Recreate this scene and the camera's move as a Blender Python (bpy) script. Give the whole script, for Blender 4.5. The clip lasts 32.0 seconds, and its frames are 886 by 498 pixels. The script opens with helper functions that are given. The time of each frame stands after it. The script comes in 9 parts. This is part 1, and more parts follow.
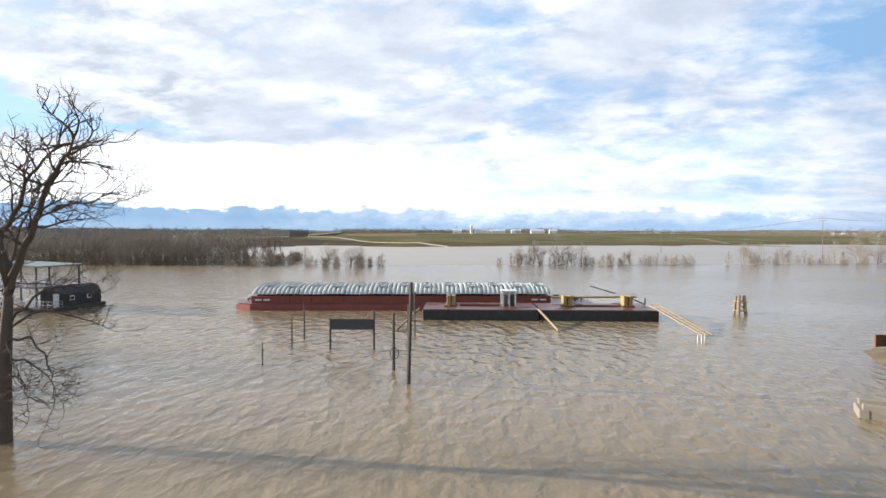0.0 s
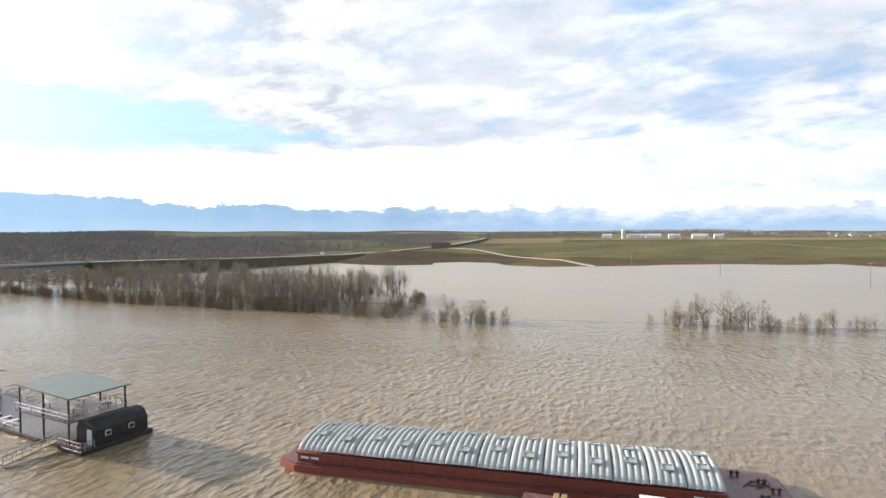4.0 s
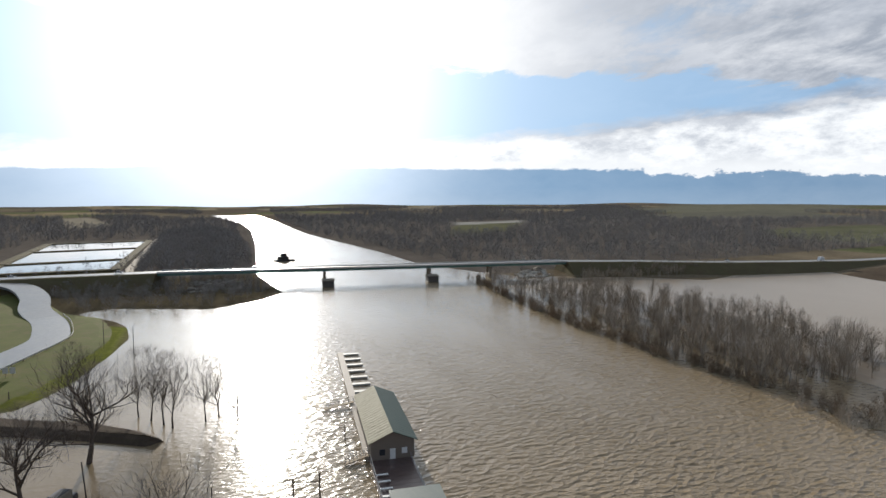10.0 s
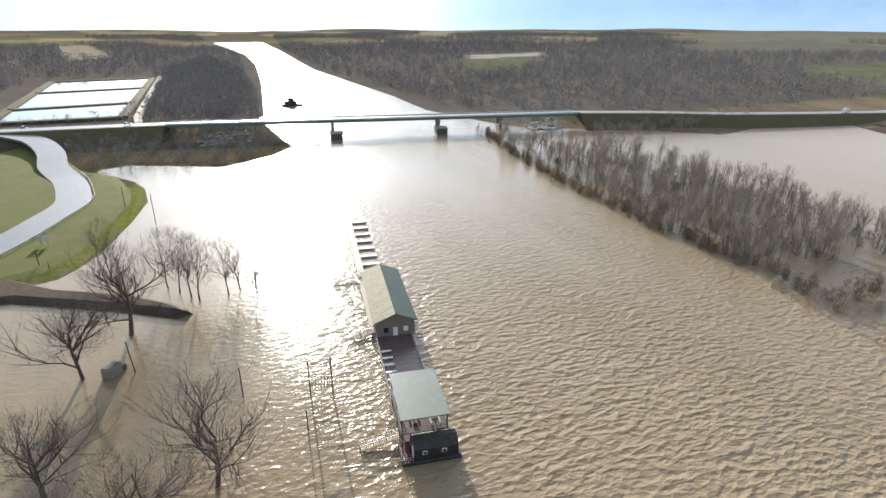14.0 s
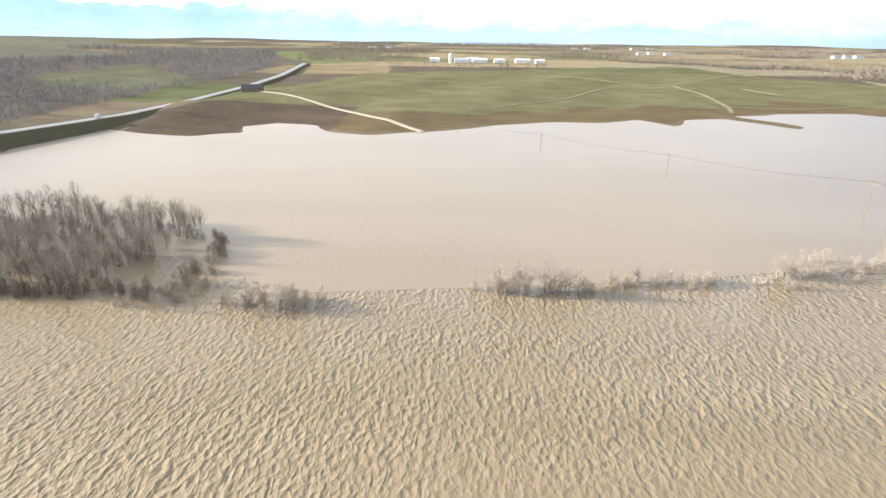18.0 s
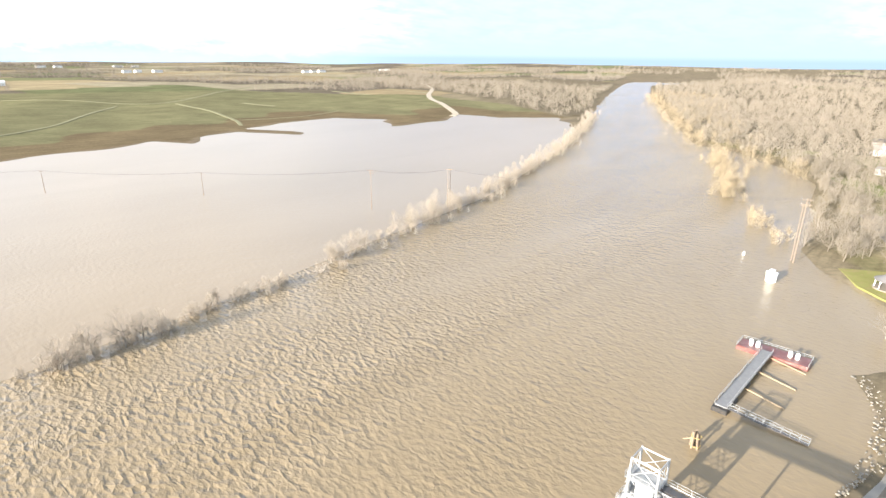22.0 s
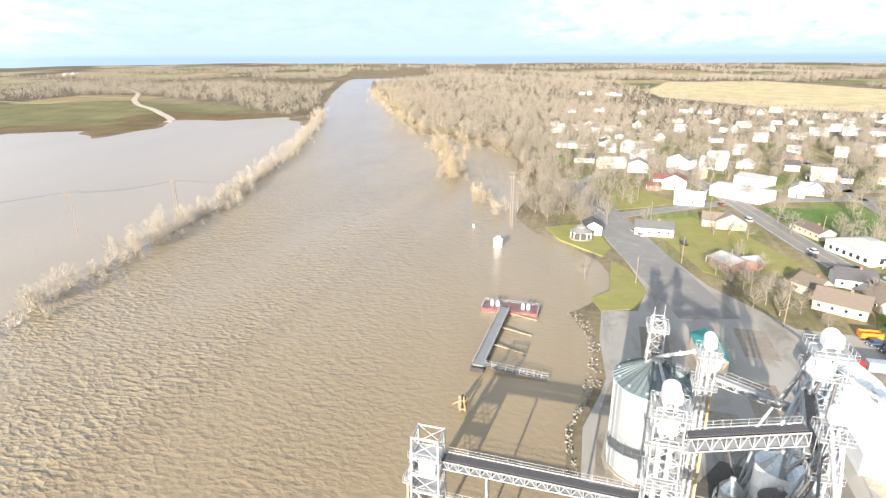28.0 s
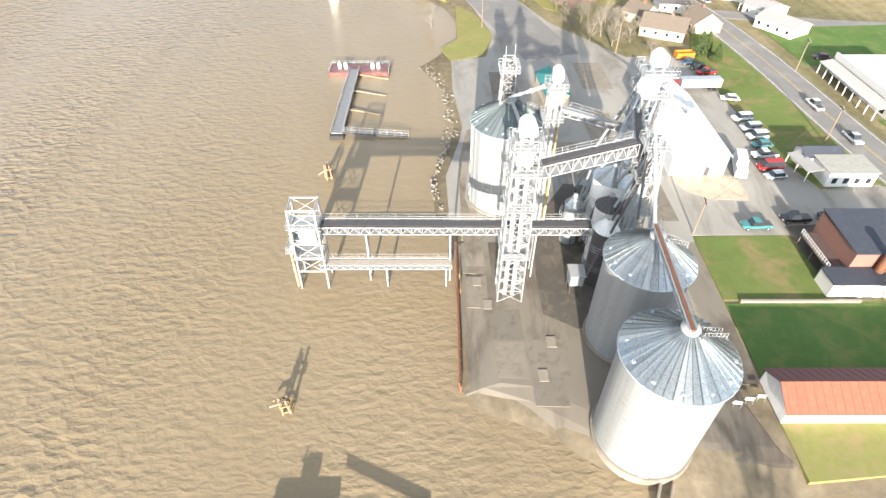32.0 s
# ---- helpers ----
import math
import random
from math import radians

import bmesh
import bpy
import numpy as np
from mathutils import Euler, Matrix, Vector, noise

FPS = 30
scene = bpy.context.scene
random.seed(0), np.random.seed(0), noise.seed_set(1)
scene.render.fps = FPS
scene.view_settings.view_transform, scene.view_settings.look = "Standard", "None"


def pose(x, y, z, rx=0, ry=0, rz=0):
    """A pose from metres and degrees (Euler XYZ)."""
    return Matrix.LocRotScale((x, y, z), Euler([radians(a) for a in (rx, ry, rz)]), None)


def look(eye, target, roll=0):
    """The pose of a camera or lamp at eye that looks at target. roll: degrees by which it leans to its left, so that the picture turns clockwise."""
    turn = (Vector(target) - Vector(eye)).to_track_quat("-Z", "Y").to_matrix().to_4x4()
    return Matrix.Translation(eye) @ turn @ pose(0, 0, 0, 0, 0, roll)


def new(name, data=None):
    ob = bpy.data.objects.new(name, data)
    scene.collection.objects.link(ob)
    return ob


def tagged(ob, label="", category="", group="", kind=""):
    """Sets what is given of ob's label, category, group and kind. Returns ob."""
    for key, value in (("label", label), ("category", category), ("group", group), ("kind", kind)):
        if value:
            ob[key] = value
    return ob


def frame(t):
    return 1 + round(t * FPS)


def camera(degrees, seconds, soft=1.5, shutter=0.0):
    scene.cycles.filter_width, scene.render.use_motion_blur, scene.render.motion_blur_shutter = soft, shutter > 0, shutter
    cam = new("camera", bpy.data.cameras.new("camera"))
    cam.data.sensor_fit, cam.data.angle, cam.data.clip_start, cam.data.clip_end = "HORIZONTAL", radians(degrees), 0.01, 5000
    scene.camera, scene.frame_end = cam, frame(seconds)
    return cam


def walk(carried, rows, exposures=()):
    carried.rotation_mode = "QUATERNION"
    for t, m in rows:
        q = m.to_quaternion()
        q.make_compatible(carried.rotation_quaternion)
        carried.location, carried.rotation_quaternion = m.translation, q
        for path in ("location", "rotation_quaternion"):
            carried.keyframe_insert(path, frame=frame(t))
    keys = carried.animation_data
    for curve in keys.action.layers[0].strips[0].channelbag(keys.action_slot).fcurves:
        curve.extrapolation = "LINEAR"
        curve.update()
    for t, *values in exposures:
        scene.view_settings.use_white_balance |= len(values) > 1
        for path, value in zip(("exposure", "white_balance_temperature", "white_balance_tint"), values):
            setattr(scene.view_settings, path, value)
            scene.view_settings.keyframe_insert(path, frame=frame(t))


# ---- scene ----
EXPOSURES = [(0.0, 0.88, 6150, 10), (4.5, 0.94, 6400, 10), (7.0, 0.22, 6280, 10), (11.0, 0.18, 6130, 10), (13.5, 0.86, 6080, 10), (15.5, 1.48, 6080, 10), (17.0, 1.40, 6180, 10), (19.0, 1.86, 6280, 10), (24.0, 1.84, 6280, 10), (28.0, 1.72, 6250, 10), (32.0, 1.84, 6300, 10)]
cam = camera(77.5, 32.0)
PATH = [
    (0.0, (-3.22, 1.29, 11.95), (-6.01, 51.19, 10.54), 0.11),
    (0.5, (-2.89, 4.30, 14.15), (-5.98, 54.18, 12.62), 0.08),
    (1.0, (-2.56, 7.42, 16.36), (-5.92, 57.27, 14.57), 0.09),
    (1.5, (-2.22, 10.72, 18.57), (-5.84, 60.56, 16.74), -0.02),
    (2.0, (-1.89, 14.22, 20.70), (-5.67, 64.04, 18.74), -0.02),
    (2.5, (-1.52, 17.87, 22.68), (-5.41, 67.69, 20.89), 0.05),
    (3.0, (-1.18, 21.59, 24.55), (-5.21, 71.40, 22.80), 0.10),
    (3.5, (-0.91, 25.27, 26.36), (-9.37, 74.52, 24.74), -0.02),
    (4.0, (-0.64, 28.95, 28.17), (-16.44, 76.37, 26.67), -0.14),
    (4.5, (-0.38, 32.52, 30.01), (-24.11, 76.51, 28.58), -0.45),
    (6.5, (0.10, 45.26, 37.06), (-38.54, 76.97, 35.97), 0.04),
    (7.0, (-0.10, 47.87, 38.97), (-40.00, 77.98, 38.05), 0.22),
    (7.5, (-0.52, 50.01, 41.03), (-41.85, 78.13, 40.13), 0.18),
    (8.0, (-1.03, 51.85, 43.20), (-43.77, 77.67, 40.60), 0.06),
    (8.5, (-1.53, 53.53, 45.43), (-45.26, 77.39, 41.25), -0.00),
    (9.0, (-1.89, 55.06, 47.66), (-46.58, 77.10, 43.49), 0.01),
    (9.5, (-2.07, 56.44, 49.76), (-47.43, 77.04, 45.51), 0.02),
    (10.0, (-2.04, 57.63, 51.75), (-47.83, 77.27, 47.59), -0.04),
    (10.5, (-1.79, 58.57, 53.65), (-47.78, 77.40, 48.10), 0.09),
    (11.0, (-1.42, 59.20, 55.58), (-47.30, 77.61, 48.11), 0.05),
    (11.5, (-1.00, 59.54, 57.59), (-46.63, 77.69, 48.21), -0.01),
    (12.0, (-0.57, 59.69, 59.60), (-45.85, 77.60, 48.27), -0.01),
    (12.5, (-0.17, 59.73, 61.53), (-44.92, 77.42, 47.95), -0.05),
    (13.0, (0.17, 59.78, 63.27), (-43.57, 77.02, 46.27), 0.11),
    (13.5, (0.44, 59.85, 64.68), (-42.75, 76.85, 46.12), 0.13),
    (15.5, (1.65, 59.98, 68.13), (-39.50, 81.59, 49.72), 0.67),
    (16.0, (1.73, 60.11, 68.69), (-35.20, 88.32, 50.23), 0.68),
    (16.5, (1.53, 60.31, 69.00), (-29.08, 95.33, 50.65), 0.21),
    (17.0, (1.02, 60.55, 69.17), (-21.08, 101.54, 50.98), 0.02),
    (17.5, (0.21, 60.84, 69.27), (-11.17, 106.11, 51.35), 0.71),
    (18.0, (-0.90, 61.21, 69.33), (-1.59, 107.89, 51.43), 0.78),
    (18.5, (-2.22, 61.61, 69.39), (9.20, 106.96, 51.70), 1.26),
    (19.0, (-3.59, 62.01, 69.45), (17.87, 103.62, 51.90), 1.04),
    (19.5, (-4.87, 62.34, 69.59), (22.69, 100.25, 52.16), 1.13),
    (20.0, (-5.93, 62.56, 69.73), (24.16, 98.51, 52.37), 0.99),
    (20.5, (-6.67, 62.70, 69.90), (25.43, 96.90, 52.57), 0.95),
    (21.0, (-7.06, 62.82, 70.06), (26.12, 96.13, 53.06), 0.84),
    (21.5, (-7.20, 62.87, 70.16), (26.71, 95.81, 53.87), 0.87),
    (22.0, (-7.14, 62.86, 70.22), (27.22, 95.42, 54.11), 0.79),
    (22.5, (-6.96, 62.88, 70.25), (29.00, 93.70, 54.22), 0.66),
    (23.0, (-6.73, 62.92, 70.24), (30.76, 91.86, 54.23), 0.45),
    (23.5, (-6.45, 62.96, 70.17), (32.60, 89.77, 54.15), 0.30),
    (24.0, (-6.13, 62.99, 70.06), (34.64, 87.11, 54.05), -0.02),
    (24.5, (-5.77, 63.01, 69.93), (36.78, 83.83, 53.92), -0.32),
    (25.0, (-5.44, 63.02, 69.80), (38.46, 80.79, 53.76), -0.38),
    (25.5, (-5.15, 63.08, 69.67), (40.06, 77.20, 53.65), -0.78),
    (27.5, (-4.35, 63.60, 69.11), (41.07, 76.96, 53.03), -0.42),
    (28.0, (-4.18, 63.73, 68.96), (41.14, 77.43, 52.87), -0.20),
    (28.5, (-4.02, 63.86, 68.79), (42.08, 74.62, 52.70), -0.15),
    (29.0, (-3.92, 64.02, 68.60), (43.13, 69.32, 52.54), -0.23),
    (29.5, (-3.88, 64.24, 68.38), (43.48, 65.31, 52.38), -0.60),
    (30.0, (-3.89, 64.50, 68.18), (42.83, 64.71, 50.37), -0.47),
    (30.5, (-3.90, 64.74, 68.06), (41.03, 64.70, 46.12), -0.39),
    (31.0, (-3.96, 64.95, 67.93), (38.84, 64.82, 42.07), -0.21),
    (31.5, (-4.09, 65.12, 67.76), (35.87, 64.97, 37.71), -0.05),
    (32.0, (-4.23, 65.25, 67.53), (32.60, 64.98, 33.72), 0.27),
]
walk(cam, [(t, look(eye, target, roll)) for t, eye, target, roll in PATH], EXPOSURES)


# ---- world, sun ----
SUN_YAW, SUN_ELEV = radians(85.3), radians(15)
to_sun = Vector((-math.cos(SUN_ELEV) * math.sin(SUN_YAW), math.cos(SUN_ELEV) * math.cos(SUN_YAW), math.sin(SUN_ELEV)))
sun = new("sun", bpy.data.lights.new("sun", "SUN"))
sun.data.energy, sun.data.angle, sun.data.color = 5.0, radians(0.6), (1.0, 0.90, 0.76)
sun.matrix_world = look((0, 0, 300), Vector((0, 0, 300)) - to_sun)


class Nodes:
    """A small writer of node trees."""

    def __init__(self, tree):
        self.tree = tree
        tree.nodes.clear()

    def add(self, kind, ins=None, **props):
        n = self.tree.nodes.new(kind)
        if "operation" in props:
            n.operation = props["operation"]
        if "data_type" in props:
            n.data_type, n.blend_type = props["data_type"], props["blend_type"]
        for k, v in (ins or {}).items():
            s = n.inputs[k]
            if hasattr(v, "is_output"):
                self.tree.links.new(v, s)
            else:
                s.default_value = v
        return n

    def math(self, op, a, b=0.0, c=0.0):
        return self.add("ShaderNodeMath", {0: a, 1: b, 2: c}, operation=op).outputs[0]

    def noise(self, vec, scale, detail=4.0, rough=0.55, dist=0.0):
        ins = {"Scale": scale, "Detail": detail, "Roughness": rough, "Distortion": dist}
        if vec is not None:
            ins["Vector"] = vec
        return self.add("ShaderNodeTexNoise", ins).outputs["Fac"]

    def ramp(self, fac, stops, mode="LINEAR"):
        n = self.add("ShaderNodeValToRGB", {0: fac})
        n.color_ramp.interpolation = mode
        e = n.color_ramp.elements
        while len(e) < len(stops):
            e.new(0.5)
        for el, (p, c) in zip(e, stops):
            el.position = p
            el.color = (*c, 1) if len(c) == 3 else c
        return n.outputs[0]

    def mix(self, fac, a, b, blend="MIX"):
        n = self.add("ShaderNodeMix", data_type="RGBA", blend_type=blend)
        for s, v in ((n.inputs[0], fac), (n.inputs[6], a), (n.inputs[7], b)):
            if hasattr(v, "is_output"):
                self.tree.links.new(v, s)
            else:
                s.default_value = (*v, 1) if isinstance(v, tuple) and len(v) == 3 else v
        return n.outputs[2]

    def mapping(self, vec, scale=(1, 1, 1), rot=(0, 0, 0), loc=(0, 0, 0)):
        return self.add("ShaderNodeMapping", {0: vec, 1: loc, 2: rot, 3: scale}).outputs[0]


world = bpy.data.worlds.new("world")
scene.world = world
world.use_nodes = True
w = Nodes(world.node_tree)
air = w.add("ShaderNodeTexSky")
air.sky_type, air.sun_disc, air.sun_elevation, air.sun_rotation = "NISHITA", False, SUN_ELEV, -SUN_YAW
air.altitude, air.air_density, air.dust_density, air.ozone_density = 100, 1.0, 1.2, 2.0
sky = air.outputs[0]
gen = w.add("ShaderNodeTexCoord").outputs["Generated"]
sep = w.add("ShaderNodeSeparateXYZ", {0: gen})
sx, sy, sz = sep.outputs
up = w.math("MAXIMUM", sz, 0.0)
elev = w.math("MULTIPLY", w.math("ARCSINE", sz), 57.2958)
# bearing in degrees counted from the north-north-west towards the west
SEAM = radians(105)
ahead = w.math("ADD", w.math("MULTIPLY", sx, math.cos(SEAM)), w.math("MULTIPLY", sy, math.sin(SEAM)))
aside = w.math("SUBTRACT", w.math("MULTIPLY", sy, math.cos(SEAM)), w.math("MULTIPLY", sx, math.sin(SEAM)))
bearing = w.math("MULTIPLY", w.math("ARCTAN2", aside, ahead), 57.2958)
turn_ = w.math("MULTIPLY_ADD", bearing, 1 / 360.0, 0.5)


def by_bearing(stops):
    """A value or colour that changes softly round the horizon; stops: (bearing in degrees, value)."""
    return w.ramp(turn_, [(b / 360.0 + 0.5, v if isinstance(v, tuple) else (v,) * 3) for b, v in stops], "EASE")


def step_up(v, a, b):
    return w.add("ShaderNodeMapRange", {0: v, 1: a, 2: b, 3: 0.0, 4: 1.0}).outputs[0]


den = w.math("ADD", up, 0.20)
flat = w.add("ShaderNodeCombineXYZ", {0: w.math("DIVIDE", sx, den), 1: w.math("DIVIDE", sy, den), 2: 0.0}).outputs[0]
big = w.noise(w.mapping(flat, (1.0, 1.0, 1), (0, 0, 0.5), (1.3, 0.4, 0)), 1.5, 6.0, 0.5, 0.2)
fine = w.noise(w.mapping(flat, (1.6, 2.0, 1), (0, 0, 0.3)), 2.6, 9.0, 0.62, 0.2)
lump = w.noise(w.mapping(gen, (7, 7, 15)), 1.7, 8.0, 0.66)
ragged = w.math("SUBTRACT", w.noise(w.mapping(gen, (5, 5, 16)), 1.6, 8.0, 0.62, 0.4), 0.5)
toward = w.math("MAXIMUM", w.add("ShaderNodeVectorMath", {0: gen, 1: tuple(to_sun)}, operation="DOT_PRODUCT").outputs["Value"], 0.0)
# clear air: pale in the west, deeper in the north and east, deep overhead
clear = by_bearing([(-150, (0.36, 0.48, 0.62)), (-70, (0.36, 0.49, 0.66)), (-35, (0.34, 0.60, 0.95)), (12, (0.44, 0.80, 1.22)), (26, (0.62, 0.95, 1.33)), (42, (0.76, 1.08, 1.44)), (60, (0.78, 1.14, 1.52)), (105, (0.66, 1.02, 1.38))])
clear = w.mix(0.15, clear, w.mix(1.0, sky, (0.105, 0.110, 0.120), "MULTIPLY"))
clear = w.mix(step_up(elev, 18.0, 55.0), clear, (0.13, 0.23, 0.33))
# broken cloud
cover = w.math("ADD", w.math("MULTIPLY", big, 0.62), w.math("MULTIPLY", fine, 0.38))
cover = w.math("ADD", cover, w.math("SUBTRACT", w.math("MULTIPLY", by_bearing([(-150, 0.5), (-100, 0.42), (-60, 0.36), (-42, 0.50), (-20, 0.66), (5, 0.85), (60, 0.8), (110, 0.5)]), 0.3), 0.15))
mask = step_up(cover, 0.38, 0.56)
grey = w.noise(w.mapping(flat, (0.9, 1.2, 1)), 1.5, 5.0, 0.5, 0.2)
cloud = w.ramp(grey, [(0.30, (0.66, 0.72, 0.84)), (0.46, (0.86, 0.90, 0.97)), (0.62, (1.15, 1.16, 1.18))])
cloud = w.mix(w.math("MULTIPLY", by_bearing([(-150, 0.5), (-60, 0.45), (-20, 0.0), (30, 0.0), (110, 0.0)]), 0.9), cloud, (0.60, 0.66, 0.76))
cloud = w.mix(w.math("MULTIPLY", by_bearing([(-60, 0.55), (-20, 0.55), (5, 0.5), (16, 0.95), (28, 0.9), (42, 0.3), (60, 0.0), (110, 0.0)]), step_up(fine, 0.62, 0.40)), cloud, (0.57, 0.62, 0.70))
cloud = w.mix(step_up(elev, 20.0, 55.0), cloud, w.mix(grey, (0.22, 0.26, 0.33), (0.62, 0.66, 0.72)))
cloud = w.mix(w.math("MULTIPLY", w.math("POWER", toward, 7.0), 0.7), cloud, (2.0, 1.95, 1.85))
# a lane of clear air between the high deck and the bright low cloud in the west
lane_low = w.math("MULTIPLY", by_bearing([(-30, 1.0), (14, 0.88), (20, 0.80), (42, 0.68), (60, 0.50), (110, 0.45)]), 10.0)
lane_high = w.math("MULTIPLY", by_bearing([(-30, 0.40), (8, 0.52), (17, 0.58), (22, 0.66), (31, 0.72), (60, 0.82), (95, 0.95)]), 17.0)
shake = w.math("MULTIPLY", ragged, 6.0)
lane = w.math("MULTIPLY", step_up(w.math("SUBTRACT", w.math("ADD", elev, w.math("MULTIPLY", shake, 0.55)), lane_low), -0.2, 0.9), step_up(w.math("SUBTRACT", lane_high, w.math("ADD", elev, shake)), -0.1, 0.5))
mask = w.math("MULTIPLY", mask, w.math("SUBTRACT", 1.0, w.math("MULTIPLY", lane, by_bearing([(-30, 0.6), (14, 0.7), (30, 0.85), (45, 0.95), (110, 0.95)]))))
col = w.mix(mask, clear, cloud)
low_cloud = w.math("MULTIPLY", step_up(w.math("SUBTRACT", lane_low, w.math("ADD", elev, w.math("MULTIPLY", shake, 0.55))), 0.0, 0.9), by_bearing([(-60, 0.0), (-40, 0.25), (-5, 0.45), (12, 0.9), (60, 0.9), (110, 0.7)]))
col = w.mix(low_cloud, col, w.ramp(lump, [(0.36, (1.05, 1.08, 1.12)), (0.50, (1.6, 1.6, 1.57)), (0.64, (2.0, 1.95, 1.85))]))
# the long blue-grey shelf of cloud on the horizon with its lumpy white tops
edge_ = w.math("MULTIPLY", by_bearing([(-150, 0.0), (-75, 0.03), (-52, 0.32), (-30, 0.42), (0, 0.46), (14, 0.48), (26, 0.52), (38, 0.68), (70, 0.72), (90, 0.60), (120, 0.5)]), 5.0)
rough_ = w.math("MULTIPLY", by_bearing([(-60, 0.6), (-20, 0.7), (30, 0.7), (42, 0.12), (120, 0.10)]), 5.5)
over = w.math("SUBTRACT", w.math("ADD", elev, w.math("MULTIPLY", w.math("SUBTRACT", lump, 0.5), rough_)), edge_)
soft_ = by_bearing([(-70, 1.0), (-25, 1.0), (15, 0.0), (120, 0.0)])
shelf = w.math("SUBTRACT", 1.0, w.math("ADD", w.math("MULTIPLY", soft_, step_up(over, -1.6, 0.7)), w.math("MULTIPLY", w.math("SUBTRACT", 1.0, soft_), step_up(over, -0.12, 0.10))))
tops = w.math("MULTIPLY", w.math("MULTIPLY", step_up(over, 0.0, 0.15), w.math("SUBTRACT", 1.0, step_up(over, 0.4, 1.7))), by_bearing([(-60, 0.0), (-40, 0.35), (0, 0.4), (14, 0.9), (38, 0.9), (46, 0.2), (110, 0.2)]))
col = w.mix(tops, col, (1.5, 1.5, 1.47))
shelf_col = by_bearing([(-60, (0.40, 0.58, 0.80)), (-20, (0.34, 0.53, 0.78)), (12, (0.29, 0.48, 0.71)), (45, (0.32, 0.55, 0.82)), (72, (0.62, 0.86, 1.12)), (100, (0.44, 0.64, 0.88))])
shelf_col = w.mix(w.math("MULTIPLY", step_up(elev, 1.6, 0.0), 0.45), shelf_col, w.mix(0.5, shelf_col, (0.75, 0.88, 1.0)))
col = w.mix(w.math("MULTIPLY", shelf, 0.93), col, shelf_col)
# a thin blue line of far weather under the pale eastern sky, soft white cloud above it
east_ = by_bearing([(-180, 1.0), (-65, 1.0), (-38, 0.0), (110, 0.0), (180, 0.6)])
white_ = w.math("MULTIPLY", w.math("MULTIPLY", by_bearing([(-180, 1.0), (-106, 1.0), (-92, 0.10), (-62, 0.15), (-45, 0.8), (-20, 0.0)]), step_up(fine, 0.34, 0.58)), step_up(w.math("ADD", elev, w.math("MULTIPLY", ragged, 3.0)), 0.9, 2.8))
col = w.mix(w.math("MULTIPLY", east_, step_up(elev, 14.0, 7.0)), col, w.mix(white_, (0.415, 0.515, 0.715), (0.76, 0.78, 0.80)))
col = w.mix(w.math("MULTIPLY", east_, step_up(elev, 0.7, 0.25)), col, (0.33, 0.44, 0.58))
glow = w.math("ADD", w.math("MULTIPLY", w.math("POWER", toward, 200.0), 10.0), w.math("MULTIPLY", w.math("POWER", toward, 26.0), 2.2))
col = w.mix(1.0, col, w.add("ShaderNodeCombineXYZ", {0: glow, 1: w.math("MULTIPLY", glow, 0.95), 2: w.math("MULTIPLY", glow, 0.88)}).outputs[0], "ADD")
w.add("ShaderNodeOutputWorld", {0: w.add("ShaderNodeBackground", {0: col, 1: 0.56}).outputs[0]})

# ---- materials ----


def material(name, rgb, rough=0.7, metal=0.0, vary=0.25, scale=3.0, bump=0.0, bump_scale=40.0, stretch=(1, 1, 1), dirt=None, dirt_amount=0.0, per_object=0.0, spec=0.5):
    """A surface with broad and fine variation of its colour, an optional dirt colour in patches and fine relief."""
    m = bpy.data.materials.new(name)
    m.use_nodes = True
    n = Nodes(m.node_tree)
    co = n.mapping(n.add("ShaderNodeTexCoord").outputs["Object"], stretch)
    a, b = n.noise(co, scale), n.noise(co, scale * 9, 6.0)
    dark = tuple(c * (1 - vary) for c in rgb)
    light = tuple(min(1.0, c * (1 + vary)) for c in rgb)
    c = n.mix(n.math("ADD", n.math("MULTIPLY", a, 0.6), n.math("MULTIPLY", b, 0.4)), dark, light)
    if dirt:
        d = n.ramp(n.noise(co, scale * 2.3, 7.0, 0.65, 0.6), [(0.48, (0, 0, 0)), (0.66, (1, 1, 1))])
        c = n.mix(n.math("MULTIPLY", d, dirt_amount), c, dirt)
    if per_object:
        r = n.add("ShaderNodeObjectInfo").outputs["Random"]
        c = n.mix(1.0, c, n.ramp(r, [(0, (1 - per_object,) * 3), (1, (1 + per_object * 0.6, 1 + per_object * 0.5, 1 + per_object * 0.4))]), "MULTIPLY")
    ins = {"Base Color": c, "Roughness": n.math("ADD", n.math("MULTIPLY", b, 0.2), rough - 0.1), "Metallic": metal, "Specular IOR Level": spec}
    if bump:
        ins["Normal"] = n.add("ShaderNodeBump", {"Strength": 0.6, "Distance": bump, "Height": n.noise(co, bump_scale)}).outputs[0]
    n.add("ShaderNodeOutputMaterial", {0: n.add("ShaderNodeBsdfPrincipled", ins).outputs[0]})
    return m


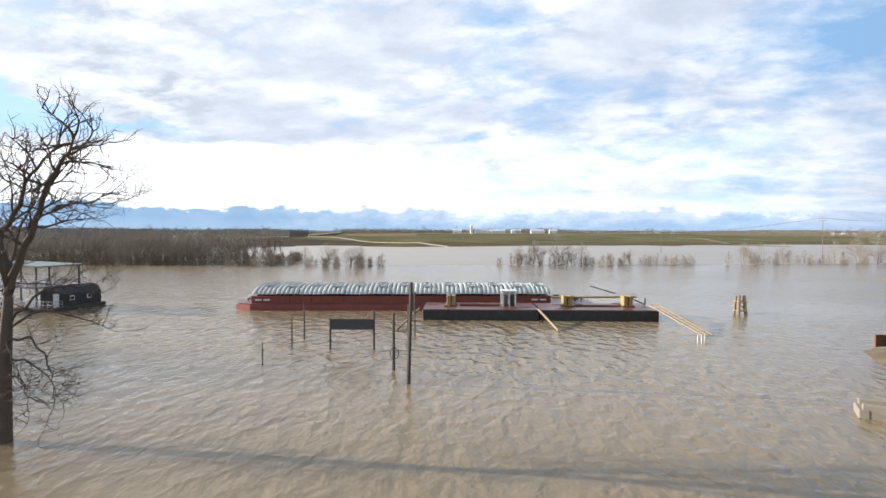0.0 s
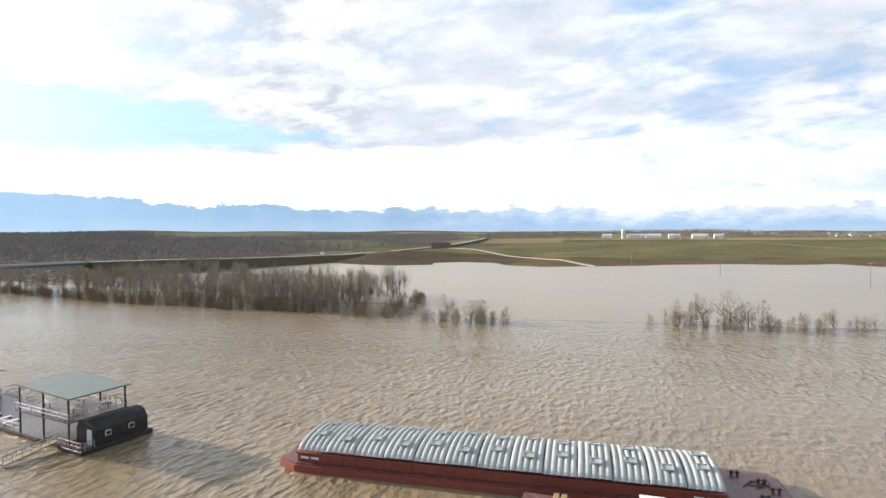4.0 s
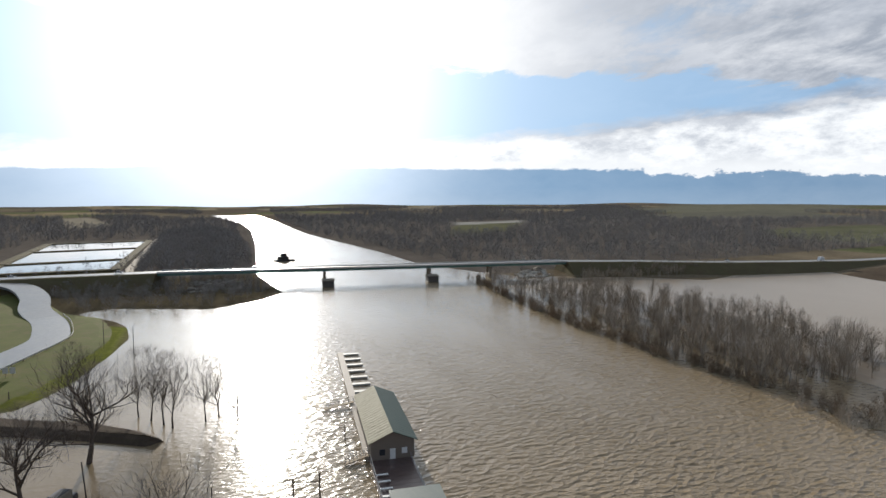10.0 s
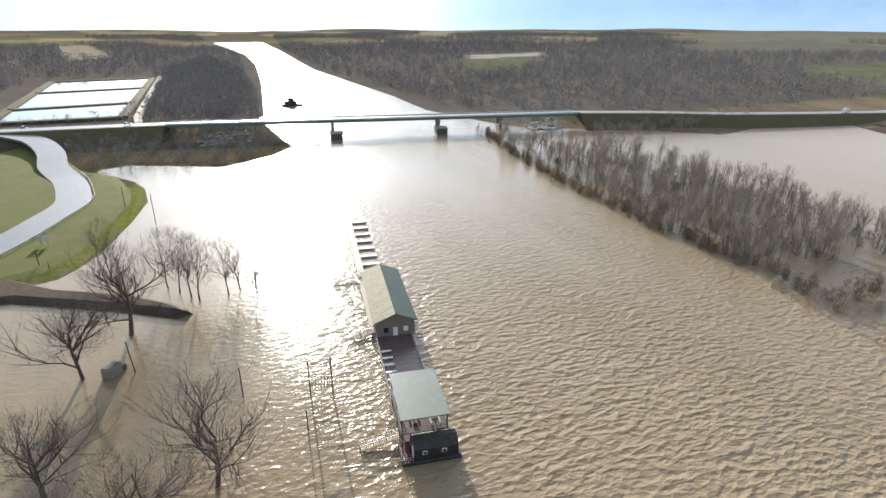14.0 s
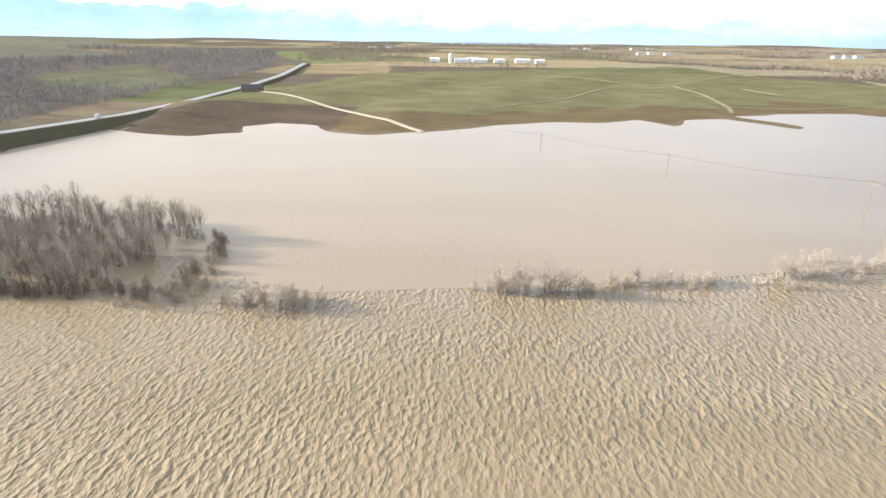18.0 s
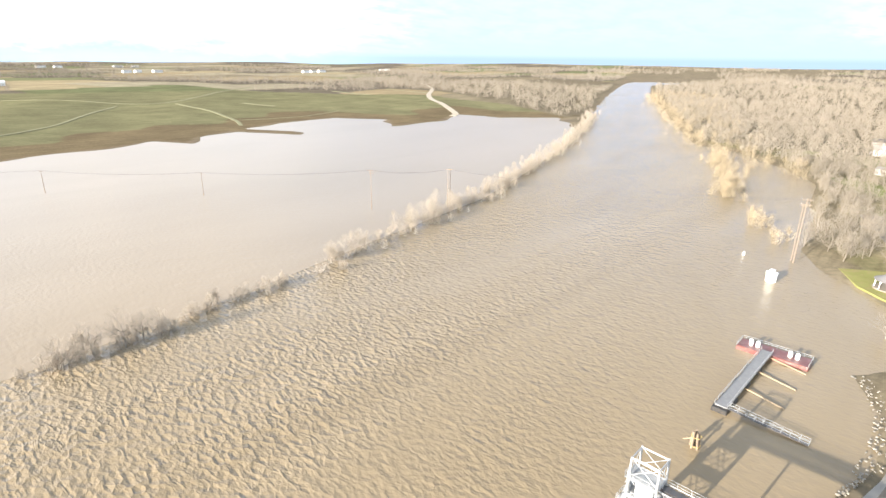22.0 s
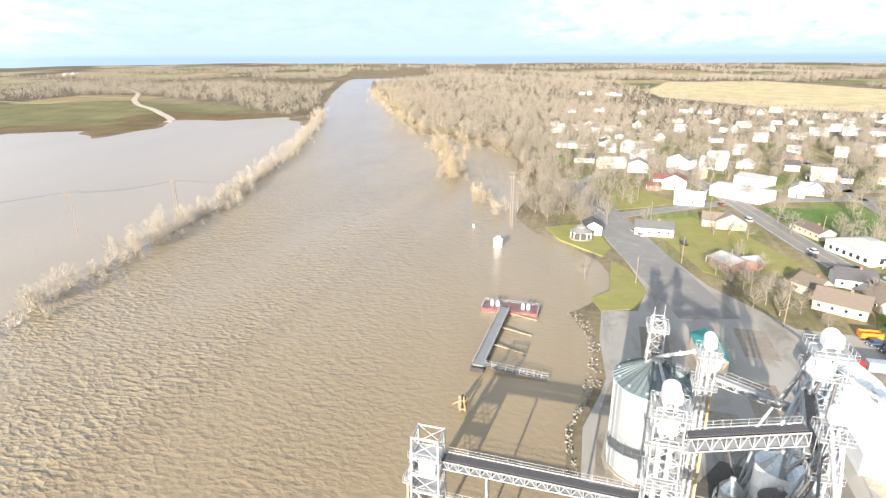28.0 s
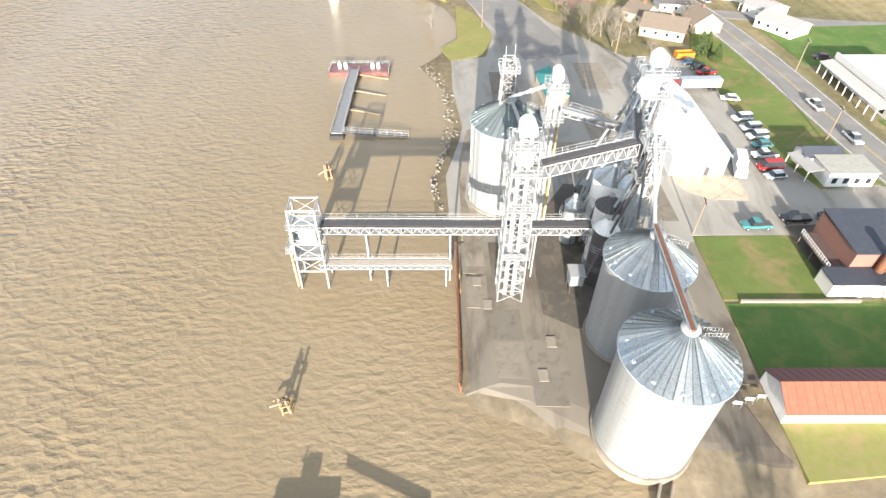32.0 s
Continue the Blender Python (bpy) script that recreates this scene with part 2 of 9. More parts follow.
def water_material(name, deep, pale, wave, chop, rough, sheltered=False, gloss=0.85):
    m = bpy.data.materials.new(name)
    m.use_nodes = True
    n = Nodes(m.node_tree)
    co = n.add("ShaderNodeTexCoord").outputs["Object"]
    swell = n.noise(n.mapping(co, (0.34, 0.15, 1), (0, 0, 0.25)), 1.0, 2.0, 0.5, 0.5)
    swell = n.math("SUBTRACT", 1.0, n.math("ABSOLUTE", n.math("MULTIPLY_ADD", swell, 4.0, -2.0)))
    ripple = n.noise(n.mapping(co, (0.95, 0.55, 1), (0, 0, -0.2)), 1.0, 2.0, 0.5, 0.4)
    small = n.noise(n.mapping(co, (2.2, 1.4, 1), (0, 0, 0.1)), 1.0, 2.0)
    streak = n.noise(n.mapping(co, (0.004, 0.016, 1), (0, 0, 0.12)), 1.0, 5.0, 0.6, 0.7)
    c = n.mix(n.ramp(streak, [(0.32, (0, 0, 0)), (0.68, (1, 1, 1))]), deep, pale)
    # short-crested wavelets: rounded hollows with sharp crests between
    warp = n.add("ShaderNodeVectorMath", {0: n.mapping(co, (0.80, 0.50, 0.0), (0, 0, 0.12)), 1: n.mapping(n.add("ShaderNodeTexNoise", {"Vector": n.mapping(co, (0.35, 0.25, 1)), "Scale": 1.0, "Detail": 2.0}).outputs["Color"], (1.1, 1.1, 0.0))}, operation="ADD").outputs[0]
    cell = n.add("ShaderNodeTexVoronoi", {"Vector": warp, "Scale": 1.0})
    scallop = n.math("POWER", cell.outputs["Distance"], 1.5)
    calm = n.ramp(n.noise(n.mapping(co, (0.008, 0.03, 1), (0, 0, 0.2), (7, 3, 0)), 1.0, 3.0), [(0.35, (0.5,) * 3), (0.6, (1, 1, 1))])
    big_share = 1.0
    if sheltered:
        at = n.add("ShaderNodeSeparateXYZ", {0: co})
        ease = lambda axis, a, b, u, v: n.add("ShaderNodeMapRange", {0: at.outputs[axis], 1: a, 2: b, 3: u, 4: v}).outputs[0]
        # slack water over the drowned park and behind the floating docks, out of the wind
        park = n.math("MULTIPLY", ease(0, -40.0, -90.0, 0.0, 1.0), ease(1, 95.0, 60.0, 0.0, 1.0))
        # the reach along the town lies in the lee, and so does the landing
        lee = n.math("MULTIPLY", ease(0, -30.0, 35.0, 0.0, 1.0), ease(1, 150.0, 90.0, 0.0, 1.0))
        landing = ease(1, 85.0, 25.0, 0.0, 1.0)
        upstream = ease(0, -70.0, -230.0, 0.0, 1.0)
        shelter = n.math("MAXIMUM", n.math("MAXIMUM", park, n.math("MULTIPLY", lee, 0.75)), n.math("MAXIMUM", n.math("MULTIPLY", landing, 0.8), n.math("MULTIPLY", upstream, 0.85)))
        big_share = n.math("SUBTRACT", 1.0, n.math("MULTIPLY", shelter, 0.85))
        calm = n.math("MULTIPLY", calm, n.math("SUBTRACT", 1.0, n.math("MULTIPLY", n.math("MAXIMUM", shelter, n.math("MULTIPLY", park, 1.15)), 0.56)))
    large = n.math("MULTIPLY", n.math("ADD", n.math("MULTIPLY", swell, 0.20), n.math("MULTIPLY", scallop, 0.30)), big_share)
    h = n.math("ADD", large, n.math("ADD", n.math("MULTIPLY", ripple, 0.30), n.math("MULTIPLY", small, chop)))
    b = n.add("ShaderNodeBump", {"Strength": calm, "Distance": wave * 1.3, "Height": h}).outputs[0]
    ins = {"Base Color": c, "Roughness": rough, "IOR": 1.33, "Normal": b, "Specular IOR Level": gloss}
    n.add("ShaderNodeOutputMaterial", {0: n.add("ShaderNodeBsdfPrincipled", ins).outputs[0]})
    return m


WATER = water_material("river_water", (0.205, 0.155, 0.091), (0.252, 0.196, 0.124), 0.72, 0.10, 0.15, True, 0.6)
CALM = water_material("calm_water", (0.25, 0.194, 0.130), (0.285, 0.225, 0.158), 0.10, 0.10, 0.28, False, 0.5)
LAGOON = water_material("lagoon_water", (0.12, 0.12, 0.11), (0.16, 0.15, 0.13), 0.01, 0.1, 0.05)
EARTH = material("bare_earth_bank", (0.075, 0.058, 0.044), 0.95, 0, 0.35, 0.15, 0.05, 4, dirt=(0.11, 0.088, 0.065), dirt_amount=0.5, spec=0.05)
RED = material("red_hull_paint", (0.25, 0.055, 0.035), 0.55, 0, 0.25, 0.6, 0.004, 30, dirt=(0.12, 0.05, 0.035), dirt_amount=0.7)
DECKRED = material("worn_red_deck", (0.13, 0.042, 0.036), 0.32, 0, 0.35, 0.5, 0.004, 30, dirt=(0.20, 0.15, 0.135), dirt_amount=0.55)
BLACK = material("black_hull", (0.022, 0.021, 0.02), 0.6, 0, 0.4, 0.8, dirt=(0.07, 0.05, 0.035), dirt_amount=0.6)
COVER = material("weathered_fibreglass_cover", (0.40, 0.42, 0.41), 0.5, 0, 0.16, 0.7, 0.004, 20, dirt=(0.34, 0.34, 0.31), dirt_amount=0.5, per_object=0.08)
GALV = material("galvanised_steel", (0.40, 0.44, 0.47), 0.48, 0.55, 0.14, 0.5, 0.004, 6, (1, 1, 0.15), dirt=(0.27, 0.27, 0.265), dirt_amount=0.4)
BINROOF = material("galvanised_bin_roof", (0.44, 0.475, 0.485), 0.30, 0.95, 0.15, 0.6, dirt=(0.30, 0.29, 0.28), dirt_amount=0.5, per_object=0.3)
STEEL = material("white_painted_steel", (0.31, 0.32, 0.325), 0.5, 0.1, 0.18, 1.5, dirt=(0.35, 0.27, 0.2), dirt_amount=0.4)
DARKSTEEL = material("dark_steel", (0.08, 0.08, 0.085), 0.55, 0.3, 0.3, 1.5, dirt=(0.12, 0.07, 0.04), dirt_amount=0.5)
RUST = material("rusty_steel", (0.17, 0.075, 0.04), 0.8, 0.1, 0.35, 2.0)
WHITE = material("white_paint", (0.72, 0.72, 0.70), 0.6, 0, 0.07, 0.6, dirt=(0.5, 0.48, 0.44), dirt_amount=0.3)
YELLOW = material("yellow_paint", (0.30, 0.215, 0.075), 0.6, 0, 0.2, 2, dirt=(0.25, 0.2, 0.12), dirt_amount=0.4)
GREENROOF = material("green_metal_roof", (0.05, 0.082, 0.068), 0.45, 0.0, 0.15, 0.7, stretch=(1, 4, 1), dirt=(0.13, 0.16, 0.12), dirt_amount=0.6, spec=0.25)
CANOPYROOF = material("pale_green_canopy_roof", (0.115, 0.145, 0.125), 0.38, 0.0, 0.12, 0.5, dirt=(0.17, 0.19, 0.155), dirt_amount=0.5, spec=0.6)
WETDECK = material("wet_brown_deck_boards", (0.095, 0.066, 0.06), 0.3, 0, 0.3, 1.0, 0.006, 15, (4, 0.5, 1), dirt=(0.13, 0.10, 0.09), dirt_amount=0.5)
CLUBWALL = material("dull_tan_siding", (0.20, 0.165, 0.135), 0.8, 0, 0.12, 1.0, 0.01, 8, (0.2, 0.2, 6), spec=0.2)
TEALROOF = material("teal_metal_roof", (0.03, 0.17, 0.16), 0.5, 0.1, 0.15, 0.8)
TIMBER = material("weathered_timber", (0.20, 0.15, 0.105), 0.85, 0, 0.35, 3.0, 0.01, 20, (1, 1, 0.2))
PALEWOOD = material("pale_timber", (0.28, 0.21, 0.13), 0.8, 0, 0.25, 3.0, 0.008, 20)
PALEBOARD = material("sun_bleached_boards", (0.46, 0.44, 0.40), 0.6, 0, 0.15, 1.0, 0.006, 15, (4, 0.5, 1), dirt=(0.28, 0.26, 0.23), dirt_amount=0.4)
DECKGREY = material("grey_steel_grating", (0.19, 0.19, 0.195), 0.6, 0.2, 0.2, 0.8, dirt=(0.28, 0.27, 0.25), dirt_amount=0.5)
DOCK = material("dock_boards", (0.34, 0.30, 0.255), 0.75, 0, 0.2, 1.0, 0.006, 15, (4, 0.5, 1), dirt=(0.19, 0.16, 0.13), dirt_amount=0.5)
SHINGLE = material("dark_shingles", (0.062, 0.058, 0.062), 0.85, 0, 0.3, 1.0, 0.01, 12, per_object=0.35)
TANROOF = material("tan_shingles", (0.15, 0.12, 0.095), 0.85, 0, 0.2, 1.0, 0.01, 12, per_object=0.3)
SLATEROOF = material("dark_slate_felt_roof", (0.035, 0.04, 0.055), 0.75, 0, 0.2, 0.6, 0.008, 12, dirt=(0.07, 0.07, 0.075), dirt_amount=0.4)
FLATROOF = material("flat_olive_grey_roof", (0.30, 0.29, 0.25), 0.85, 0, 0.12, 0.5, dirt=(0.20, 0.19, 0.16), dirt_amount=0.5)
MIDROOF = material("weathered_grey_shingles", (0.15, 0.145, 0.145), 0.85, 0, 0.2, 1.0, 0.01, 12, per_object=0.4)
GREYROOF = material("grey_shingles", (0.33, 0.32, 0.31), 0.8, 0, 0.15, 1.0, 0.01, 12, per_object=0.3)
REDROOF = material("orange_red_roof", (0.27, 0.072, 0.04), 0.65, 0, 0.15, 0.6, dirt=(0.27, 0.10, 0.06), dirt_amount=0.6)
DARKRED = material("dark_red_roof", (0.13, 0.05, 0.045), 0.7, 0, 0.15, 0.8)
SIDING = material("pale_siding", (0.66, 0.64, 0.60), 0.65, 0, 0.06, 1.0, 0.01, 8, (0.2, 0.2, 6), per_object=0.12)
TANWALL = material("tan_siding", (0.46, 0.38, 0.28), 0.7, 0, 0.1, 1.0, 0.01, 8, (0.2, 0.2, 6))
BRICK = material("red_brick", (0.215, 0.105, 0.08), 0.85, 0, 0.3, 3.0, 0.01, 20)
GLASS = material("window_glass", (0.03, 0.035, 0.04), 0.08, 0, 0.2, 1.0)
CONCRETE = material("stained_concrete", (0.235, 0.205, 0.165), 0.85, 0, 0.22, 0.09, 0.006, 12, (0.45, 1, 1), dirt=(0.125, 0.098, 0.07), dirt_amount=0.9, spec=0.25)
WETYARD = material("wet_brown_concrete_apron", (0.175, 0.150, 0.118), 0.7, 0, 0.3, 0.055, 0.006, 12, (0.35, 1.1, 1), dirt=(0.075, 0.058, 0.042), dirt_amount=0.95, spec=0.4)
YARD = material("worn_concrete_yard", (0.265, 0.245, 0.215), 0.7, 0, 0.3, 0.055, 0.006, 12, (0.35, 1.1, 1), dirt=(0.135, 0.115, 0.092), dirt_amount=0.8, spec=0.4)
BINWALL = material("weathered_galvanised_wall", (0.31, 0.325, 0.33), 0.52, 0.4, 0.16, 0.5, 0.004, 6, (1, 1, 0.15), dirt=(0.22, 0.215, 0.20), dirt_amount=0.5)
# darker, tealer roof metal for the bin with stiffeners
DARKBINROOF = material("dark_teal_galvanised_roof", (0.15, 0.185, 0.195), 0.5, 0.5, 0.2, 0.6, dirt=(0.22, 0.23, 0.225), dirt_amount=0.4, per_object=0.25)
PALESTONE = material("chalky_stone", (0.50, 0.47, 0.42), 0.9, 0, 0.2, 0.8, 0.02, 6, per_object=0.25)
PATCH = material("concrete_repair_patch", (0.21, 0.185, 0.15), 0.8, 0, 0.25, 0.3, 0.004, 12, dirt=(0.15, 0.12, 0.09), dirt_amount=0.7, per_object=0.3, spec=0.3)
# dirty concrete with shade mixed into its dark colour
DARKPAD = material("dirt_and_shade_concrete", (0.085, 0.074, 0.062), 0.8, 0, 0.3, 0.2, 0.006, 12, dirt=(0.16, 0.135, 0.10), dirt_amount=0.6, spec=0.25)
GRAVEL = material("pale_gravel_yard", (0.36, 0.31, 0.235), 0.95, 0, 0.25, 0.2, 0.01, 10, dirt=(0.22, 0.185, 0.14), dirt_amount=0.7)
ASPHALT = material("worn_asphalt", (0.165, 0.154, 0.143), 0.85, 0, 0.14, 0.08, 0.006, 20, dirt=(0.24, 0.22, 0.20), dirt_amount=0.6)
MIXLAWN = material("patchy_lawn", (0.115, 0.145, 0.045), 0.95, 0, 0.4, 0.07, 0.03, 10, dirt=(0.22, 0.16, 0.085), dirt_amount=0.85, spec=0.05)
LAWN = material("winter_lawn", (0.20, 0.195, 0.07), 0.95, 0, 0.4, 0.12, 0.03, 10, dirt=(0.25, 0.19, 0.10), dirt_amount=0.8, spec=0.05)
RIVERGRASS = material("river_bank_grass", (0.105, 0.115, 0.035), 0.95, 0, 0.4, 0.06, 0.03, 6, dirt=(0.15, 0.12, 0.06), dirt_amount=0.6, spec=0.05)
GREENLAWN = material("green_lawn", (0.085, 0.14, 0.042), 0.95, 0, 0.35, 0.1, 0.03, 10, dirt=(0.17, 0.17, 0.065), dirt_amount=0.6, spec=0.05)
ROCK = material("pale_riprap", (0.24, 0.22, 0.185), 0.9, 0, 0.3, 0.8, 0.02, 6, per_object=0.25)
BRUSH = material("brown_brush_twigs", (0.185, 0.140, 0.098), 0.9, 0, 0.4, 0.08, spec=0.05)
BARK = material("bare_bark", (0.26, 0.225, 0.185), 0.9, 0, 0.3, 1.5, 0.01, 12, spec=0.05)
TOWNBARK = material("pale_sunlit_bark", (0.225, 0.195, 0.155), 0.9, 0, 0.6, 0.04, 0.01, 12, spec=0.05)
WESTBARK = material("grey_forest_bark", (0.225, 0.212, 0.202), 0.9, 0, 0.55, 0.012, 0.01, 12, spec=0.05)
DARKBARK = material("dark_wet_bark", (0.11, 0.09, 0.075), 0.9, 0, 0.3, 1.5, 0.01, 12, spec=0.05)
PALEBARK = material("pale_willow_twigs", (0.33, 0.285, 0.23), 0.9, 0, 0.25, 0.2, spec=0.05)
GOLDBARK = material("golden_willow_twigs", (0.30, 0.245, 0.165), 0.9, 0, 0.25, 0.2, spec=0.05)
EVERGREEN = material("evergreen_needles", (0.05, 0.075, 0.02), 0.9, 0, 0.4, 1.0)
TYRE = material("tyre_rubber", (0.02, 0.02, 0.02), 0.85)
FENDER = material("dark_wet_concrete", (0.09, 0.08, 0.07), 0.7, 0, 0.3, 0.5)
PALECONCRETE = material("pale_bridge_concrete", (0.50, 0.49, 0.47), 0.75, 0, 0.12, 0.3, dirt=(0.36, 0.34, 0.31), dirt_amount=0.5)
BRIDGEGREEN = material("green_bridge_girder", (0.10, 0.20, 0.18), 0.6, 0.1, 0.15, 0.2)
WETROAD = material("wet_asphalt", (0.15, 0.148, 0.15), 0.38, 0, 0.14, 0.08, 0.004, 20, dirt=(0.2, 0.19, 0.17), dirt_amount=0.5)
YELLOWLINE = material("worn_yellow_marking", (0.42, 0.30, 0.09), 0.8, 0, 0.2, 1.0)
LINE = material("road_marking", (0.6, 0.58, 0.5), 0.8, 0, 0.15, 1.0)
PAINTS = {k: material(k + "_car_paint", c, 0.3, 0.2, 0.05, 1.0) for k, c in dict(
    white=(0.7, 0.7, 0.7), red=(0.35, 0.02, 0.02), black=(0.02, 0.02, 0.022), blue=(0.05, 0.1, 0.16), teal=(0.06, 0.22, 0.22), silver=(0.4, 0.42, 0.44), orange=(0.6, 0.2, 0.03), maroon=(0.13, 0.03, 0.035)).items()}

# ---- mesh helpers ----


def part(name, bm, mat, parent=None, label=""):
    """Links a bmesh as one mesh object, under parent where one is given."""
    me = bpy.data.meshes.new(name)
    bm.to_mesh(me)
    bm.free()
    me.materials.append(mat)
    ob = new(name, me)
    if parent:
        ob.parent = parent
    if label:
        ob["label"] = label
    return ob


def thing(name, m, label, category, group="", kind=""):
    ob = new(name)
    ob.matrix_basis = m
    return tagged(ob, label, category, group, kind)


def box(bm, lo, hi, bevel=0.0, m=None):
    x0, y0, z0 = lo
    x1, y1, z1 = hi
    vs = [bm.verts.new(p) for p in ((x0, y0, z0), (x1, y0, z0), (x1, y1, z0), (x0, y1, z0), (x0, y0, z1), (x1, y0, z1), (x1, y1, z1), (x0, y1, z1))]
    fs = [bm.faces.new([vs[i] for i in f]) for f in ((3, 2, 1, 0), (4, 5, 6, 7), (0, 1, 5, 4), (1, 2, 6, 5), (2, 3, 7, 6), (3, 0, 4, 7))]
    if bevel:
        bmesh.ops.bevel(bm, geom=list({e for f in fs for e in f.edges}), offset=bevel, segments=1, affect="EDGES")
    if m is not None:
        bmesh.ops.transform(bm, matrix=m, verts=vs if not bevel else bm.verts)
    return bm


def rod(bm, a, b, r, n=6, r2=None):
    """A round bar from a to b."""
    a, b = Vector(a), Vector(b)
    q = (b - a).to_track_quat("Z", "Y").to_matrix()
    r2 = r if r2 is None else r2
    lo = [bm.verts.new(a + q @ Vector((r * math.cos(2 * math.pi * i / n), r * math.sin(2 * math.pi * i / n), 0))) for i in range(n)]
    hi = [bm.verts.new(b + q @ Vector((r2 * math.cos(2 * math.pi * i / n), r2 * math.sin(2 * math.pi * i / n), 0))) for i in range(n)]
    for i in range(n):
        bm.faces.new((lo[i], lo[(i + 1) % n], hi[(i + 1) % n], hi[i]))
    bm.faces.new(lo[::-1])
    bm.faces.new(hi)
    return bm


def turned(bm, profile, n=32, cx=0.0, cy=0.0):
    """A body turned round the upright axis from (radius, height) pairs."""
    rings = [[bm.verts.new((cx + r * math.cos(2 * math.pi * i / n), cy + r * math.sin(2 * math.pi * i / n), z)) for i in range(n)] for r, z in profile]
    for a, b in zip(rings, rings[1:]):
        for i in range(n):
            bm.faces.new((a[i], a[(i + 1) % n], b[(i + 1) % n], b[i]))
    bm.faces.new(rings[0][::-1])
    bm.faces.new(rings[-1])
    return bm


def slab(bm, pts, z0, z1):
    """A flat piece with the given outline between two heights."""
    lo, hi = [bm.verts.new((x, y, z0)) for x, y in pts], [bm.verts.new((x, y, z1)) for x, y in pts]
    bm.faces.new(hi)
    bm.faces.new(lo[::-1])
    k = len(pts)
    for i in range(k):
        bm.faces.new((lo[i], lo[(i + 1) % k], hi[(i + 1) % k], hi[i]))
    bmesh.ops.recalc_face_normals(bm, faces=bm.faces)
    return bm


def B():
    return bmesh.new()


def ribbon(bm, line, width, z0, z1):
    """A strip of the given width along a line of (x, y) or (x, y, z) points, with thickness."""
    rows = []
    P = [Vector(p) if len(p) == 3 else Vector((*p, 0)) for p in line]
    for i, p in enumerate(P):
        d = (P[min(i + 1, len(P) - 1)] - P[max(i - 1, 0)])
        s = Vector((-d.y, d.x, 0)).normalized() * width / 2
        rows.append([bm.verts.new(p + s + Vector((0, 0, z))) for z in (z0, z1)] + [bm.verts.new(p - s + Vector((0, 0, z))) for z in (z1, z0)])
    for a, b in zip(rows, rows[1:]):
        for i in range(4):
            bm.faces.new((a[i], a[(i + 1) % 4], b[(i + 1) % 4], b[i]))
    bm.faces.new(rows[0])
    bm.faces.new(rows[-1][::-1])
    bmesh.ops.recalc_face_normals(bm, faces=bm.faces)
    return bm


def raw_mesh(name, verts, faces, mat, smooth=False):
    """A mesh object from arrays: verts (n, 3), faces (m, 3 or 4)."""
    me = bpy.data.meshes.new(name)
    verts, faces = np.asarray(verts, np.float32), np.asarray(faces, np.int32)
    me.vertices.add(len(verts))
    me.vertices.foreach_set("co", verts.ravel())
    k = faces.shape[1]
    me.loops.add(faces.size)
    me.loops.foreach_set("vertex_index", faces.ravel())
    me.polygons.add(len(faces))
    me.polygons.foreach_set("loop_start", np.arange(0, faces.size, k, dtype=np.int32))
    me.update(calc_edges=True)
    me.validate()
    me.materials.append(mat)
    return new(name, me)



# ---- land and water ----
NORTH = [(-300, 330), (-269, 366), (-290, 443), (-275, 485), (-234, 469), (-189, 460), (-163, 481), (-171, 510), (-150, 536), (-112, 518), (-95, 488), (-67, 481), (-24, 493), (3, 514), (40, 538), (77, 556), (130, 562), (170, 582), (191, 551), (215, 585), (259, 606), (294, 538), (308, 551), (282, 620), (330, 645), (420, 658), (450, 600), (408, 540), (495, 543), (577, 592), (591, 525), (645, 478), (600, 425), (545, 388), (600, 402), (729, 471), (1000, 600), (1269, 727), (1850, 985), (4880, 2200), (4880, 4880), (-4880, 4880), (-4880, 330), (-1618, 240), (-943, 212), (-554, 226), (-445, 223), (-395, 236), (-352, 250), (-335, 262), (-322, 290)]
SOUTH = [(4880, 850), (1900, 905), (1300, 640), (1000, 490), (823, 399), (640, 308), (530, 251), (505, 205), (440, 150), (400, 128), (330, 118), (300, 104), (246, 104), (222, 92), (209, 78), (193, 64), (172, 58), (163, 58), (157, 63), (145, 71), (130, 64), (111, 62), (104, 63), (91, 67), (76, 66), (70, 63), (39, 62), (36, 60), (34, 52), (29, 46), (25, 39), (24, 30), (25, 15), (20, 0), (8, -25), (-60, -45), (-140, -40), (-162, -4), (-168, 13), (-183, 20), (-215, 26), (-240, 29), (-262, 26), (-277, 20), (-303, 0), (-312, 13), (-300, 40), (-291, 58), (-310, 85), (-329, 97), (-418, 90), (-728, 114), (-1100, 135), (-1493, 139), (-2580, 69), (-4880, 0), (-4880, -4880), (4880, -4880)]

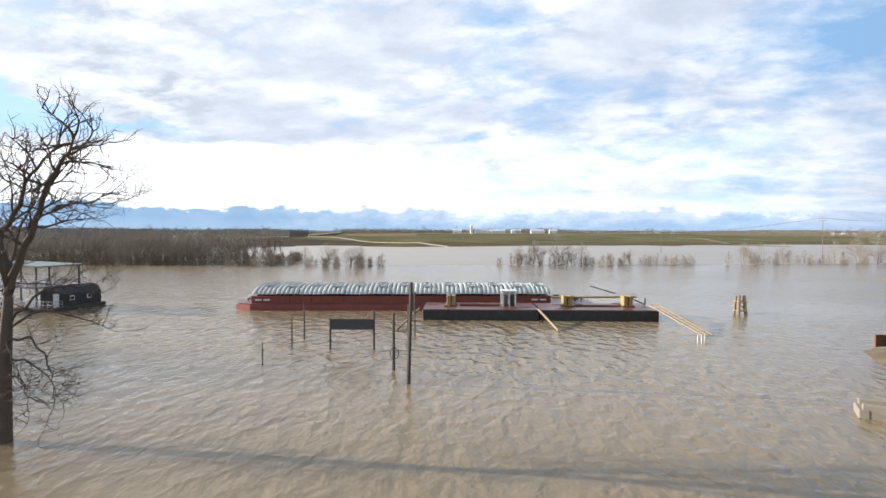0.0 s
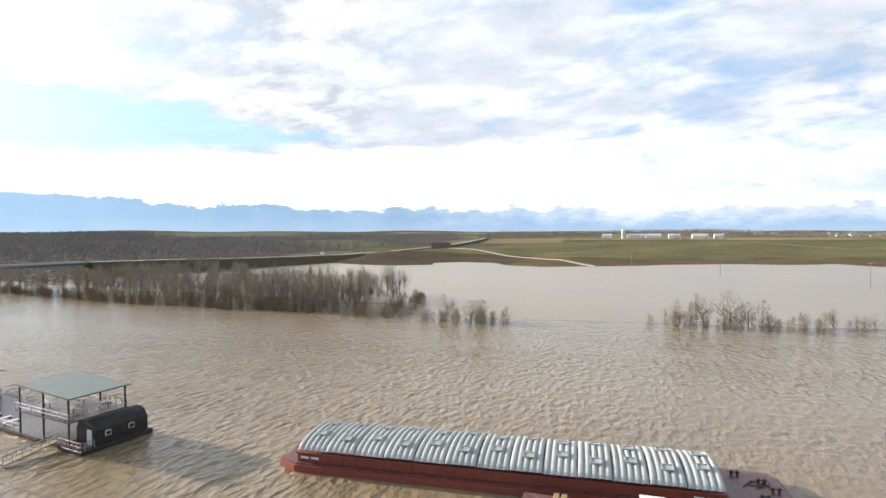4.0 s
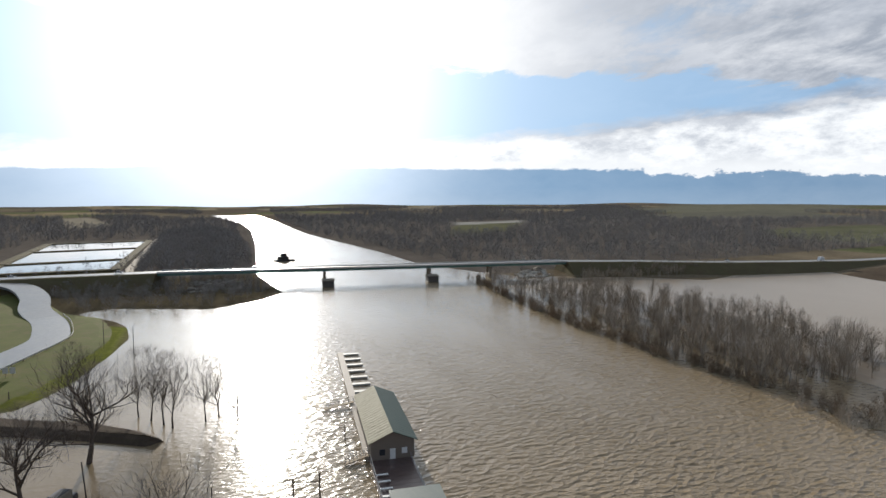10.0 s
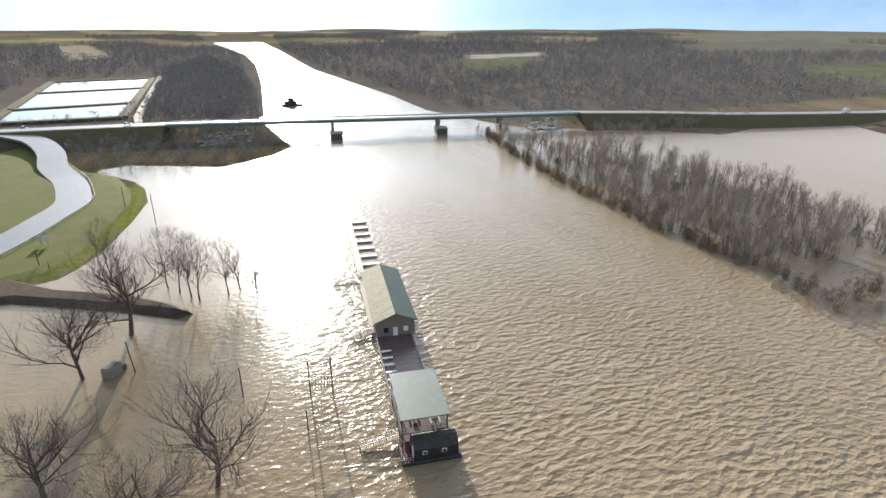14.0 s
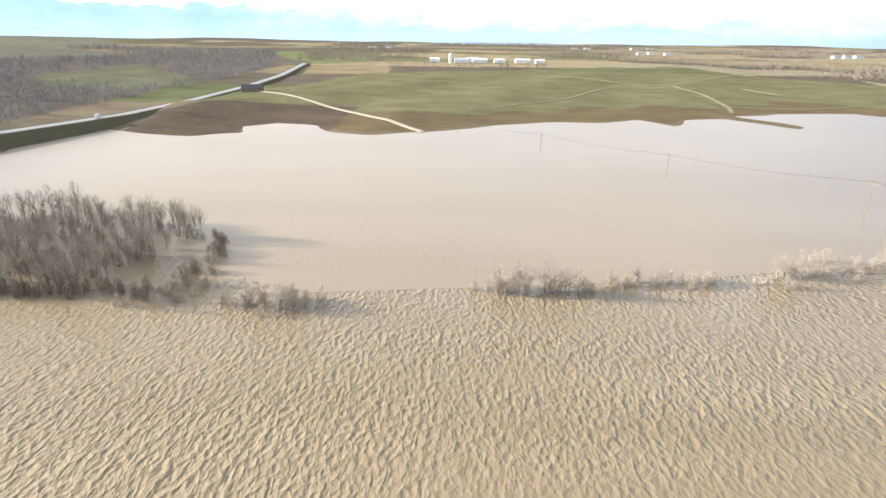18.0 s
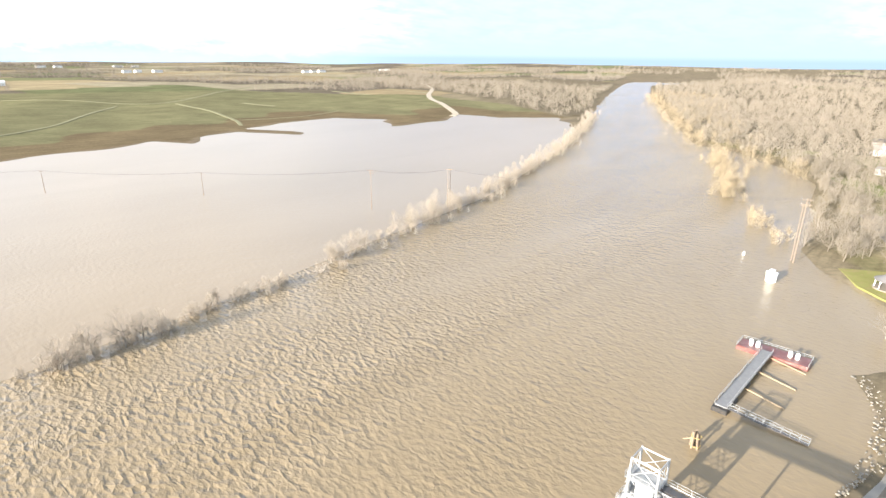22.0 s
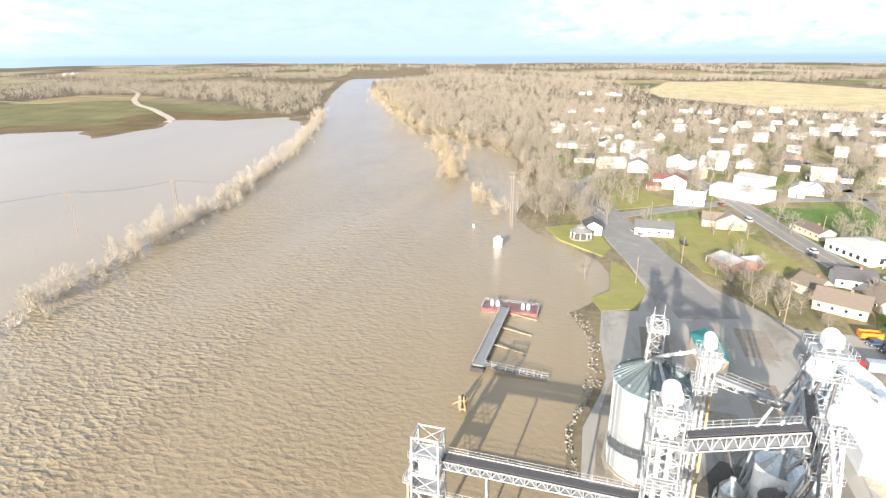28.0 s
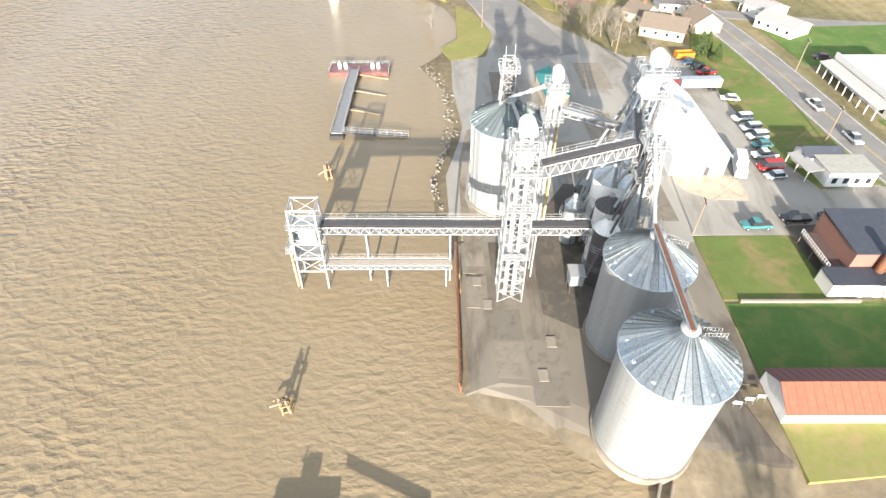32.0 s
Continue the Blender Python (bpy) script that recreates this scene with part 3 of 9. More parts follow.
# fields and glades in the western woods
CLEARINGS = (([(-970, 495), (-1120, 640), (-1080, 720), (-770, 500), (-740, 385)], (0.13, 0.128, 0.08)),
             ([(-1163, 584), (-1194, 790), (-1030, 690), (-1012, 514)], (0.30, 0.29, 0.27)),
             ([(-610, 860), (-600, 1149), (-350, 860), (-375, 740), (-480, 740)], (0.13, 0.13, 0.085)),
             ([(-1576, 1749), (-2285, 2066), (-4102, 4880), (-2442, 4235), (-1456, 2513)], (0.155, 0.15, 0.115)),
             ([(-1472, 1384), (-1900, 2623), (-900, 1800), (-1050, 1150)], (0.135, 0.13, 0.105)),
             ([(-2069, 1236), (-2224, 1708), (-1724, 1335), (-1683, 1068)], (0.22, 0.18, 0.13)),
             ([(-2129, -380), (-2282, -316), (-1403, -130), (-1301, -190)], (0.26, 0.23, 0.18)),
             ([(-3913, 1413), (-4880, 2400), (-4009, 1967), (-2654, 1035)], (0.25, 0.22, 0.16)),
             ([(-677, 2234), (-306, 2434), (-200, 1486), (-300, 1350), (-480, 1700)], (0.16, 0.17, 0.09)))


def parcel(x, y):
    """Two random numbers for each field of a patchwork of farmland."""
    u = (x * 0.966 + y * 0.259 + 60 * np.sin(y / 340)) / 330
    v = (y * 0.966 - x * 0.259 + 50 * np.sin(x / 290)) / 210
    i, j = np.floor(u + 0.5 * (np.floor(v) % 2)), np.floor(v)
    h = np.sin(i * 127.1 + j * 311.7) * 43758.5453
    k = np.sin(i * 269.5 + j * 183.3) * 24634.6345
    return h - np.floor(h), k - np.floor(k)


def inside(poly, x, y):
    """Metres by which points lie inside an outline (negative: outside)."""
    P = np.array(poly, float)
    best, odd = np.full(x.shape, 1e18), np.zeros(x.shape, bool)
    for (ax, ay), (bx, by) in zip(P, np.roll(P, -1, 0)):
        dx, dy = bx - ax, by - ay
        u = np.clip(((x - ax) * dx + (y - ay) * dy) / (dx * dx + dy * dy), 0, 1)
        best = np.minimum(best, (x - ax - u * dx) ** 2 + (y - ay - u * dy) ** 2)
        cross = (ay > y) != (by > y)
        odd ^= cross & (x < ax + (y - ay) * dx / (dy if dy else 1e-9))
    return np.where(odd, 1, -1) * np.sqrt(best)


def rolling(x, y):
    """Slow rise and fall of the country."""
    return np.sin(x / 310 + 0.7) * np.cos(y / 270 + 0.3) + 0.6 * np.sin(x / 130 - y / 170) + 0.4 * np.cos(x / 95 + y / 210)


def height(x, y):
    n, s = inside(NORTH, x, y), inside(SOUTH, x, y)
    wob = 3.0 * np.sin(x / 13 + 2 * np.sin(y / 19)) + 2.0 * np.sin(y / 9 + x / 23)
    n = n + np.where((y > 400) & (y < 700), wob, 0)
    far = np.sqrt(x * x + y * y) + 1e-6
    east = np.clip((x - 480) / 200, 0, 1)
    zn = np.clip(n * 0.035, -1.2, 5.0) + np.clip((n - 150) * 0.010, 0, 6) * (1 - 0.8 * east) + np.clip(n / 120, 0, 1) * rolling(x, y) * 1.2
    zn = zn + np.clip((n - 15) / 90, 0, 1) * np.clip((700 - np.abs(x - 240)) / 200, 0, 1) * np.clip((1250 - y) / 200, 0, 1) * (1.3 * np.sin(x / 61 + y / 95) * np.cos(y / 52 - x / 140) + 0.8 * np.sin(x / 33 - y / 60))
    zs = np.clip(s * 0.22, -1.2, 0.9) + np.clip((s - 200) / 400, 0, 1) * (1.0 + 0.8 * rolling(x, y))
    z = np.maximum(np.maximum(zn, zs), -1.2)
    land = (np.maximum(n, s) > 0) | (far > 2500)
    z = np.where(far > 2500, np.maximum(z, 1.2), z)
    z = z + np.where(land, np.clip((far - 2200) / 2600, 0, 1) ** 1.5 * (26 + 24 * np.clip((x / far - 0.55) / 0.3, 0, 1) + (9 - 5 * np.clip((x / far - 0.5) / 0.3, 0, 1)) * (np.sin(x / 620 + 1) * np.cos(y / 540) + np.sin(x / 230) * np.sin(y / 260))), 0)
    return z


def graded(fine_lo, fine_hi, step, limit):
    mid = np.arange(fine_lo, fine_hi + step, step)
    grow = np.cumsum(step * 1.045 ** np.arange(1, 260))
    grow = grow[grow < limit * 2]
    a, b = fine_lo - grow, fine_hi + grow
    out = np.concatenate([a[a > -limit][::-1], mid, b[b < limit]])
    return np.concatenate([[-limit], out, [limit]])


def land_material():
    m = bpy.data.materials.new("open_country")
    m.use_nodes = True
    n = Nodes(m.node_tree)
    co = n.add("ShaderNodeTexCoord").outputs["Object"]
    a = n.add("ShaderNodeAttribute")
    a.attribute_name = "cover"
    fine, mid = n.noise(co, 0.5, 5.0, 0.65), n.noise(co, 0.02, 6.0, 0.6)
    rows = n.noise(n.mapping(co, (0.01, 0.35, 1), (0, 0, 0.35)), 1.0, 3.0)
    c = n.mix(1.0, a.outputs["Color"], n.ramp(n.math("ADD", n.math("MULTIPLY", fine, 0.5), n.math("MULTIPLY", mid, 0.5)), [(0.32, (0.62, 0.62, 0.64)), (0.66, (1.3, 1.3, 1.25))]), "MULTIPLY")
    c = n.mix(1.0, c, n.ramp(rows, [(0.35, (0.88, 0.88, 0.88)), (0.65, (1.1, 1.1, 1.1))]), "MULTIPLY")
    b = n.add("ShaderNodeBump", {"Strength": 0.4, "Distance": 0.3, "Height": fine}).outputs[0]
    n.add("ShaderNodeOutputMaterial", {0: n.add("ShaderNodeBsdfPrincipled", {"Base Color": c, "Roughness": 0.95, "Specular IOR Level": 0.0, "Normal": b}).outputs[0]})
    return m


gx, gy = graded(-460, 660, 5.0, 4880), graded(-90, 720, 5.0, 4880)
X, Y = np.meshgrid(gx, gy)
Z = height(X, Y)
nx, ny = len(gx), len(gy)
idx = np.arange(nx * ny).reshape(ny, nx)
quads = np.stack([idx[:-1, :-1], idx[:-1, 1:], idx[1:, 1:], idx[1:, :-1]], -1).reshape(-1, 4)
ground = raw_mesh("ground", np.stack([X, Y, Z], -1).reshape(-1, 3), quads, land_material())
tagged(ground, "rolling open country with winter wheat, mud and brown woodland floor", "ground", kind="structure")
# what grows where
N_, S_ = inside(NORTH, X, Y), inside(SOUTH, X, Y)
C = np.empty((*X.shape, 4), np.float32)
C[...] = (0.17, 0.14, 0.10, 1)
patch = np.sin(X / 170 + 1.3 * np.sin(Y / 260)) * np.sin(Y / 150 + 1.1 * np.sin(X / 310))
FIELD = [(-250, 440), (-60, 440), (700, 470), (790, 860), (560, 1180), (150, 1230), (-160, 1080), (-225, 800), (-262, 560)]
wheat = (inside(FIELD, X, Y) > 0) & (N_ > 0)
edge = N_ + 16 * np.sin(X / 37) + 10 * np.sin(X / 17 + Y / 23)
C[wheat] = (0.15, 0.14, 0.080, 1)
C[wheat & (edge < 75)] = (0.135, 0.105, 0.065, 1)
C[wheat & (N_ < 6)] = (0.17, 0.135, 0.095, 1)
C[wheat & (X < -95) & (Y < 640)] = (0.10, 0.08, 0.062, 1)
H_, K_ = parcel(X, Y)
TINTS = ((0.24, 0.19, 0.12), (0.27, 0.22, 0.14), (0.125, 0.13, 0.07), (0.18, 0.15, 0.105), (0.155, 0.155, 0.085), (0.26, 0.225, 0.16))


def patchwork(where, woods):
    C[where & (H_ < woods)] = (0.125, 0.105, 0.082, 1)
    for k, tint in enumerate(TINTS):
        C[where & (H_ >= woods) & (np.floor(K_ * 6) == k)] = (*tint, 1)


outer = (~wheat) & (N_ > 60) & (Y > 620)
patchwork(outer, 0.42)
outs = (S_ > 140) & (X > 560)
patchwork(outs, 0.5)
GOLD = [(927, -183), (1200, -19), (1448, -8), (2033, -96), (2200, -420), (1656, -560), (1400, -640), (1125, -560), (1124, -421), (880, -288)]
C[(inside(GOLD, X, Y) > 0)] = (0.42, 0.35, 0.22, 1)
west = (X < -350)
C[west] = (0.128, 0.112, 0.098, 1)
patchwork(west & (np.hypot(X, Y) > 1900), 0.62)
for clearing, tint in CLEARINGS:
    C[inside(clearing, X, Y) > 0] = (*tint, 1)
# eastern woodland floor, darkened to suggest shadow between the trees
for bank in ([(660, 470), (740, 485), (1269, 745), (1850, 1000), (2400, 1300), (2200, 2200), (1500, 2200), (1050, 1250), (840, 800)], [(2400, 880), (1900, 890), (1300, 625), (823, 385), (640, 295), (530, 240), (470, 160), (420, 110), (480, 20), (900, 60), (2200, 150)]):
    C[(inside(bank, X, Y) > 0) & (np.hypot(X, Y) < 2300)] = (0.15, 0.125, 0.09, 1)
town = (S_ > 0) & (X > 20) & (X < 560)
C[town] = (0.17, 0.15, 0.085, 1)
garden = np.sin(X / 19 + 1.3 * np.sin(Y / 23)) * np.sin(Y / 15 + 1.1 * np.sin(X / 27))
C[town & (garden > 0.25)] = (0.145, 0.16, 0.065, 1)
C[town & (garden < -0.3)] = (0.21, 0.175, 0.105, 1)
C[town & (S_ < 14)] = (0.17, 0.14, 0.095, 1)
C[(S_ > 0) & (X > -300) & (X < 10)] = (0.14, 0.15, 0.04, 1)
C[(X > 12) & (X < 46) & (Y > 8) & (Y < 68)] = (0.19, 0.155, 0.11, 1)
brush = (S_ > 0) & (X < -262) & (X > -420)
C[brush] = (0.09, 0.075, 0.05, 1)
att = ground.data.color_attributes.new("cover", "FLOAT_COLOR", "POINT")
att.data.foreach_set("color", C.ravel())

bm = B()
slab(bm, [(4880 * math.cos(a / 24 * math.tau), 4880 * math.sin(a / 24 * math.tau)) for a in range(24)], -0.5, 0.0)
tagged(part("water", bm, WATER), "muddy brown flood water with wind ripples in the river", "water", kind="structure")
bm = B()
slab(bm, [(-330, 300), (-322, 250), (-290, 240), (-160, 236), (-90, 230), (-60, 212), (-40, 205), (10, 211), (60, 217), (122, 230), (185, 242), (225, 250), (308, 280), (420, 324), (520, 372), (640, 440), (760, 720), (-300, 700)], -0.2, 0.02)
tagged(part("flood_water", bm, CALM), "still muddy water over a drowned field", "water", kind="structure")
# ---- bare trees ----


def tree_template(seed, high, levels, kids, spread, thick, ribbons_from, low=0.28, gnarl=0.13, fork=0.5):
    """Vertices and triangles of one bare tree: tapering limbs, the last twigs as thin slivers."""
    rng = random.Random(seed)
    V, F = [], []

    def limb(a, b, r0, r1, round_):
        d = (b - a)
        if d.length < 1e-4:
            return
        q = d.to_track_quat("Z", "Y").to_matrix()
        n = 4 if round_ else 2
        base = len(V)
        for p, r in ((a, r0), (b, r1)):
            for i in range(n):
                V.append(p + q @ Vector((r * math.cos(math.tau * i / n), r * math.sin(math.tau * i / n), 0)))
        if round_:
            for i in range(n):
                j = (i + 1) % n
                F.append((base + i, base + j, base + n + j))
                F.append((base + i, base + n + j, base + n + i))
        else:
            F.append((base, base + 1, base + 3))
            F.append((base, base + 3, base + 2))

    def grow(p, way, length, r, level):
        steps = (3 if level < 2 else 2) + (3 if gnarl > 0.2 else 0)
        q, w_ = p.copy(), way.copy()
        pts = [q.copy()]
        for s in range(steps):
            w_ = (w_ + Vector((rng.gauss(0, gnarl if level else 0.07), rng.gauss(0, gnarl if level else 0.07), 0.06 if level else 0.15))).normalized()
            e = q + w_ * length / steps
            limb(q, e, r * (1 - 0.5 * s / steps), r * (1 - 0.5 * (s + 1) / steps), level < ribbons_from)
            q = e
            pts.append(q.copy())
        if level >= levels:
            return
        for k in range(kids[level]):
            u = rng.uniform(low if level == 0 else 0.2, 1.0) if k < kids[level] - 1 else 1.0
            seg = min(int(u * steps), steps - 1)
            at = pts[seg].lerp(pts[seg + 1], u * steps - seg)
            turn = rng.uniform(0, math.tau)
            tilt = rng.uniform(*spread) * (0.5 if u == 1.0 else 1.0)
            side = w_.orthogonal().normalized()
            side.rotate(Matrix.Rotation(turn, 3, w_).to_quaternion())
            grow(at, (w_ * math.cos(tilt) + side * math.sin(tilt)).normalized(), length * rng.uniform(0.55, 0.85) * (1.15 - 0.35 * u if level == 0 else 1), r * (fork if level == 0 else fork - 0.05), level + 1)

    grow(Vector((0, 0, -0.6)), Vector((rng.gauss(0, 0.05), rng.gauss(0, 0.05), 1)).normalized(), high * 0.62, thick, 0)
    V = np.array([tuple(v) for v in V])
    V[:, 2] *= high / V[:, 2].max()
    return V, np.array(F)


def wood(name, spots, templates, mat, label, category="woodland", seed=3, lo=0.75, hi=1.25, ground_z=None):
    """Many trees joined into one mesh; spots: (x, y, z)."""
    rng = np.random.RandomState(seed)
    Vs, Fs, base = [], [], 0
    for x, y, z in spots:
        V, F = templates[rng.randint(len(templates))]
        a, s = rng.uniform(0, math.tau), rng.uniform(lo, hi)
        c_, s_ = math.cos(a) * s, math.sin(a) * s
        W = np.stack([V[:, 0] * c_ - V[:, 1] * s_ + x, V[:, 0] * s_ + V[:, 1] * c_ + y, V[:, 2] * s * rng.uniform(0.85, 1.15) + z], -1)
        Vs.append(W)
        Fs.append(F + base)
        base += len(V)
    ob = raw_mesh(name, np.concatenate(Vs), np.concatenate(Fs), mat)
    return tagged(ob, label, category, kind="stuff")


def scatter(poly, count, seed, keep=None):
    """Random places inside an outline, on the ground or the water."""
    rng = np.random.RandomState(seed)
    P = np.array(poly)
    lo, hi = P.min(0), P.max(0)
    x, y = rng.uniform(lo[0], hi[0], count * 6), rng.uniform(lo[1], hi[1], count * 6)
    ok = inside(poly, x, y) > 0
    if keep is not None:
        ok &= keep(x, y)
    x, y = x[ok][:count], y[ok][:count]
    return np.stack([x, y, np.maximum(height(x, y), 0)], -1)


def twiggy(seed, high, n, width, crown=(0.35, 1.0), girth=0.33, trunk=0.14, length=0.22):
    """A bare tree seen from far off: a trunk and a haze of rising slivers that fill a rounded crown."""
    rng = random.Random(seed)
    V, F = [], []
    for a in (0.0, 1.6):
        b0 = len(V)
        V += [(trunk * math.cos(a), trunk * math.sin(a), -0.5), (-trunk * math.cos(a), -trunk * math.sin(a), -0.5), (0, 0, high * 0.75)]
        F.append((b0, b0 + 1, b0 + 2))
    for k in range(n):
        u = rng.random()
        z = high * (crown[0] + (crown[1] - crown[0]) * u)
        rr = high * girth * math.sqrt(max(0.03, 1 - (2 * u - 0.85) ** 2 / 1.4)) * math.sqrt(rng.random())
        a = rng.uniform(0, math.tau)
        tip = Vector((rr * math.cos(a), rr * math.sin(a), z))
        way = Vector((math.cos(a) * rng.uniform(0.1, 1.1), math.sin(a) * rng.uniform(0.1, 1.1), rng.uniform(0.2, 1.1))).normalized()
        base = tip - way * high * length * rng.uniform(0.6, 1.6)
        side = Vector((rng.gauss(0, 1), rng.gauss(0, 1), rng.gauss(0, 0.4))).normalized() * width
        b0 = len(V)
        V += [tuple(base + side), tuple(base - side), tuple(tip)]
        F.append((b0, b0 + 1, b0 + 2))
    return np.array(V, float), np.array(F)


def both(a, b):
    return np.concatenate([a[0], b[0]]), np.concatenate([a[1], b[1] + len(a[0])])


MID = [both(tree_template(10 + i, 12.5, 2, (9, 6), (0.25, 0.7), 0.16, 1, 0.4), twiggy(15 + i, 12.5, 260, 0.026, (0.3, 1.0), 0.26, 0.02, 0.13)) for i in range(7)]
SHRUB = [twiggy(30 + i, 4.0, 170, 0.045, (0.08, 1.0), 0.46, 0.05, 0.28) for i in range(4)]
LEVEETREE = [both(tree_template(36 + i, 9.5, 2, (8, 4), (0.4, 0.9), 0.11, 1, 0.2), twiggy(40 + i, 10, 300, 0.05, (0.1, 1.0), 0.36, 0.05, 0.15)) for i in range(4)]
FAR = [twiggy(50 + i, 11.0, 95, 0.19, (0.18, 1.0), 0.40, 0.14, 0.12) for i in range(5)]
HAZE = [twiggy(60 + i, 11, 46, 0.42, (0.12, 1.0), 0.5, 0.2, 0.13) for i in range(5)]
WOODS = [(-335, 215), (-300, 209), (-265, 204), (-204, 202), (-150, 198), (-122, 197), (-103, 201), (-100, 222), (-90, 248), (-109, 264), (-140, 276), (-178, 280), (-208, 271), (-240, 266), (-271, 262), (-298, 238), (-330, 226)]
thinner = np.random.RandomState(12)
gaps = lambda x, y: thinner.rand(len(x)) < np.clip(0.62 + (x + 230) / 160 + 0.5 * np.sin(x / 9.0 + y / 7.0) * np.sin(y / 11.0 - x / 15.0), 0.18, 1.0)
wood("riverside_trees", scatter(WOODS, 430, 5, gaps), MID, BARK, "bare grey-brown trees standing in flood water", seed=1, lo=0.6, hi=1.15)
wood("road_bank_trees", scatter([(-290, 285), (-284, 345), (-300, 420), (-318, 420), (-325, 350), (-312, 290)], 150, 49), MID, BARK, "bare grey-brown trees below the road bank", seed=49, lo=0.4, hi=0.7)
EDGE_SCRUB = [(x + dx, y + dy) for (x, y), (dx, dy) in zip([(-335, 222), (-260, 206), (-201, 199), (-149, 196), (-120, 197), (-101, 201), (-84, 196)], [(0, 2)] * 7)]
wood("riverside_scrub", scatter(WOODS, 260, 6, gaps), SHRUB, BRUSH, "low bare brush standing in flood water", "scrub", seed=2)

LEVEE = [(-62, 197), (-50, 192), (-36, 200), (4, 208), (18, 208), (37, 209), (56, 215), (86, 217), (119, 228), (138, 230), (180, 241), (222, 249), (305, 280), (380, 308), (464, 344), (600, 404), (729, 471)]


def along(line, step, jitter, seed, start=0.0, end=1e9):
    """Places strewn along a line."""
    rng, out, run = random.Random(seed), [], 0.0
    for (ax, ay), (bx, by) in zip(line, line[1:]):
        d = math.hypot(bx - ax, by - ay)
        k = max(1, int(d / step))
        for i in range(k):
            u = i / k
            if start <= run + u * d <= end:
                out.append((ax + (bx - ax) * u + rng.gauss(0, jitter), ay + (by - ay) * u + rng.gauss(0, jitter), 0.0))
        run += d
    return out


wood("bank_scrub", along(EDGE_SCRUB, 1.3, 2.0, 14) + along([(-84, 198), (-80, 212), (-78, 230), (-86, 252)], 1.5, 2.0, 15), SHRUB, BRUSH, "low brown brush along the drowned river bank", "scrub", seed=14, lo=0.7, hi=1.25)
wood("levee_scrub", along(LEVEE, 1.6, 1.5, 4, 70, 150) + along(LEVEE, 1.7, 3.4, 5, 165) + along(LEVEE[:3], 2.0, 2.0, 6) + along([(-90, 192), (-80, 198), (-70, 206)], 1.6, 2.4, 16) + along([(-60, 197), (-38, 201)], 1.4, 1.8, 17), SHRUB, PALEBARK, "pale bare willow scrub along a drowned levee", "scrub", seed=4, lo=0.6, hi=1.3)
wood("levee_trees", along(LEVEE, 3.0, 2.2, 7, 80, 108) + along(LEVEE, 2.6, 4.6, 8, 232) + along(LEVEE, 7, 2, 10, 165, 232) + along(LEVEE[:3], 5, 2, 9), LEVEETREE, PALEBARK, "pale sunlit bare trees along a drowned levee", "woodland", seed=5, lo=0.4, hi=0.95)
NORTHWEST = [(-352, 262), (-560, 240), (-950, 225), (-1650, 250), (-3400, 400), (-3200, 2600), (-700, 2400), (-330, 1050), (-345, 460)]
SOUTHWEST = [(-352, 80), (-728, 100), (-1493, 125), (-2600, 55), (-3400, 0), (-3000, -1400), (-900, -700), (-880, -20), (-550, 20), (-420, -20)]
EAST_N = [(660, 470), (740, 485), (1269, 745), (1850, 1000), (3400, 1700), (3000, 3000), (1500, 2200), (1050, 1250), (840, 800)]
EAST_S = [(3000, 880), (1900, 890), (1300, 625), (823, 385), (640, 295), (530, 240), (470, 160), (420, 110), (480, 20), (900, 60), (2200, 150)]
in_clearing = lambda x, y: np.max([inside(p, x, y) for p, _ in CLEARINGS], 0) > 0
near_w = lambda x, y: (x > -1300) & ~in_clearing(x, y)
wooded = lambda x, y, share: parcel(x, y)[0] < share
far_w = lambda x, y: (x < -1250) & ~in_clearing(x, y) & ((np.hypot(x, y) < 1900) | wooded(x, y, 0.62))
wood("west_forest", scatter(NORTHWEST, 3600, 21, lambda x, y: near_w(x, y) & (x > -800) & (y < 900)), FAR, WESTBARK, "bare brown winter forest", seed=21)
wood("west_forest_middle", scatter(NORTHWEST, 5500, 35, near_w), HAZE, WESTBARK, "bare grey-brown winter forest", seed=35, lo=0.7, hi=1.1)
wood("west_forest_far", scatter(NORTHWEST, 6000, 22, far_w), HAZE, WESTBARK, "bare brown winter forest far off", seed=22, lo=1.0, hi=1.8)
wood("south_forest", scatter(SOUTHWEST, 5200, 23, lambda x, y: ~in_clearing(x, y) & ((np.hypot(x, y) < 1900) | wooded(x, y, 0.62))), HAZE, WESTBARK, "bare brown winter forest beside the river", seed=23, lo=0.9, hi=1.5)
wood("point_forest", scatter([(-455, 8), (-944, -5), (-1374, 49), (-901, 98), (-579, 99), (-440, 88)], 1500, 33), FAR, WESTBARK, "dense bare brown wood on the point beside the river", seed=33, lo=0.7, hi=1.05)
wood("lagoon_forest", scatter([(-455, -140), (-840, -145), (-1000, -500), (-520, -420)], 1000, 34), HAZE, WESTBARK, "bare brown wood behind the lagoons", seed=34, lo=0.7, hi=1.1)
wood("island_wood", scatter([(-1500, 135), (-1720, 142), (-1900, 205), (-1700, 190), (-1540, 178)], 160, 45), FAR, WESTBARK, "bare trees on a low river island", seed=45, lo=0.5, hi=0.9)
wood("lagoon_scrub", along([(-462, -95), (-468, -50), (-476, -4)], 3.2, 2.5, 36), FAR, WESTBARK, "thin bare trees beside the lagoons", "scrub", seed=36, lo=0.4, hi=0.75)
wood("brush", scatter([(-300, 0), (-415, -40), (-418, 84), (-332, 92), (-294, 58), (-302, 30)], 420, 29), FAR, WESTBARK, "dark bare brush beside the bridge", "scrub", seed=29, lo=0.35, hi=0.7)
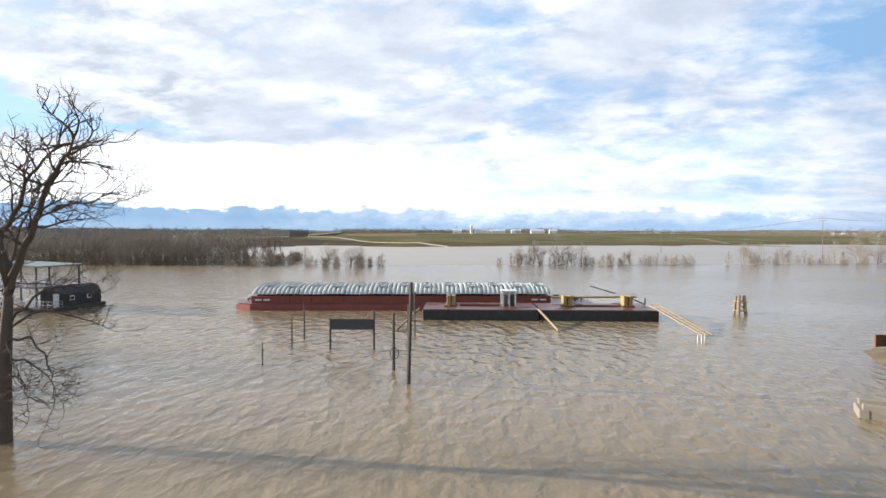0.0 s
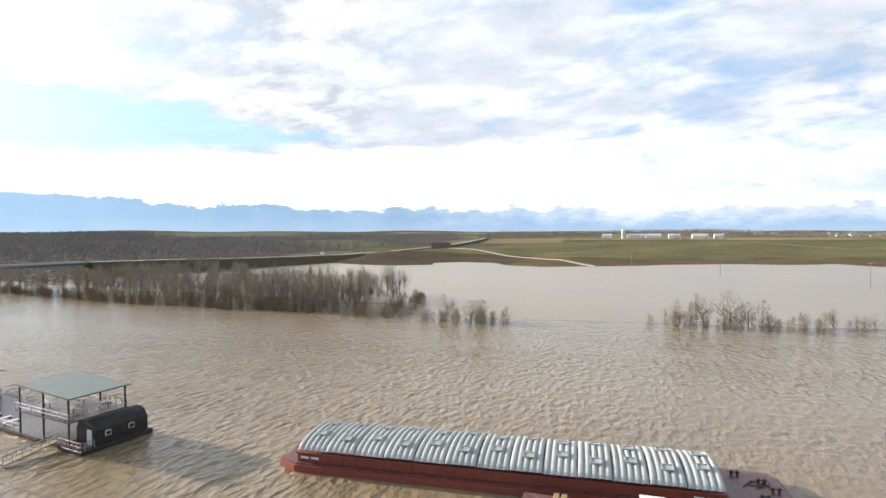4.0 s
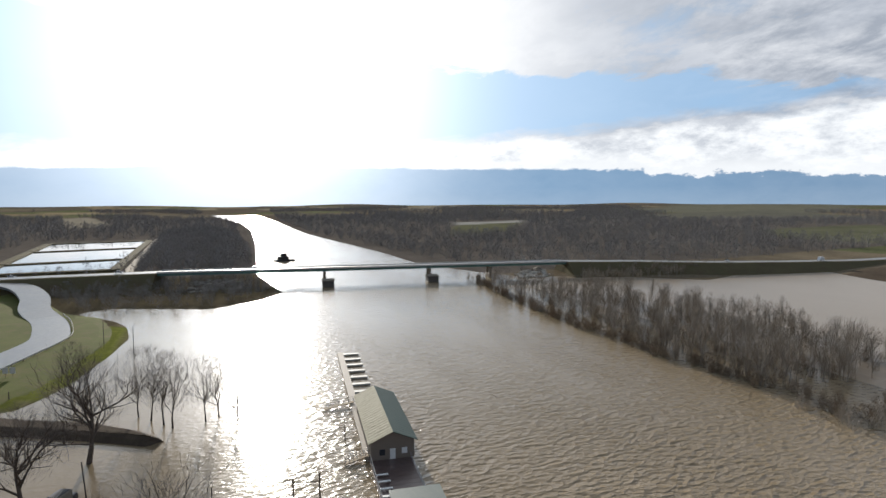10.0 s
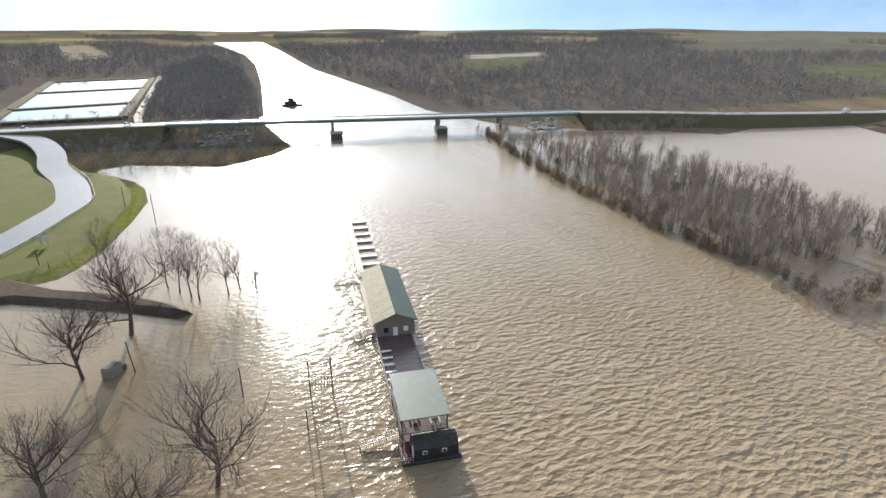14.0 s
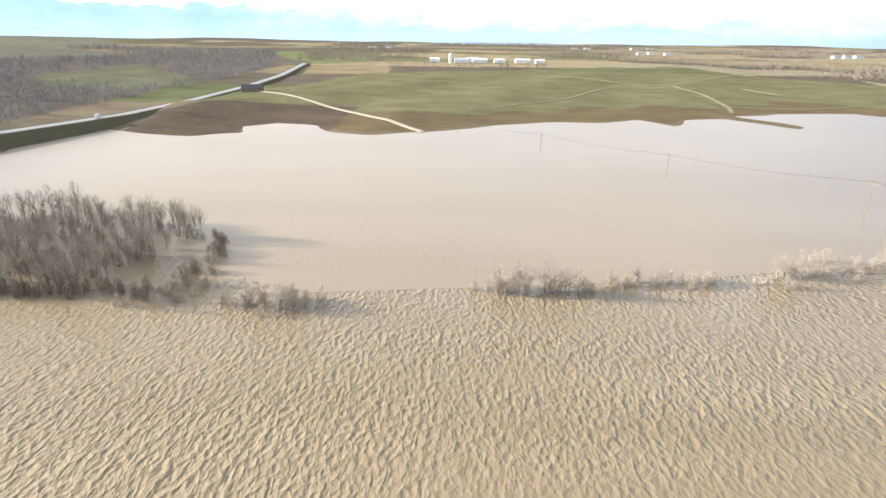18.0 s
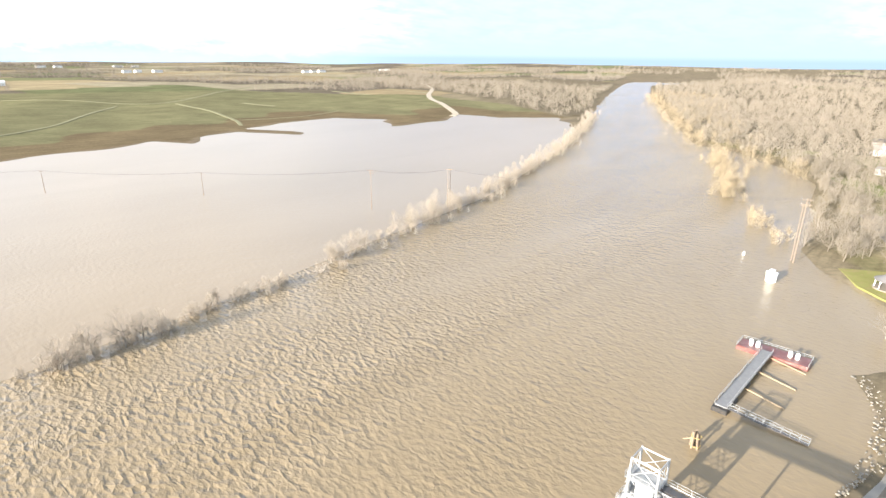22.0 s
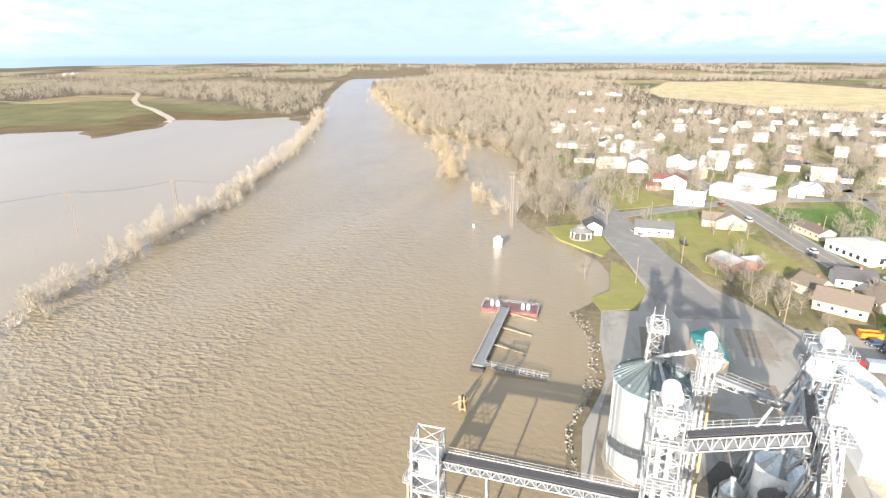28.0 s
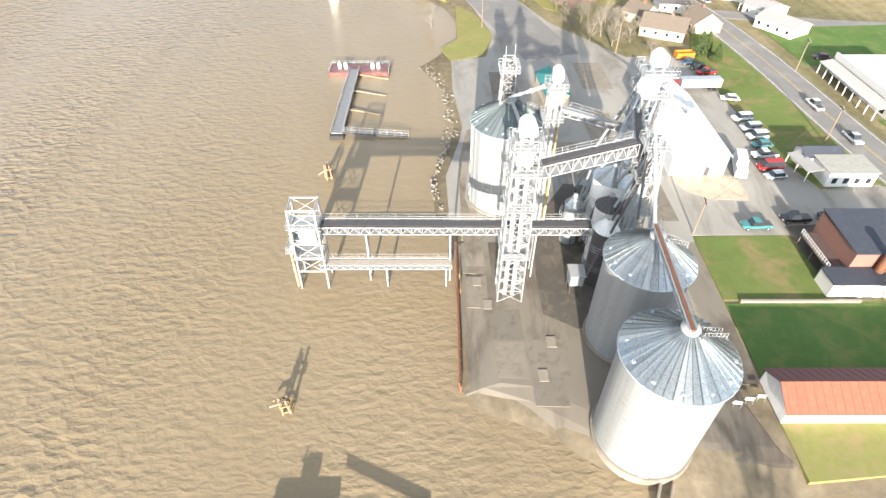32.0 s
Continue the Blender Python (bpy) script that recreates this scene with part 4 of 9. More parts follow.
wood("east_forest", scatter(EAST_N, 5200, 24, lambda x, y: (np.hypot(x, y) < 1700) | wooded(x, y, 0.6)), HAZE, TOWNBARK, "bare sunlit forest on the far bank", seed=24, lo=0.8, hi=1.5)
wood("golden_woods", scatter([(530, 248), (640, 303), (823, 394), (1000, 485), (1300, 635), (1500, 725), (1400, 520), (900, 330), (620, 230), (560, 200)], 480, 26), FAR, GOLDBARK, "golden-brown bare willows on the town bank", seed=26, lo=0.6, hi=0.95)
GOLDTREE = [twiggy(70 + i, 9, 240, 0.075, (0.04, 1.0), 0.50, 0.06, 0.16) for i in range(4)]
wood("bank_willows", along([(420, 146), (470, 178), (505, 212), (530, 252), (640, 309), (823, 400), (1000, 490), (1300, 640)], 7.0, 9.0, 38) + along([(318, 152), (335, 160), (360, 168)], 4, 2.5, 39) + along([(420, 190), (450, 203), (478, 214)], 7, 3, 40), GOLDTREE, GOLDBARK, "golden-brown willow crowns along the town bank", seed=38, lo=0.8, hi=1.35)
wood("town_forest", scatter([(470, 158), (530, 240), (823, 385), (1200, 560), (1250, 330), (900, 60), (560, 60), (450, 110)], 1450, 31), FAR, TOWNBARK, "bare sunlit trees crowding the edge of town", seed=31, lo=0.7, hi=1.15)
wood("bank_forest", scatter(EAST_S, 3500, 25), HAZE, TOWNBARK, "bare sunlit trees beyond the town", seed=25, lo=0.8, hi=1.4)
wood("east_copses", scatter([(2300, -1500), (4300, -2200), (4400, 2600), (2400, 1600)], 3200, 37, lambda x, y: wooded(x, y, 0.5)), HAZE, TOWNBARK, "bare treelines far out in the plain", seed=37, lo=1.2, hi=2.0)
wood("north_copses", scatter([(-330, 1200), (150, 1280), (560, 1230), (900, 900), (2600, 3800), (-900, 4000)], 4500, 27, lambda x, y: wooded(x, y, 0.42)), HAZE, TOWNBARK, "bare copses and hedgerows between fields", seed=27, lo=1.0, hi=1.7)
wood("south_copses", scatter([(560, 10), (3600, 500), (3600, -2400), (500, -1600), (420, -260)], 4800, 28, lambda x, y: wooded(x, y, 0.5) & (inside(GOLD, x, y) < 0)), HAZE, TOWNBARK, "bare copses and hedgerows beyond the town", seed=28, lo=0.9, hi=1.6)

# ---- roads and bridge ----


def road(name, line, width, mat, label, z=0.4, category="road"):
    bm = B()
    pts = [(x, y, max(float(height(np.array([x]), np.array([y]))[0]), 0.15)) for x, y in line]
    ribbon(bm, pts, width, -0.3, z)
    return tagged(part(name, bm, mat), label, category, kind="structure")


def smooth_line(pts, k=6):
    """Points on a soft curve through the given ones."""
    out = []
    P = [Vector((*p, 0)) for p in pts]
    for i in range(len(P) - 1):
        a, b, c, d = P[max(i - 1, 0)], P[i], P[i + 1], P[min(i + 2, len(P) - 1)]
        for s in range(k):
            t = s / k
            v = 0.5 * ((2 * b) + (c - a) * t + (2 * a - 5 * b + 4 * c - d) * t * t + (3 * b - a - 3 * c + d) * t ** 3)
            out.append((v.x, v.y))
    return out + [tuple(pts[-1])]


DECK = 9.6
bridge = thing("bridge", Matrix(), "long concrete and green steel girder road bridge over the river", "bridge")
BRIDGE_LINE = [(-381, 30), (-370, 96), (-358, 167), (-345, 244), (-336, 297)]
bm = B()
ribbon(bm, [(x, y, DECK) for x, y in BRIDGE_LINE], 11.5, -0.45, 0.0)
part("deck", bm, WETROAD, bridge)
for side in (-4.2, -1.4, 1.4, 4.2):
    bm = B()
    ribbon(bm, [(x + side, y - side * 0.17, DECK - 0.45) for x, y in BRIDGE_LINE], 0.5, -1.7, 0.0)
    part("girder", bm, BRIDGEGREEN, bridge, "green steel girder")
for side in (-5.6, 5.6):
    bm = B()
    ribbon(bm, [(x + side, y - side * 0.17, DECK) for x, y in BRIDGE_LINE], 0.35, -0.45, 0.55)
    part("parapet", bm, PALECONCRETE, bridge, "pale concrete parapet")
for x, y in ((-344.5, 126.5), (-339.5, 194.5)):
    fender = thing("pier_fender", pose(x, y, 0, 0, 0, -10), "dark concrete fender block standing in the river before a bridge pier", "fender", "pier fenders")
    bm = B()
    box(bm, (-4.5, -3.6, -2), (4.5, 3.6, 3.6), 0.3)
    part("block", bm, FENDER, fender)
    bm = B()
    box(bm, (-4.8, -3.9, 3.6), (4.8, 3.9, 4.2), 0.1)
    part("cap", bm, CONCRETE, fender)
for x, y, wide in ((-364, 128, 11), (-352, 197, 11), (-345, 240, 9)):
    bm = B()
    rot = pose(x, y, 0, 0, 0, -10)
    box(bm, (-wide / 2, -1.2, -2), (wide / 2, 1.2, 2.6), 0.3)
    bmesh.ops.transform(bm, matrix=rot, verts=bm.verts)
    part("pier_base", bm, CONCRETE, bridge)
    for sx in (-3.4, 3.4):
        bm = B()
        rod(bm, rot @ Vector((sx, 0, 2.6)), rot @ Vector((sx, 0, DECK - 3.2)), 0.9, 12)
        part("column", bm, CONCRETE, bridge)
    bm = B()
    box(bm, (-5.6, -0.9, DECK - 3.3), (5.6, 0.9, DECK - 2.15), 0.15)
    bmesh.ops.transform(bm, matrix=rot, verts=bm.verts)
    part("pier_cap", bm, CONCRETE, bridge)


def embankment(name, line, top, foot, label):
    bm = B()
    rows = []
    P = [Vector(p) for p in line]
    for i, p in enumerate(P):
        d = P[min(i + 1, len(P) - 1)] - P[max(i - 1, 0)]
        s = Vector((-d.y, d.x, 0)).normalized()
        rows.append([bm.verts.new(v) for v in (p + s * foot + Vector((0, 0, -p.z - 1)), p + s * top, p - s * top, p - s * foot + Vector((0, 0, -p.z - 1)))])
    for a, b in zip(rows, rows[1:]):
        for i in range(3):
            bm.faces.new((a[i], a[i + 1], b[i + 1], b[i]))
    bm.faces.new(rows[0])
    bm.faces.new(rows[-1][::-1])
    bmesh.ops.recalc_face_normals(bm, faces=bm.faces)
    return tagged(part(name, bm, GRASSBANK), label, "embankment", kind="structure")


FIELDTRACK = material("pale_grass_track", (0.21, 0.20, 0.12), 0.95, 0, 0.3, 0.1, 0.02, 5, spec=0.05)
GRASSBANK = material("rough_grass_bank", (0.105, 0.092, 0.052), 0.95, 0, 0.35, 0.08, 0.05, 4, dirt=(0.10, 0.075, 0.05), dirt_amount=0.7, spec=0.05)


def mound(bm, pts, low, high, inset):
    """A flat-topped bank with sloping sides."""
    P, n = [Vector((x, y, 0)) for x, y in pts], len(pts)
    turn = 1 if sum(P[i].x * P[(i + 1) % n].y - P[(i + 1) % n].x * P[i].y for i in range(n)) > 0 else -1
    rows = [[], [], []]
    for i, p in enumerate(P):
        d = (P[(i + 1) % n] - P[i - 1]).normalized()
        s = Vector((-d.y, d.x, 0)) * turn
        for row, u, z in zip(rows, (0.0, 0.55, 1.0), (low, low + (high - low) * 0.75, high)):
            row.append(bm.verts.new(p + s * inset * u + Vector((0, 0, z))))
    for a, b in zip(rows, rows[1:]):
        for i in range(n):
            bm.faces.new((a[i], a[(i + 1) % n], b[(i + 1) % n], b[i]))
    bm.faces.new(rows[-1])
    bmesh.ops.triangulate(bm, faces=[f for f in bm.faces if len(f.verts) > 4])
    bmesh.ops.recalc_face_normals(bm, faces=bm.faces)


NROAD = [(-336, 297, 9.4), (-322, 350, 8.6), (-302, 406, 7.4), (-289, 470, 6.4), (-277, 532, 5.8), (-270, 640, 6.0), (-268, 800, 7.5), (-275, 966, 10), (-320, 1300, 14)]
SROAD = [(-381, 30, 9.4), (-392, -30, 8.4), (-402, -75, 7.2), (-420, -160, 5), (-450, -320, 3)]
embankment("road_bank", NROAD, 8, 24, "rough brown grass bank under the road")
embankment("road_bank", SROAD, 8, 22, "rough brown grass bank under the road")
for line in (NROAD, SROAD):
    bm = B()
    ribbon(bm, line, 10.0, -0.2, 0.08)
    tagged(part("road", bm, WETROAD), "grey two-lane highway on a bank", "road", kind="structure")
LOOP = smooth_line([(-395, -60), (-372, -38), (-340, -24), (-310, -17), (-283, -6), (-260, 0), (-243, 2), (-222, -3), (-205, -8), (-185, -16), (-160, -32)])
bm = B()
mound(bm, [(-396, -44), (-350, -18), (-303, 1), (-290, 13), (-277, 20), (-262, 25), (-240, 28), (-215, 25), (-183, 19), (-168, 11), (-160, -6), (-155, -36), (-230, -50), (-330, -70)], -0.4, 1.3, 9.0)
tagged(part("lawn", bm, RIVERGRASS), "yellow-green grass bank beside the river road", "lawn", kind="structure")
bm = B()
ribbon(bm, [(x, y, 1.3 + 5.7 * max(0, (-x - 290) / 105)) for x, y in LOOP], 12.5, -1.2, 0.12)
tagged(part("road", bm, WETROAD), "grey curving side road", "road", kind="structure")
guard = thing("roadside_guard_rail", Matrix(), "long grey steel guard rail on short posts beside the curving road", "guard rail")
RAILLINE = []
for (x, y), (x2, y2) in zip(LOOP[22:], LOOP[23:]):
    d_ = math.hypot(x2 - x, y2 - y)
    RAILLINE.append((x - (y2 - y) / d_ * 7.2, y + (x2 - x) / d_ * 7.2))
bm = B()
ribbon(bm, [(x, y, 1.3) for x, y in RAILLINE], 0.12, 0.55, 0.95)
part("rail", bm, PALECONCRETE, guard)
for x, y in RAILLINE[::2]:
    bm = B()
    box(bm, (x - 0.12, y - 0.12, 1.0), (x + 0.12, y + 0.12, 2.2))
    part("post", bm, TIMBER, guard)
road_sign = thing("road_sign", pose(-196, 3.5, 1.2, 0, 0, 70), "pair of grey road sign panels on posts beside the road", "sign")
for x in (-1.0, 1.0):
    bm = B()
    box(bm, (x - 0.8, -0.05, 1.2), (x + 0.8, 0.05, 3.0), 0.02)
    part("panel", bm, PALECONCRETE, road_sign)
    bm = B()
    rod(bm, (x, 0.1, -0.3), (x, 0.1, 3.0), 0.08, 6)
    part("post", bm, TIMBER, road_sign)
bm = B()
mound(bm, [(-172, 0), (-160, 14), (-149, 33), (-140, 43), (-133, 48), (-131, 44), (-139, 32), (-146, 20), (-155, 4), (-158, -14)], -0.5, 1.5, 2.6)
tagged(part("spit", bm, EARTH), "narrow earth bank left above the flood", "earth bank", kind="structure")
LAGOONS = [(-470, -88), (-800, -118), (-822, -12), (-472, -6)]
bm = B()
slab(bm, LAGOONS, 0.4, 2.2)
tagged(part("lagoon_water", bm, LAGOON), "pale still water in settling lagoons", "water", kind="structure")
for a, b in list(zip(LAGOONS, LAGOONS[1:] + LAGOONS[:1])) + [((-672, -106), (-694, -10)), ((-542, -95), (-560, -8))]:
    bm = B()
    ribbon(bm, [a, b], 7, 0.5, 3.0)
    tagged(part("lagoon_bank", bm, GRASSBANK), "low earth bank beside a lagoon", "embankment", kind="structure")
bm = B()
ribbon(bm, [(-840, -4), (-640, 0), (-468, 4), (-420, 10)], 5, 0.5, 3.1)
tagged(part("lagoon_track", bm, GRAVEL), "pale gravel track along the lagoons", "track", kind="structure")
road("gravel_road", smooth_line([(556, 582), (594, 614), (693, 751), (797, 870), (1009, 1072), (1223, 1340)], 10), 9, GRAVEL, "pale gravel farm road")
for track, wide in (([(40, 640), (69, 667), (129, 735), (252, 940)], 4), ([(122, 1087), (215, 1021), (327, 956), (471, 1110), (675, 1340)], 5), ([(331, 933), (320, 817), (307, 710), (286, 648)], 4.5), ([(424, 909), (441, 842)], 8), ([(718, 1083), (711, 949)], 9), ([(866, 1081), (853, 929)], 6), ([(300, 700), (380, 690), (470, 720)], 3)):
    road("field_track", smooth_line(track, 12), wide, FIELDTRACK, "faint pale wheel track across the wheat field", 0.3)
road("field_track", smooth_line([(-24, 496), (-70, 560), (-150, 660), (-236, 740)], 12), 5, GRAVEL, "pale gravel track along a field")

# ---- covered hopper barge ----
barge = thing("covered_barge", pose(-40.2, 84.2, -0.3, 0, 0, 4.7), "red covered grain barge with pale ribbed covers, moored", "barge")
bm = B()
LB, WB = 56.5, 10.6
outline = [(0, 1.2), (2.5, 0), (LB - 6, 0), (LB - 0.6, 0.6), (LB, 1.6), (LB, WB - 1.6), (LB - 0.6, WB - 0.6), (LB - 6, WB), (2.5, WB), (0, WB - 1.2)]
slab(bm, outline, -1.0, 1.12)
part("hull", bm, RED, barge)
bm = B()
slab(bm, [(0.3, 1.4), (2.6, 0.25), (LB - 6, 0.25), (LB - 0.9, 0.8), (LB - 0.3, 1.8), (LB - 0.3, WB - 1.8), (LB - 0.9, WB - 0.8), (LB - 6, WB - 0.25), (2.6, WB - 0.25), (0.3, WB - 1.4)], 1.12, 1.32)
part("deck", bm, DECKRED, barge)
for y0, y1 in ((0.75, 0.95), (WB - 0.95, WB - 0.75)):
    bm = B()
    box(bm, (2.6, y0, 1.3), (LB - 7.2, y1, 2.35))
    for i in range(28):
        x = 3.2 + i * (LB - 11) / 27
        box(bm, (x, y0 - 0.16, 1.3), (x + 0.12, y1 + 0.16, 2.3))
    box(bm, (2.4, y0 - 0.2, 2.3), (LB - 7.0, y1 + 0.2, 2.45))
    part("coaming", bm, RED, barge)
for x in (2.5, LB - 7.3):
    bm = B()
    box(bm, (x, 0.95, 1.3), (x + 0.2, WB - 0.95, 2.35))
    part("coaming_end", bm, RED, barge)


def cover_panel(length, ribs):
    """One arched cover with raised ribs."""
    bm = B()
    half, rise, rows = WB / 2 - 0.55, 1.5, 14
    xs = []
    for i in range(ribs * 6 + 1):
        u = i / (ribs * 6)
        xs.append((u * length, (0.0, 0.15, 0.22, 0.24, 0.22, 0.15)[i % 6]))
    grid = []
    for x, h in xs:
        ring = []
        for j in range(rows + 1):
            a = math.pi * (0.06 + 0.88 * j / rows)
            ring.append(bm.verts.new((x, WB / 2 - math.cos(a) * half, 2.45 + math.sin(a) ** 0.75 * (rise + h) - 0.2)))
        grid.append(ring)
    for a, b in zip(grid, grid[1:]):
        for j in range(rows):
            bm.faces.new((a[j], b[j], b[j + 1], a[j + 1]))
    return bm


first = None
PANELS, span = 13, (LB - 9.8) / 13
for i in range(PANELS):
    if first is None:
        first = part("cover", cover_panel(span - 0.10, 5), COVER, barge)
    else:
        ob = new("cover", first.data)
        ob.parent, ob.location = barge, (i * span, 0, 0.06 if i % 2 else 0.0)
first.location = (0, 0, 0)
for o in [o for o in barge.children if o.name.startswith("cover")]:
    o.location.x += 2.7
hatch = None
for i in range(13):
    for y in ((2.6, 7.4) if i % 2 else (3.4, 6.8)):
        if hatch is None:
            bm = B()
            for lo_, hi_ in (((-0.6, -0.55, 0), (0.6, -0.45, 0.16)), ((-0.6, 0.45, 0), (0.6, 0.55, 0.16)), ((-0.6, -0.45, 0), (-0.5, 0.45, 0.16)), ((0.5, -0.45, 0), (0.6, 0.45, 0.16)), ((-0.5, -0.45, 0), (0.5, 0.45, 0.08))):
                box(bm, lo_, hi_)
            hatch = part("hatch", bm, COVER, barge)
            ob = hatch
        else:
            ob = new("hatch", hatch.data)
            ob.parent = barge
        t_ = (y - WB / 2) / (WB / 2)
        ob.location, ob.rotation_euler = (4.6 + i * span, y, 3.42 + 0.52 * (1 - t_ * t_)), (-0.35 * t_, 0, 0)
for x, y in ((LB - 3, 3), (LB - 2.2, 7), (LB - 4.5, 8.6), (LB - 1.4, 5), (1.3, 4), (1.3, 7)):
    bm = B()
    for s in (-0.3, 0.3):
        rod(bm, (x + s, y, 1.3), (x + s, y, 1.8), 0.14, 8)
    rod(bm, (x - 0.55, y, 1.62), (x + 0.55, y, 1.62), 0.08, 6)
    part("mooring_bitt", bm, DARKSTEEL, barge)
for x0 in (3.1, LB - 10.2):
    for i in range(2):
        bm = B()
        box(bm, (x0 + i * 1.3, 0.55, 1.75), (x0 + i * 1.3 + 1.0, 0.59, 2.0))
        part("hull_mark", bm, WHITE, barge)
for i in range(7):
    bm = B()
    rod(bm, (LB - 4.4 + i * 0.45, 5.5 + (i % 3) * 0.7, 1.38), (LB - 3.2 + i * 0.3, 7.2 - (i % 2) * 1.2, 1.42), 0.06, 5)
    part("slack_line", bm, DARKSTEEL, barge)

tow = thing("towboat", pose(-512, 121, 0, 0, 0, 95), "dark towboat moored in the glare above the bridge", "boat")
for lo_, hi_, nm in (((-9, -4, -0.5), (9, 4, 1.6), "hull"), ((-6, -3, 1.6), (4, 3, 4.2), "deckhouse"), ((-3, -2, 4.2), (2, 2, 6.8), "wheelhouse")):
    bm = B()
    box(bm, lo_, hi_, 0.2)
    part(nm, bm, BLACK, tow)

# ---- flat deck barge in front ----
flat_barge = thing("deck_barge", pose(-10.3, 77.0, 0, 0, 0, 1.6), "black flat deck barge with a worn red deck", "barge")
LD, WD = 32.4, 7.8
for x0, x1 in ((0, 16.1), (16.3, LD)):
    bm = B()
    box(bm, (x0, 0, -0.8), (x1, WD, 1.42), 0.1)
    part("hull", bm, BLACK, flat_barge)
    bm = B()
    box(bm, (x0 + 0.1, 0.1, 1.42), (x1 - 0.1, WD - 0.1, 1.47))
    part("deck_plate", bm, DECKRED, flat_barge)
for x in (3.3, 20.0, 28.6):
    for s in (0, 0.75):
        bm = B()
        box(bm, (x + s, 3.4, 1.47), (x + s + 0.55, 5.2, 3.0), 0.06)
        part("bollard_post", bm, YELLOW, flat_barge, "yellow steel mooring post")
    bm = B()
    box(bm, (x - 0.2, 3.2, 1.47), (x + 1.5, 5.4, 1.65))
    part("bollard_foot", bm, RUST, flat_barge)
for x in (11.3, 12.3, 13.2):
    for y in (3.3, 5.2):
        bm = B()
        box(bm, (x - 0.06, y, 1.47), (x + 0.06, y + 0.12, 3.6))
        part("booth_post", bm, WHITE, flat_barge)
bm = B()
box(bm, (11.2, 5.33, 1.47), (13.3, 5.41, 3.55))
part("booth_wall", bm, WHITE, flat_barge, "white back wall of a small booth")
bm = B()
box(bm, (11.1, 3.1, 3.6), (13.4, 5.5, 3.75))
part("booth_roof", bm, WHITE, flat_barge)
bm = B()
box(bm, (11.5, 3.6, 1.47), (12.1, 4.6, 3.1), 0.04)
part("control_cabinet", bm, DARKSTEEL, flat_barge)
bm = B()
box(bm, (12.45, 3.6, 1.47), (13.05, 4.6, 3.1), 0.04)
part("control_cabinet", bm, BLACK, flat_barge)
bm = B()
box(bm, (5.2, 3.9, 1.47), (11.0, 4.9, 1.7), 0.05)
part("cable_tray", bm, RUST, flat_barge)
bm = B()
box(bm, (21.8, 3.9, 1.47), (28.4, 4.7, 1.66), 0.05)
part("cable_tray", bm, RUST, flat_barge)
bm = B()
rod(bm, (18.6, 5.4, 2.6), (31.0, 5.4, 2.7), 0.14, 8)
part("boom", bm, YELLOW, flat_barge)
bm = B()
for a, b in (((29.4, 5.4, 2.9), (32.2, 5.2, 1.6)), ((32.2, 5.2, 1.6), (32.2, 5.2, 2.6)), ((28.0, 5.4, 3.2), (24.5, 6.5, 4.2))):
    rod(bm, a, b, 0.09, 6)
part("derrick", bm, DARKSTEEL, flat_barge)
ramp_sets = [("spud_pole", [((-0.4, -0.2, 1.6), (-2.6, -9.0, 0.1))]), ("spud_pole", [((15.9, -0.1, 1.6), (17.2, -8.5, 0.1))])]
for nm, segs in ramp_sets:
    bm = B()
    for a, b in segs:
        rod(bm, a, b, 0.14, 8)
    part(nm, bm, PALEWOOD, flat_barge, "ochre timber mooring strut down to the water")
bm = B()
for s in (0, 0.8, 1.6):
    rod(bm, (31.0 + s * 0.8, -0.1, 2.2), (33.2 + s * 0.8, -11.5, 0.2), 0.09, 6)
for i in range(9):
    u = i / 8
    rod(bm, (31.0 + 2.2 * u, -0.1 - 11.4 * u, 2.2 - 2 * u), (32.28 + 2.2 * u, -0.1 - 11.4 * u, 2.2 - 2 * u), 0.05, 5)
part("gangplank", bm, PALEWOOD, flat_barge, "slatted wooden gangplank")
rng = random.Random(5)
for i in range(16):
    bm = B()
    x, y = rng.uniform(1, 31), rng.uniform(0.6, 7.2)
    pts = [Vector((x + rng.uniform(-1, 1), y + rng.uniform(-0.5, 0.5), 1.52)) for _ in range(5)]
    for a, b in zip(pts, pts[1:]):
        rod(bm, a, b, 0.05, 5)
    part("loose_rope", bm, TIMBER, flat_barge)


def dolphin(x, y, high, lean, seed, label):
    rng = random.Random(seed)
    ob = thing("mooring_dolphin", pose(x, y, 0, 0, 0, rng.uniform(0, 360)), label, "mooring dolphin")
    for i in range(5):
        a = math.tau * i / 5
        bm = B()
        rod(bm, (1.0 * math.cos(a), 1.0 * math.sin(a), -1), (0.55 * math.cos(a) + lean * 0.2, 0.55 * math.sin(a), high * rng.uniform(0.75, 1.0)), 0.2, 7)
        part("timber_post", bm, TIMBER, ob)
    for z in (0.5, high * 0.6):
        bm = B()
        for i in range(5):
            a, b = math.tau * i / 5, math.tau * (i + 1) / 5
            rod(bm, (math.cos(a), math.sin(a), z), (math.cos(b), math.sin(b), z), 0.1, 6)
        part("waling", bm, YELLOW, ob)
    bm = B()
    rod(bm, (0.3, 0, high * 0.5), (2.2, 0.4, 0.9), 0.12, 6)
    rod(bm, (0.2, -0.6, 0.9), (2.0, -0.6, 0.9), 0.12, 6)
    part("brace", bm, PALEWOOD, ob)
    return ob


dolphin(36.8, 86.2, 3.1, 1, 3, "weathered timber mooring dolphin standing in the river")
dolphin(91.5, 88.4, 4.2, 1, 4, "dark timber mooring dolphin standing in the river")


DARKPOST = material("dark_wet_pole", (0.07, 0.055, 0.045), 0.8, 0, 0.3, 2.0, 0.006, 20, (1, 1, 0.2))


